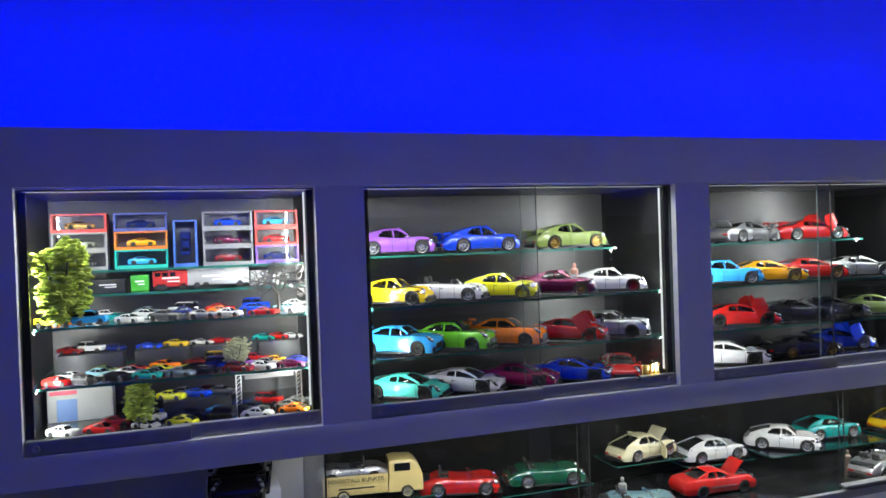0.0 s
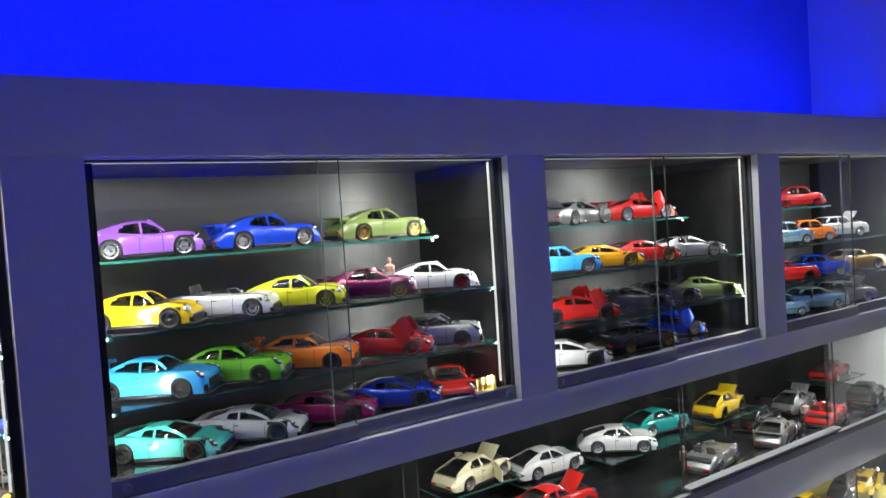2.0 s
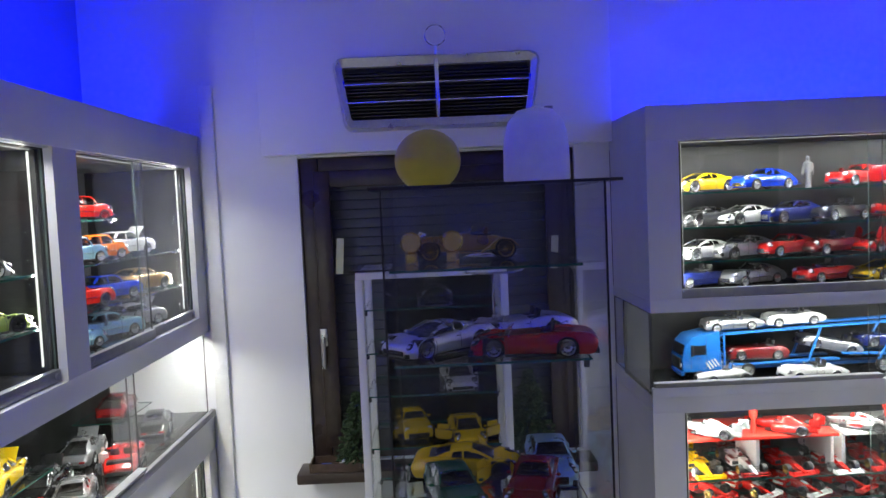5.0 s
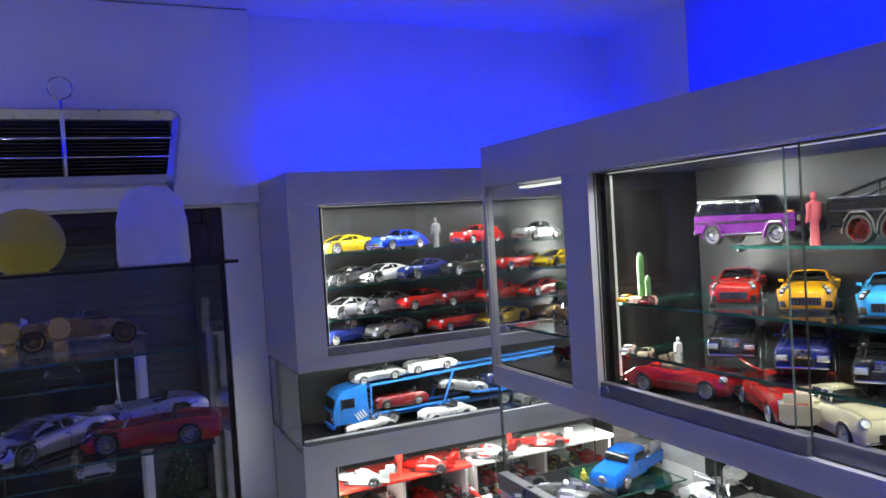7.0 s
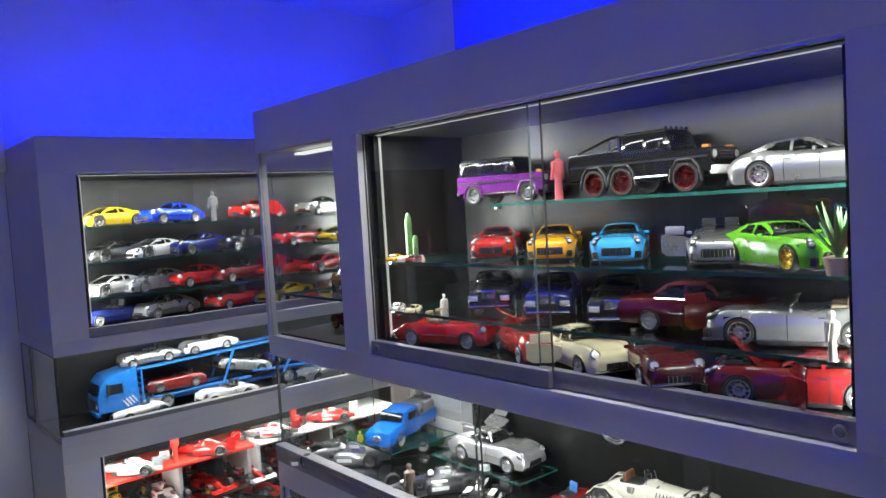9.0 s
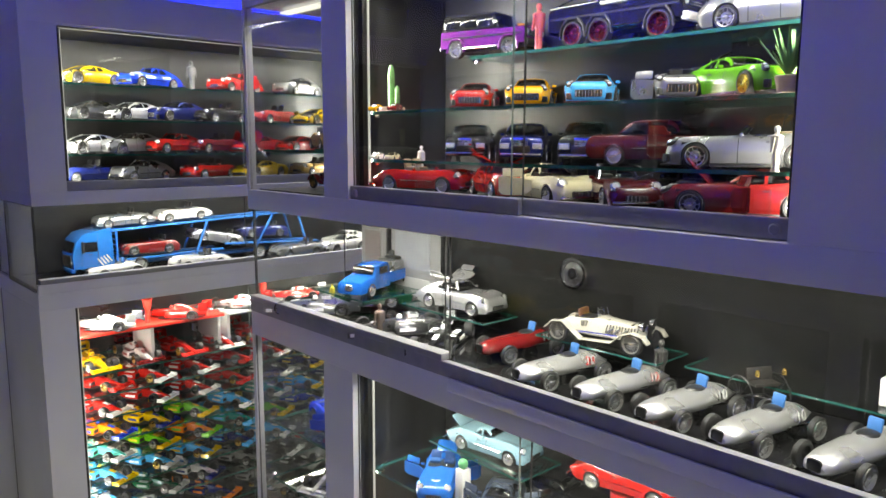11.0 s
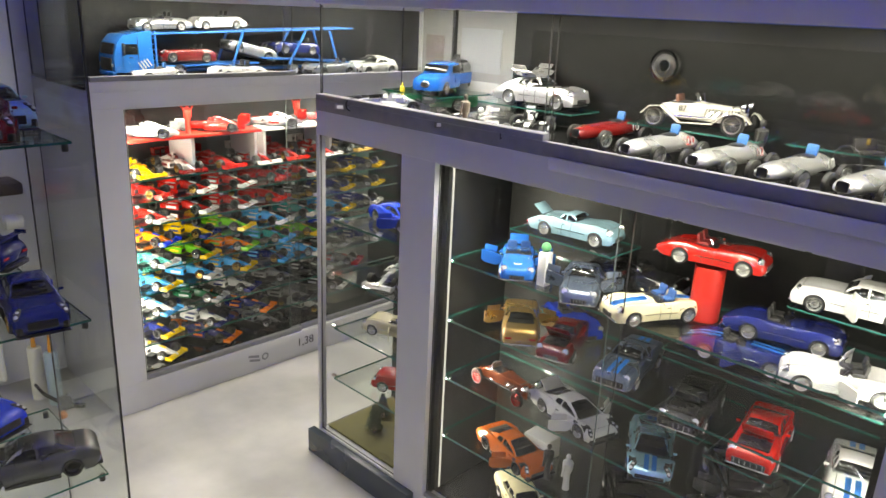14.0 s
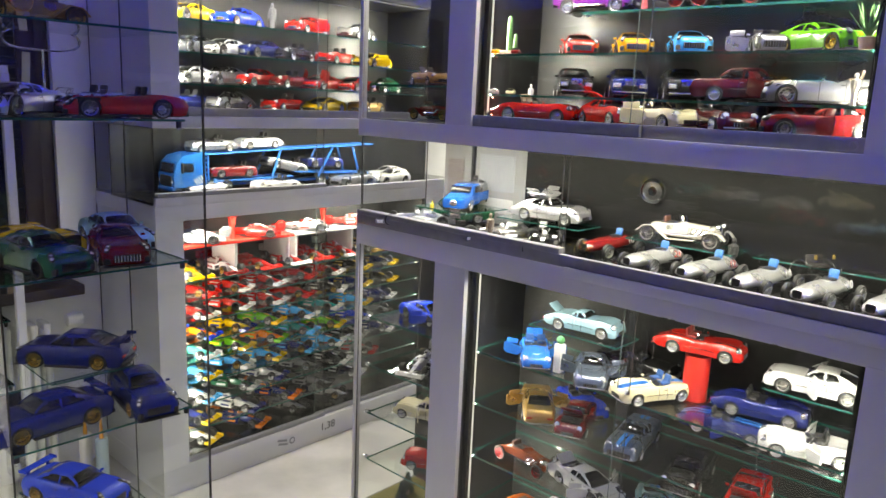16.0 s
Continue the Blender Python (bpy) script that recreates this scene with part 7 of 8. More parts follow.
figurine(pose(3.31, -.14, .965, 0, 0, 180), .11, (.55, .03, .02), "small red figurine with raised arms on the step", 1)
figurine(pose(3.33, -.62, .965, 0, 0, 180), .11, (.55, .03, .02), "small red figurine with raised arms on the step", 1)
figurine(pose(3.36, -.37, 1.808), .11, (.18, .18, .19), "dark figurine in racing overalls on a glass shelf")
figurine(pose(1.66, -.35, 1.808), .095, (.48, .09, .11), "small figurine in a red dress on a glass shelf")
figurine(pose(1.97, -.30, 1.508 + .045), .06, (.75, .75, .73), "small white figurine seated in a red roadster")
figurine(pose(2.02, -.21, Zn), .085, (.20, .15, .12), "small figurine in dark overalls beside a racing car")
figurine(pose(1.37, -.39, Zn), .095, (.05, .05, .05), "small dark figurine standing behind the racers")
figurine(pose(2.33, -.285, Zn + .03), .05, (.65, .50, .05), "tiny figurine with a yellow helmet")
figurine(pose(1.36, 2.02, 1.68), .085, (.70, .40, .30), "small pale figurine behind the sports cars")
figurine(pose(1.50, 2.02, 1.026), .09, (.30, .30, .28), "small grey figurine beside an open car")
figurine(pose(2.33, 1.98, 1.026), .08, (.20, .14, .10), "small figurine in dark clothes between the cars")
figurine(pose(3.02, 1.98, 1.026), .085, (.55, .40, .35), "small figurine standing between the cars")
for x, c in ((1.72, (.05, .05, .05)), (1.66, (.6, .6, .6))):
    figurine(pose(x, -.27, .28), .10, c, "dark standing figurine in the base cabinet")
t = figurine(pose(1.10, -.215, 1.581), .065, (.50, .48, .42), "small cream statuette on the glass shelf")

# plants and tiny cars in the opposite wall cabinet
t = thing("cactus", pose(2.02, -.25, 1.692), "small green toy cactus with two stems", "model plant")
for x, h, r in ((0, .10, .0075), (-.022, .05, .0055)):
    bm = bmesh.new()
    lathe(bm, [(r * .7, 0)] + [(r * (1 + .10 * (k % 2)), h * k / 12) for k in range(1, 11)] + [(r * .7, h * .95), (.0005, h)], 12, pose(x, 0, .008))
    part("stem", bm, PLANT, t)
bm = bmesh.new()
lathe(bm, [(.001, 0), (.034, 0), (.030, .010), (.001, .010)], 14, cap=False)
part("base", bm, POT, t)
t = thing("agave_plant", pose(1.088, -.215, 1.692) @ Matrix.Diagonal((.75, .75, .75, 1)), "small green agave in a pale clay pot", "potted plant")
bm = bmesh.new()
lathe(bm, [(.001, 0), (.020, 0), (.026, .030), (.022, .032), (.001, .028)], 16, cap=False)
part("pot", bm, POT, t)
r_ = random.Random(3)
for k in range(16):
    bm = bmesh.new()
    ln = r_.uniform(.055, .10)
    secs = []
    for i in range(6):
        u = i / 5
        w = .007 * (1 - u) ** .7 + .0004
        secs.append([(u * ln * .55, -w, u * ln * .9), (u * ln * .55 + .001, 0, u * ln * .9 - .0025), (u * ln * .55, w, u * ln * .9), (u * ln * .55 - .0005, 0, u * ln * .9 + .001)])
    loft(bm, secs)
    part("leaf", bm, PLANT, t, at=pose(0, 0, .028, 0, r_.uniform(-25, 12), k * 137.5))
t = thing("snake_plant", pose(.985, -.44, 1.2075), "small upright snake plant in a square white pot", "potted plant")
part("pot", newbox(-.016, .016, -.016, .016, 0, .045, .002), WHITEP, t)
for i, (x, y, h, a) in enumerate(((0, 0, .105, 3), (.008, .004, .085, -6), (-.008, -.003, .075, 7), (.002, -.008, .06, -3))):
    bm = bmesh.new()
    loft(bm, [[(-w, -.001, z), (0, -.0022, z), (w, -.001, z), (0, .001, z)] for z, w in ((0, .003), (h * .4, .0055), (h * .8, .0038), (h, .0004))])
    part("leaf", bm, PLANT, t, at=pose(x, y, .043, 0, a, i * 50))
for x, z, c in ((2.045, 1.6922, "amber"), (1.975, 1.692, "dark_red"), (2.045, 1.581, "white"), (1.985, 1.581, "cream")):
    car("small", c, pose(x, -.225, z, 0, 0, 120), ("rear",), scale=.75, group="tiny cars on the cabinet shelf")

# wall badge, picture boards
bm = bmesh.new()
lathe(bm, [(.001, .010), (.028, .010), (.030, .014), (.036, .014), (.039, .008), (.039, 0)], 28, pose(0, 0, 0, -90), cap=False)
wb = thing("round_badge", pose(1.645, YN - DN + .016, 1.33), "round black badge with a silver rim fixed on the black back", "badge")
part("rim", bm, CHROME, wb)
bm = bmesh.new()
lathe(bm, [(.001, .0125), (.024, .0125), (.027, .0105)], 24, pose(0, 0, 0, -90), cap=False)
part("disc", bm, BLACKP, wb)
bm = bmesh.new()
lathe(bm, [(.001, .0145), (.013, .0145), (.014, .0126)], 20, pose(0, 0, 0, -90), cap=False)
part("centre", bm, CHROME, wb)
t = thing("picture_board", pose(2.29, -.492, 1.153), "white board with small racing photographs behind the corner glass", "picture board")
part("board", newbox(-.185, .18, -.006, 0, 0, .277), PAPERW, t, smooth=False)
for x, z, w, h, c in ((.125, .13, .075, .15, (.20, .17, .17)), (-.06, .17, .15, .12, (.30, .31, .34)), (-.06, .06, .15, .05, (.55, .55, .55))):
    part("photograph", newbox(x - w / 2, x + w / 2, .0005, .002, z - h / 2, z + h / 2), PLAIN, t, colour=c, smooth=False)
part("stand", newbox(.035, .045, .0005, .012, 0, .277), BLACKP, t, smooth=False)

# blue racing transporter with a silver car
t = thing("model_transporter", pose(2.27, -.40, 1.21, 0, 0, 112), "bright blue model racing-car transporter carrying a silver racer", "model lorry")
LB = (.01, .13, .55)
bm = bmesh.new()
loft(bm, [ring(x, half_section(.014, zt, w)) for x, zt, w in ((.155, .035, .028), (.150, .045, .038), (.12, .052, .042), (.085, .055, .043), (.07, .078, .038), (.03, .084, .040), (.005, .082, .040), (0, .05, .040))])
part("cab", bm, PAINT, t, colour=LB)
bm = bmesh.new()
slab(bm, pose(.082, 0, .068, 0, -35, 0), .003, .066, .022, .001)
for s in (1, -1):
    slab(bm, pose(.04, s * .0405, .066), .045, .002, .020, .001)
part("glasshouse", bm, TINTED, t)
bm = bmesh.new()
box(bm, -.17, .0, -.042, .042, .022, .036, .003)
for s in (1, -1):
    slab(bm, pose(-.06, s * .040, .042), .20, .004, .022, .002)
part("deck", bm, PAINT, t, colour=LB)
bm = bmesh.new()
ball(bm, pose(.154, 0, .030) @ Matrix.Diagonal((.004, .014, .010, 1)))
part("grille", bm, CHROME, t)
ty, ri = wheel_meshes(.019, .012, "disc")
for x in (.105, -.10):
    for s in (1, -1):
        w = part("wheel", ty, None, t, at=pose(x, s * .037, .019, 0, 0, 0 if s > 0 else 180))
        part("rim", ri, None, w, colour=(.6, .6, .6))
car("classic_roadster", "silver", pose(2.27, -.40, 1.246, 0, 0, 112) @ pose(-.075, 0, 0), ("open",), SLV, scale=.82, group="racing models on the opposite display shelf", where="on the blue transporter")
riser(2.17, 2.40, -.485, -.27, 1.21, Zn)
# red display column and plates in the base cabinet
bm = bmesh.new()
lathe(bm, [(.001, 0), (.033, 0), (.033, .122), (.001, .1245)], 24, cap=False)
solo("display_column", bm, REDP, "round red display column carrying a red roadster", "column", m=pose(1.42, -.37, .8052))
riser(1.60, 1.89, -.385, -.255, .922, .805)
riser(1.01, 1.24, -.455, -.335, .90, .805)
riser(1.175, 1.455, -.395, -.265, .754, .635)
riser(.995, 1.215, -.385, -.245, .772, .635)
riser(1.325, 1.465, -.46, -.225, .592, .46)
riser(1.165, 1.305, -.45, -.205, .585, .46)
riser(.993, 1.125, -.45, -.205, .577, .46)
t = thing("fuel_pump", pose(1.775, -.255, .805), "small white and green model petrol pump", "model pump")
part("body", newbox(-.012, .012, -.014, .014, 0, .085, .003), WHITEP, t)
bm = bmesh.new()
ball(bm, pose(0, 0, .096) @ Matrix.Diagonal((.012, .012, .012, 1)))
part("globe", bm, PLAIN, t, colour=(.1, .35, .15))
solo("white_block", newbox(-.04, .04, -.03, .03, 0, .06, .002), WHITEP, "plain white display block in the base cabinet", "block", m=pose(1.80, -.35, .2802))

# ---------------------------------------------------------------- the pickup and other things on the long display shelf
t = thing("model_pickup", pose(.768, 2.165, 1.12, 0, 0, -8), "cream yellow model pickup van carrying a silver racing car", "model van")
CY = (.70, .55, .22)
bm = bmesh.new()
loft(bm, [ring(x, half_section(.016, zt, w)) for x, zt, w in ((.142, .060, .040), (.138, .072, .046), (.125, .098, .0475), (.11, .107, .0475), (.06, .109, .0475), (.045, .105, .0475), (.042, .05, .0475))])
part("cab", bm, PAINT, t, colour=CY)
bm = bmesh.new()
for s in (1, -1):
    slab(bm, pose(.082, s * .0462, .088), .045, .002, .022, .002)
slab(bm, pose(.1335, 0, .088, 0, -22, 0), .003, .072, .024, .001)
part("glasshouse", bm, TINTED, t)
bm = bmesh.new()
box(bm, -.142, .041, -.0475, .0475, .020, .050, .004)
for s in (1, -1):
    slab(bm, pose(-.05, s * .0465, .062), .182, .003, .026, .001)
slab(bm, pose(-.141, 0, .062), .003, .090, .026, .001)
part("cargo_bed", bm, PAINT, t, colour=CY)
part("lettering", letters("RENNSTALL BUNKER", .0165, BLACKTRIM), None, t, "dark lettering on the side", at=pose(-.048, -.0483, .062, 90))
bm = bmesh.new()
slab(bm, pose(-.048, -.0478, .040), .10, .0008, .004)
part("lettering", bm, BLACKTRIM, t)
ty, ri = wheel_meshes(.018, .011, "disc")
for x in (.095, -.085):
    for s in (1, -1):
        w = part("wheel", ty, None, t, at=pose(x, s * .043, .018, 0, 0, 0 if s > 0 else 180))
        part("rim", ri, None, w, colour=(.7, .66, .5))
c_ = car("classic_roadster", "silver", pose(.7195, 2.172, 1.1705, 0, 0, 172), ("open",), SLV, scale=.82, group="model cars on the long display shelf", where="on the cream pickup bed")
part("number", letters("55", .022, BLACKTRIM), None, c_, "black race number", at=pose(-.062, .0500, .030, 90, 0, 180))
solo("display_block", newbox(-.09, .09, -.085, .085, 0, .215, .003), WHITEP, "plain white display block in the niche", "block", m=pose(.405, 2.09, 1.0125))
car("supercar", "black", pose(.405, 2.09, 1.2278, 0, 0, -97), (), DKR, scale=1.3, group="", where="on a white display block")
# gold letter ornament
bm = bmesh.new()
for i in range(4):
    box(bm, i * .021, i * .021 + .017, -.006, .006, .004, .034, .002)
box(bm, -.004, .084, -.008, .008, 0, .0042, .001)
solo("gold_ornament", bm, GOLD, "small gold letter-like ornament on the cabinet floor", "ornament", m=pose(1.49, 1.905, 1.4351, 0, 0, 12))
# painted race numbers
for o in [q for q in bpy.data.objects if q.get("category") == "model car" and q.parent is None]:
    if "grand prix" in o["label"]:
        x = round(o.matrix_basis.translation.x, 2)
        txt = {1.66: "10", 1.50: "24", 1.36: "12", 1.20: "2"}.get(x)
        if txt:
            m_ = WHITEP if txt == "10" else REDP
            for s in (1, -1):
                part("race_number", letters(txt, .017, m_), None, o, "painted race number", at=pose(.045, s * .0235, .034, 90, 0, 0 if s < 0 else 180))
    if "ivory model open vintage" in o["label"]:
        for s in (1, -1):
            part("race_number", letters("87", .018, BLACKTRIM), None, o, "painted race number", at=pose(-.030, s * .0275, .045, 90, 0, 0 if s < 0 else 180))

# ---------------------------------------------------------------- first opening of the long cabinet: boxed and tiny cars
def ax(x):
    return -.05 + (x + .235) * .774


def blister(x, z, w, h, colour, carcol, kind="small", upright=False):
    t = thing("boxed_model_car", pose(x, 2.08, z), "small model car in a printed card box with a clear window", "boxed model car", "boxed model cars")
    d = .055
    bm = bmesh.new()
    box(bm, -w / 2, w / 2, d - .004, d, 0, h)
    box(bm, -w / 2, w / 2, 0, d - .0042, 0, .008)
    box(bm, -w / 2, w / 2, 0, d - .0042, h - .004, h)
    box(bm, -w / 2, -w / 2 + .005, 0, d - .0042, .0082, h - .0042)
    box(bm, w / 2 - .005, w / 2, 0, d - .0042, .0082, h - .0042)
    part("card_box", bm, PLAIN, t, colour=colour, smooth=False)
    p = part("window", newbox(-w / 2 + .0052, w / 2 - .0052, .0005, .0012, .0082, h - .0042), CLEARP, t, smooth=False)
    p.visible_shadow = False
    part("inlay", newbox(-w / 2 + .0052, w / 2 - .0052, d - .0075, d - .0045, .0082, h - .0042), PLAIN, t, colour=(.15, .15, .165), smooth=False)
    part("plinth", newbox(-w * .36, w * .36, .010, d - .010, .0081, .0084), BLACKP, t, smooth=False)
    m = pose(x, 2.08 + .026, z + .0085)
    if upright:
        m = pose(x, 2.08 + .026, z + h * .5) @ pose(0, 0, 0, 0, -90, 90)
    car("small", carcol, m, ("sal",), scale=.95 if not upright else .85, group="tiny model cars", where="inside its card box")


R3, B3, O3, K3, V3, W3, T3 = (.50, .04, .03), (.06, .08, .30), (.55, .16, .02), (.18, .18, .20), (.16, .08, .42), (.24, .24, .25), (.02, .35, .30)
for x, cols in ((-.115, ((W3, "black"), (W3, "silver"), (R3, "gold"))), (.065, ((T3, "sky"), (O3, "amber"), (B3, "navy"))), (.335, ((K3, "dark_red"), (K3, "burgundy"), (K3, "blue"))), (.495, ((V3, "navy"), (R3, "red"), (R3, "sky")))):
    for i, (c, cc) in enumerate(cols):
        blister(ax(x), 1.8002 + i * .0462, .124 if x < .4 else .112, .046, c, cc)
blister(ax(.20), 1.8002, .058, .118, (.05, .12, .45), "navy", upright=True)
# row of lorries on the narrow middle shelf
for x, w, h, c, nm in ((-.04, .10, .038, (.02, .02, .02), "black display box"), (.055, .055, .048, (.05, .35, .03), "green box"), (.15, .11, .058, (.50, .03, .03), "red lorry"), (.30, .20, .060, (.36, .37, .38), "silver lorry trailer"), (.47, .13, .045, (.34, .34, .35), "white display box")):
    t = thing("model_lorry" if "lorry" in nm else "display_box", pose(ax(x), 2.12, 1.7422), f"small {nm} with plain printed bars on its side", "model lorry" if "lorry" in nm else "box")
    w, h = w * .78, h * .85
    part("body", newbox(-w / 2, w / 2, -.022, .022, .008 if "lorry" in nm else 0, h, .003), PLAIN, t, colour=c)
    bm = bmesh.new()
    slab(bm, pose(0, -.0224, h * .6), w * .5, .0008, h * .10)
    slab(bm, pose(w * .08, -.0224, h * .42), w * .35, .0008, h * .07)
    part("print", bm, PLAIN, t, colour=(.75, .75, .75) if c[0] < .6 else (.05, .08, .3))
    if "lorry" in nm:
        if "red" in nm:
            bm = bmesh.new()
            for k in range(3):
                slab(bm, pose(-w * .36 + k * .018, -.0224, h * .78), .013, .001, h * .2)
            part("glasshouse", bm, TINTED, t)
        for k in (-.34, -.2, .34):
            for s in (1, -1):
                bm = bmesh.new()
                lathe(bm, [(.003, .003), (.008, .003), (.008, -.003), (.003, -.003)], 12, pose(w * k, s * .019, .008, 90))
                part("wheel", bm, TYRE, t)
rr = random.Random(11)
pal = ["white", "silver", "red", "sky", "teal", "orange", "blue", "navy", "grey", "yellow", "burgundy", "turquoise", "steel", "lime", "black"]
kinds = [("rear",), ("sal",), ("sup",), ("box",), ("sal",), ("rear",)]


def tiny_row(z, y, x0, x1, n, first=()):
    for i in range(n):
        x = ax(x0 + (x1 - x0) * i / max(1, n - 1))
        c = first[i] if i < len(first) else rr.choice(pal)
        car("small", c, pose(x + rr.uniform(-.008, .008), y + rr.uniform(-.008, .008), z, 0, 0, rr.choice([-30, -20, -35, 150, -10, -25])), rr.choice(kinds), scale=rr.uniform(.9, 1.08), group="tiny model cars")


tiny_row(1.68, 1.935, -.17, .53, 8, ["lime", "sky", "white", "grey", "silver", "white", "red", "white"])
tiny_row(1.68, 2.01, -.12, .50, 7, ["sky", "teal", "white", "navy", "orange", "blue", "light_blue"])
tiny_row(1.549, 1.925, -.17, .50, 9, ["red", "grey", "black", "teal", "steel", "black", "dark_red", "white", "burgundy"])
tiny_row(1.549, 1.985, -.14, .46, 8, ["white", "light_blue", "silver", "lime", "lime", "navy", "purple", "amber"])
tiny_row(1.549, 2.05, -.06, .40, 6, ["olive", "red", "orange", "dark_red", "yellow", "red"])
tiny_row(1.435, 1.925, -.15, .50, 7, ["white", "red", "white", "lime", "black", "white", "orange"])
tiny_row(1.435, 1.995, -.02, .50, 6, ["dark_red", "white", "black", "sky", "grey", "silver"])
tiny_row(1.68, 2.075, -.16, .54, 7, ["orange", "white", "steel", "white", "red", "blue", "white"])
tiny_row(1.549, 1.955, -.10, .54, 7, ["silver", "dark_green", "steel", "black", "blue", "silver", "navy"])
tiny_row(1.435, 2.05, .14, .54, 5, ["blue", "steel", "navy", "red", "silver"])
for x0, x1, cols in ((-.19, .0, ["dark_red", "white", "navy"]), (.035, .20, ["blue", "yellow"]), (.21, .33, ["white", "red"]), (.42, .56, ["teal", "red", "white"])):
    x0, x1 = ax(x0), ax(x1)
    t = thing("display_step", Matrix.Identity(4), "small clear plastic step for tiny cars on the shelf", "display step")
    part("plate", newbox(x0, x1, 2.075, 2.15, 1.5492, 1.595, .002), PLAIN, t, colour=(.035, .035, .04))
    for i, c in enumerate(cols):
        car("small", c, pose(x0 + (x1 - x0) * (i + .5) / len(cols), 2.112, 1.5952, 0, 0, -25), rr.choice(kinds), scale=.85, group="tiny model cars", where="on a small plastic step")


def bush(m, h, w, material, label, n=900, trunk=.25, seed=1):
    t = thing("model_tree", m, label, "model tree")
    bm = bmesh.new()
    lathe(bm, [(w * .07, 0), (w * .05, h * trunk), (w * .02, h * .7)], 8)
    r = random.Random(seed)
    for k in range(5):
        a = k * 1.3
        rod(bm, (0, 0, h * trunk * .8), (w * .3 * math.cos(a), w * .3 * math.sin(a), h * (.5 + .08 * k)), w * .02, 6)
    part("trunk", bm, TWIG, t)
    bm = bmesh.new()
    lobes = []
    for _ in range(30):
        z = r.uniform(trunk + .12, .88)
        e = math.sqrt(max(.05, 1 - ((z - (trunk + 1) / 2) / (.56 - trunk / 2)) ** 2))
        lobes.append((r.uniform(-.28, .28) * w * e, r.uniform(-.24, .24) * w * e, h * z, w * r.uniform(.20, .28)))
    for k in range(n):
        cx, cy, cz, rad = r.choice(lobes)
        v = Vector((r.gauss(0, 1), r.gauss(0, 1), r.gauss(0, 1))).normalized() * rad * r.uniform(.55, 1.08)
        s = w * r.uniform(.034, .062)
        bmesh.ops.create_icosphere(bm, subdivisions=1, radius=s, matrix=Matrix.Translation((cx + v.x, cy + v.y * .8, cz + v.z)) @ Matrix.Rotation(r.random() * 6, 4, "X") @ Matrix.Diagonal((1.3, .8, .6, 1)))
    part("crown", bm, material, t)


bush(pose(ax(-.135), 1.915, 1.6805), .195, .128, FOLIAGE, "lime green model tree with a dense rounded crown", 2000, .06, 1)
bush(pose(ax(.055), 1.925, 1.4355), .10, .075, FOLIAGE, "small olive green model tree", 800, .2, 2)
bush(pose(ax(.34), 1.935, 1.5495), .075, .064, PALEFOL, "small pale lichen bush among tiny cars", 800, .08, 3)
# bare tree
t = thing("bare_model_tree", pose(ax(.475), 1.94, 1.6805), "black leafless model tree with fine twigs", "model tree")
bm = bmesh.new()
rt = random.Random(5)


def twig(p, d, ln, r, depth):
    q = p + d * ln
    rod(bm, p, q, r, 5 if depth < 3 else 4)
    if depth < 5:
        for _ in range(4 if depth < 4 else 3):
            nd = (d * .8 + Vector((rt.gauss(0, .75), rt.gauss(0, .6), rt.gauss(.02, .6)))).normalized()
            twig(q, nd, ln * rt.uniform(.62, .82), r * .62, depth + 1)


twig(Vector((0, 0, 0)), Vector((0, 0, 1)), .046, .0046, 0)
part("branches", bm, TWIG, t)
# shop front, pit box and gantry on the floor
t = thing("model_building", pose(ax(-.125), 2.08, 1.4352), "white model shop front with a blue roof line", "model building")
part("wall", newbox(-.076, .07, -.004, .05, 0, .085, .001), PLAIN, t, colour=(.34, .35, .34), smooth=False)
part("roof_band", newbox(-.078, .12, -.006, .05, .0852, .094, .001), PLAIN, t, colour=(.05, .08, .35), smooth=False)
part("door", newbox(-.055, -.01, -.0052, -.004, .002, .055), PLAIN, t, colour=(.10, .20, .45), smooth=False)
part("sign", newbox(-.07, -.01, -.0056, -.0041, .066, .076), PLAIN, t, colour=(.50, .04, .08), smooth=False)
t = thing("display_step", pose(ax(.22), 2.06, 1.4352), "black stepped stand stacked with tiny cars", "display step")
part("body", newbox(-.08, .08, -.05, .06, 0, .038, .002), BLACKP, t)
for i, c in enumerate(["lime", "silver", "blue", "dark_red", "grey"]):
    car("small", c, pose(ax(.22) - .062 + .030 * i, 2.045 + .03 * (i % 2), 1.4734, 0, 0, -30), ("sal",), group="tiny model cars", where="on a black stand")
t = thing("model_gantry", pose(ax(.445), 2.02, 1.4352), "silver lattice gantry over tiny racing cars", "model gantry")
bm = bmesh.new()
for x in (-.075, .075):
    for dx, dy in ((-.006, -.006), (.006, -.006), (-.006, .006), (.006, .006)):
        rod(bm, (x + dx, dy, 0), (x + dx, dy, .095), .0012, 5)
    for k in range(9):
        rod(bm, (x - .006, -.006, k * .0105), (x + .006, -.006, (k + 1) * .0105), .0008, 4)
for dz, dy in ((.088, -.006), (.1, -.006), (.088, .006), (.1, .006)):
    rod(bm, (-.081, dy, dz), (.081, dy, dz), .0012, 5)
for k in range(14):
    rod(bm, (-.08 + k * .0115, -.006, .088 if k % 2 else .1), (-.08 + (k + 1) * .0115, -.006, .1 if k % 2 else .088), .0008, 4)
part("lattice", bm, ALU, t)
part("banner", newbox(-.06, .06, -.009, -.0072, .076, .0868), PAPERW, t, smooth=False)

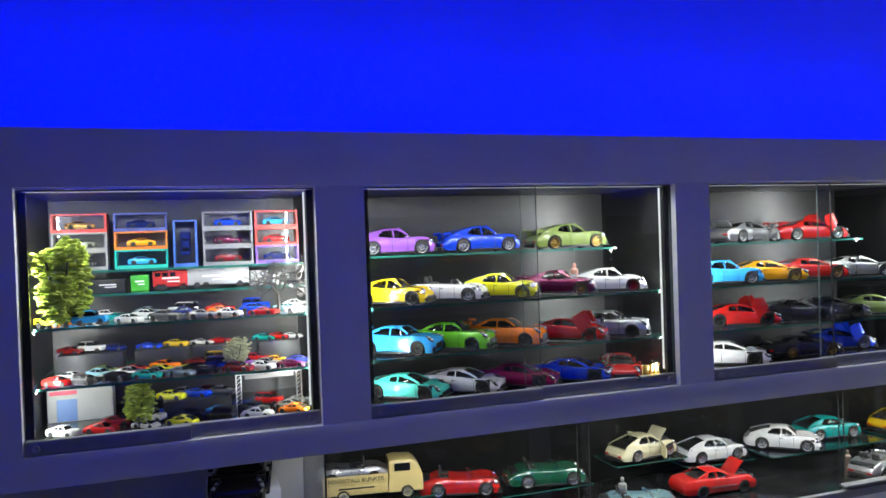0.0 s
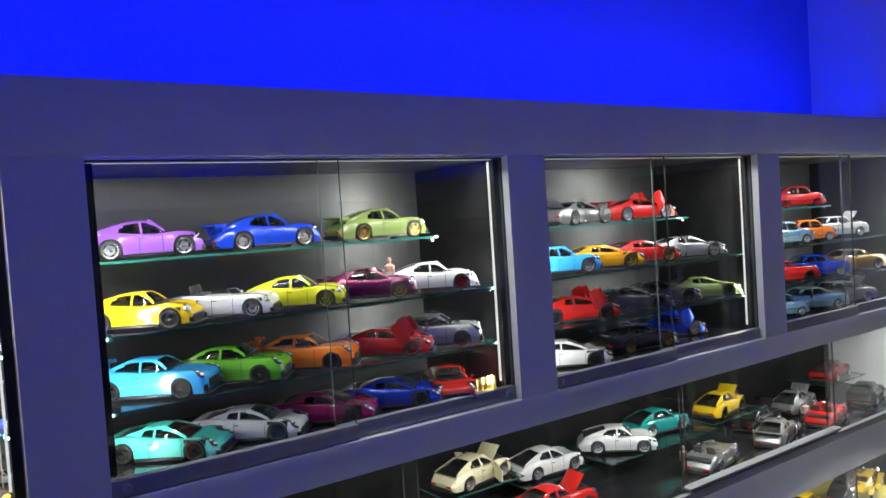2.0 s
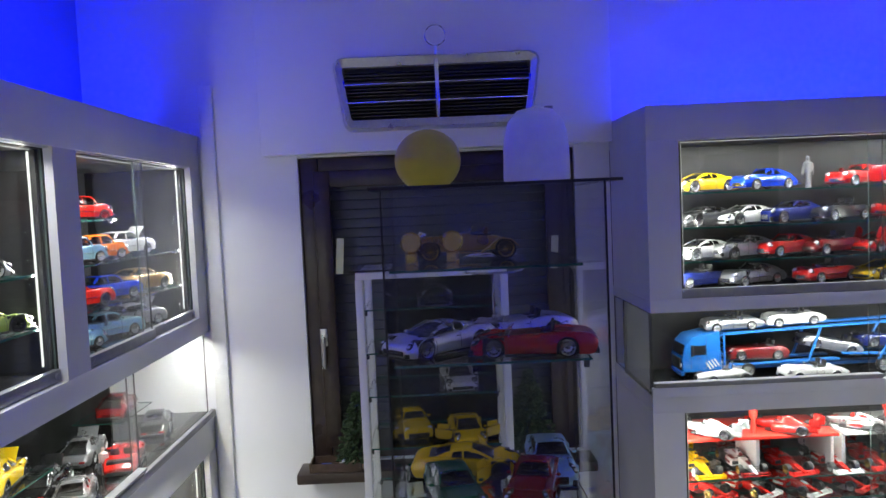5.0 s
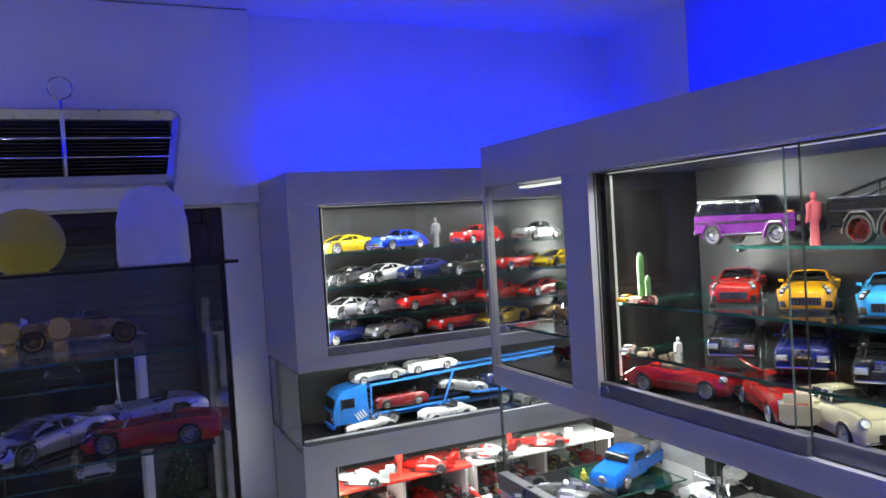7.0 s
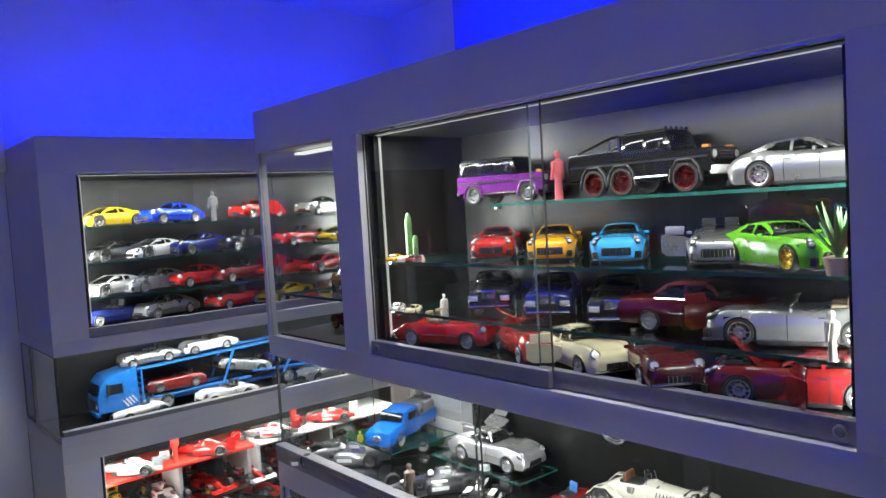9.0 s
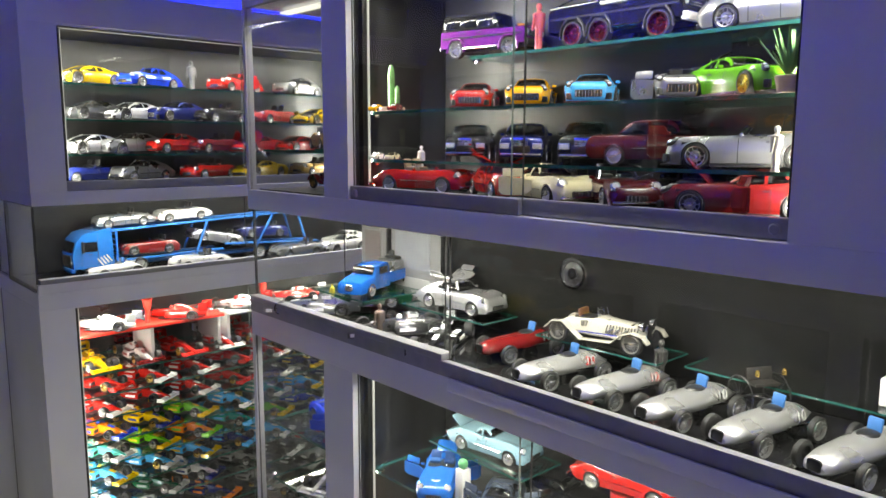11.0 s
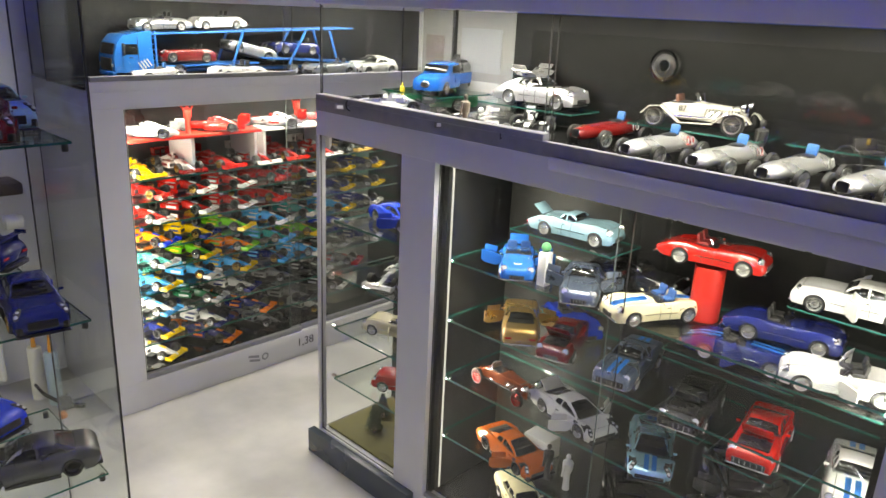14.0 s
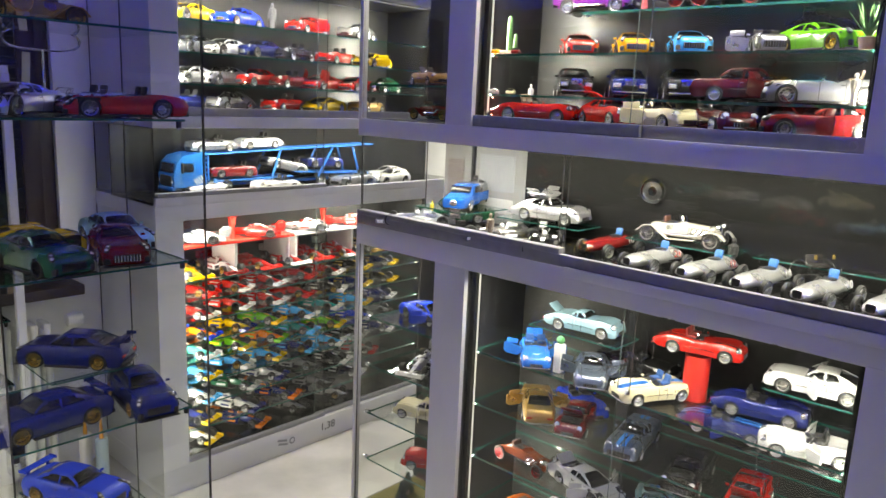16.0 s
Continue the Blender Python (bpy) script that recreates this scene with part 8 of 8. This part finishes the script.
# ---------------------------------------------------------------- yellow scenery in the lower openings
def diorama(x, y, z, w, d, label, cover):
    t = thing("model_landscape", pose(x, y, z), label, "model landscape")
    bm = bmesh.new()
    bmesh.ops.create_grid(bm, x_segments=24, y_segments=14, size=.5)
    r = random.Random(int(x * 100))
    for v in bm.verts:
        v.co = Vector((v.co.x * w, v.co.y * d, .012 + .03 * max(0, noise.noise(Vector((v.co.x * 4 + x, v.co.y * 3, 1)))) + .003 * r.random()))
    part("ground_scatter", bm, cover, t)
    part("board", newbox(-w / 2, w / 2, -d / 2, d / 2, 0, .0105), BLACKP, t, smooth=False)


diorama(3.12, 2.03, .6405, .92, .28, "yellow green model landscape on the lower shelf", SAND)
diorama(2.36, -.325, .0625, .31, .24, "dark olive model landscape with small fir trees", MOSS)
for x, y, h in ((2.42, -.28, .10), (2.30, -.33, .13), (2.47, -.36, .09)):
    fir(pose(x, y, .09), h, "tiny dark fir tree in the model landscape")
for k, c, x, y, z, o, yw in (("compact", "black", 3.30, 2.0, .668, (), 10), ("vintage", "yellow", 3.42, 1.98, .668, ("guard",), 15), ("compact", "yellow", 3.05, 2.02, .668, (), 10), ("vintage", "black", 2.85, 2.0, .668, ("guard",), 15)):
    car(k, c, pose(x, y, z + .012, 0, 0, yw), o, SLV, group="models in the long base cabinet", where="on a yellow model landscape")

# ---------------------------------------------------------------- tools on the floor by the window
for x, y, c, tip in ((3.52, .40, (.70, .68, .62), (.75, .30, .02)), (3.44, .37, (.35, .45, .50), (.75, .30, .02))):
    t = thing("sealant_cartridge", pose(x, y, 0), "sealant cartridge with an orange nozzle standing on the floor", "cartridge", "cartridges")
    bm = bmesh.new()
    lathe(bm, [(.001, 0), (.024, 0), (.024, .20), (.021, .205), (.001, .206)], 18, cap=False)
    part("tube", bm, PLAIN, t, colour=c)
    bm = bmesh.new()
    lathe(bm, [(.009, .205), (.008, .22), (.003, .29), (.001, .292)], 10, cap=False)
    part("nozzle", bm, PLAIN, t, colour=tip)
t = thing("hand_clamp", pose(3.38, .36, 0), "black tool with bent handles lying on the floor", "hand tool")
bm = bmesh.new()
rod(bm, (0, 0, .012), (.06, -.03, .02), .008), rod(bm, (0, 0, .012), (-.05, -.05, .014), .008), rod(bm, (0, 0, .012), (.02, .06, .07), .007), rod(bm, (.02, .06, .07), (.07, .07, .09), .006), rod(bm, (0, 0, .006), (-.06, .03, .010), .006)
box(bm, -.02, .02, -.02, .02, 0, .045, .006)
part("body", bm, BLACKP, t)
part("grip", newbox(-.075, -.045, .018, .042, .0, .022, .006), PLAIN, t, colour=(.65, .20, .02))
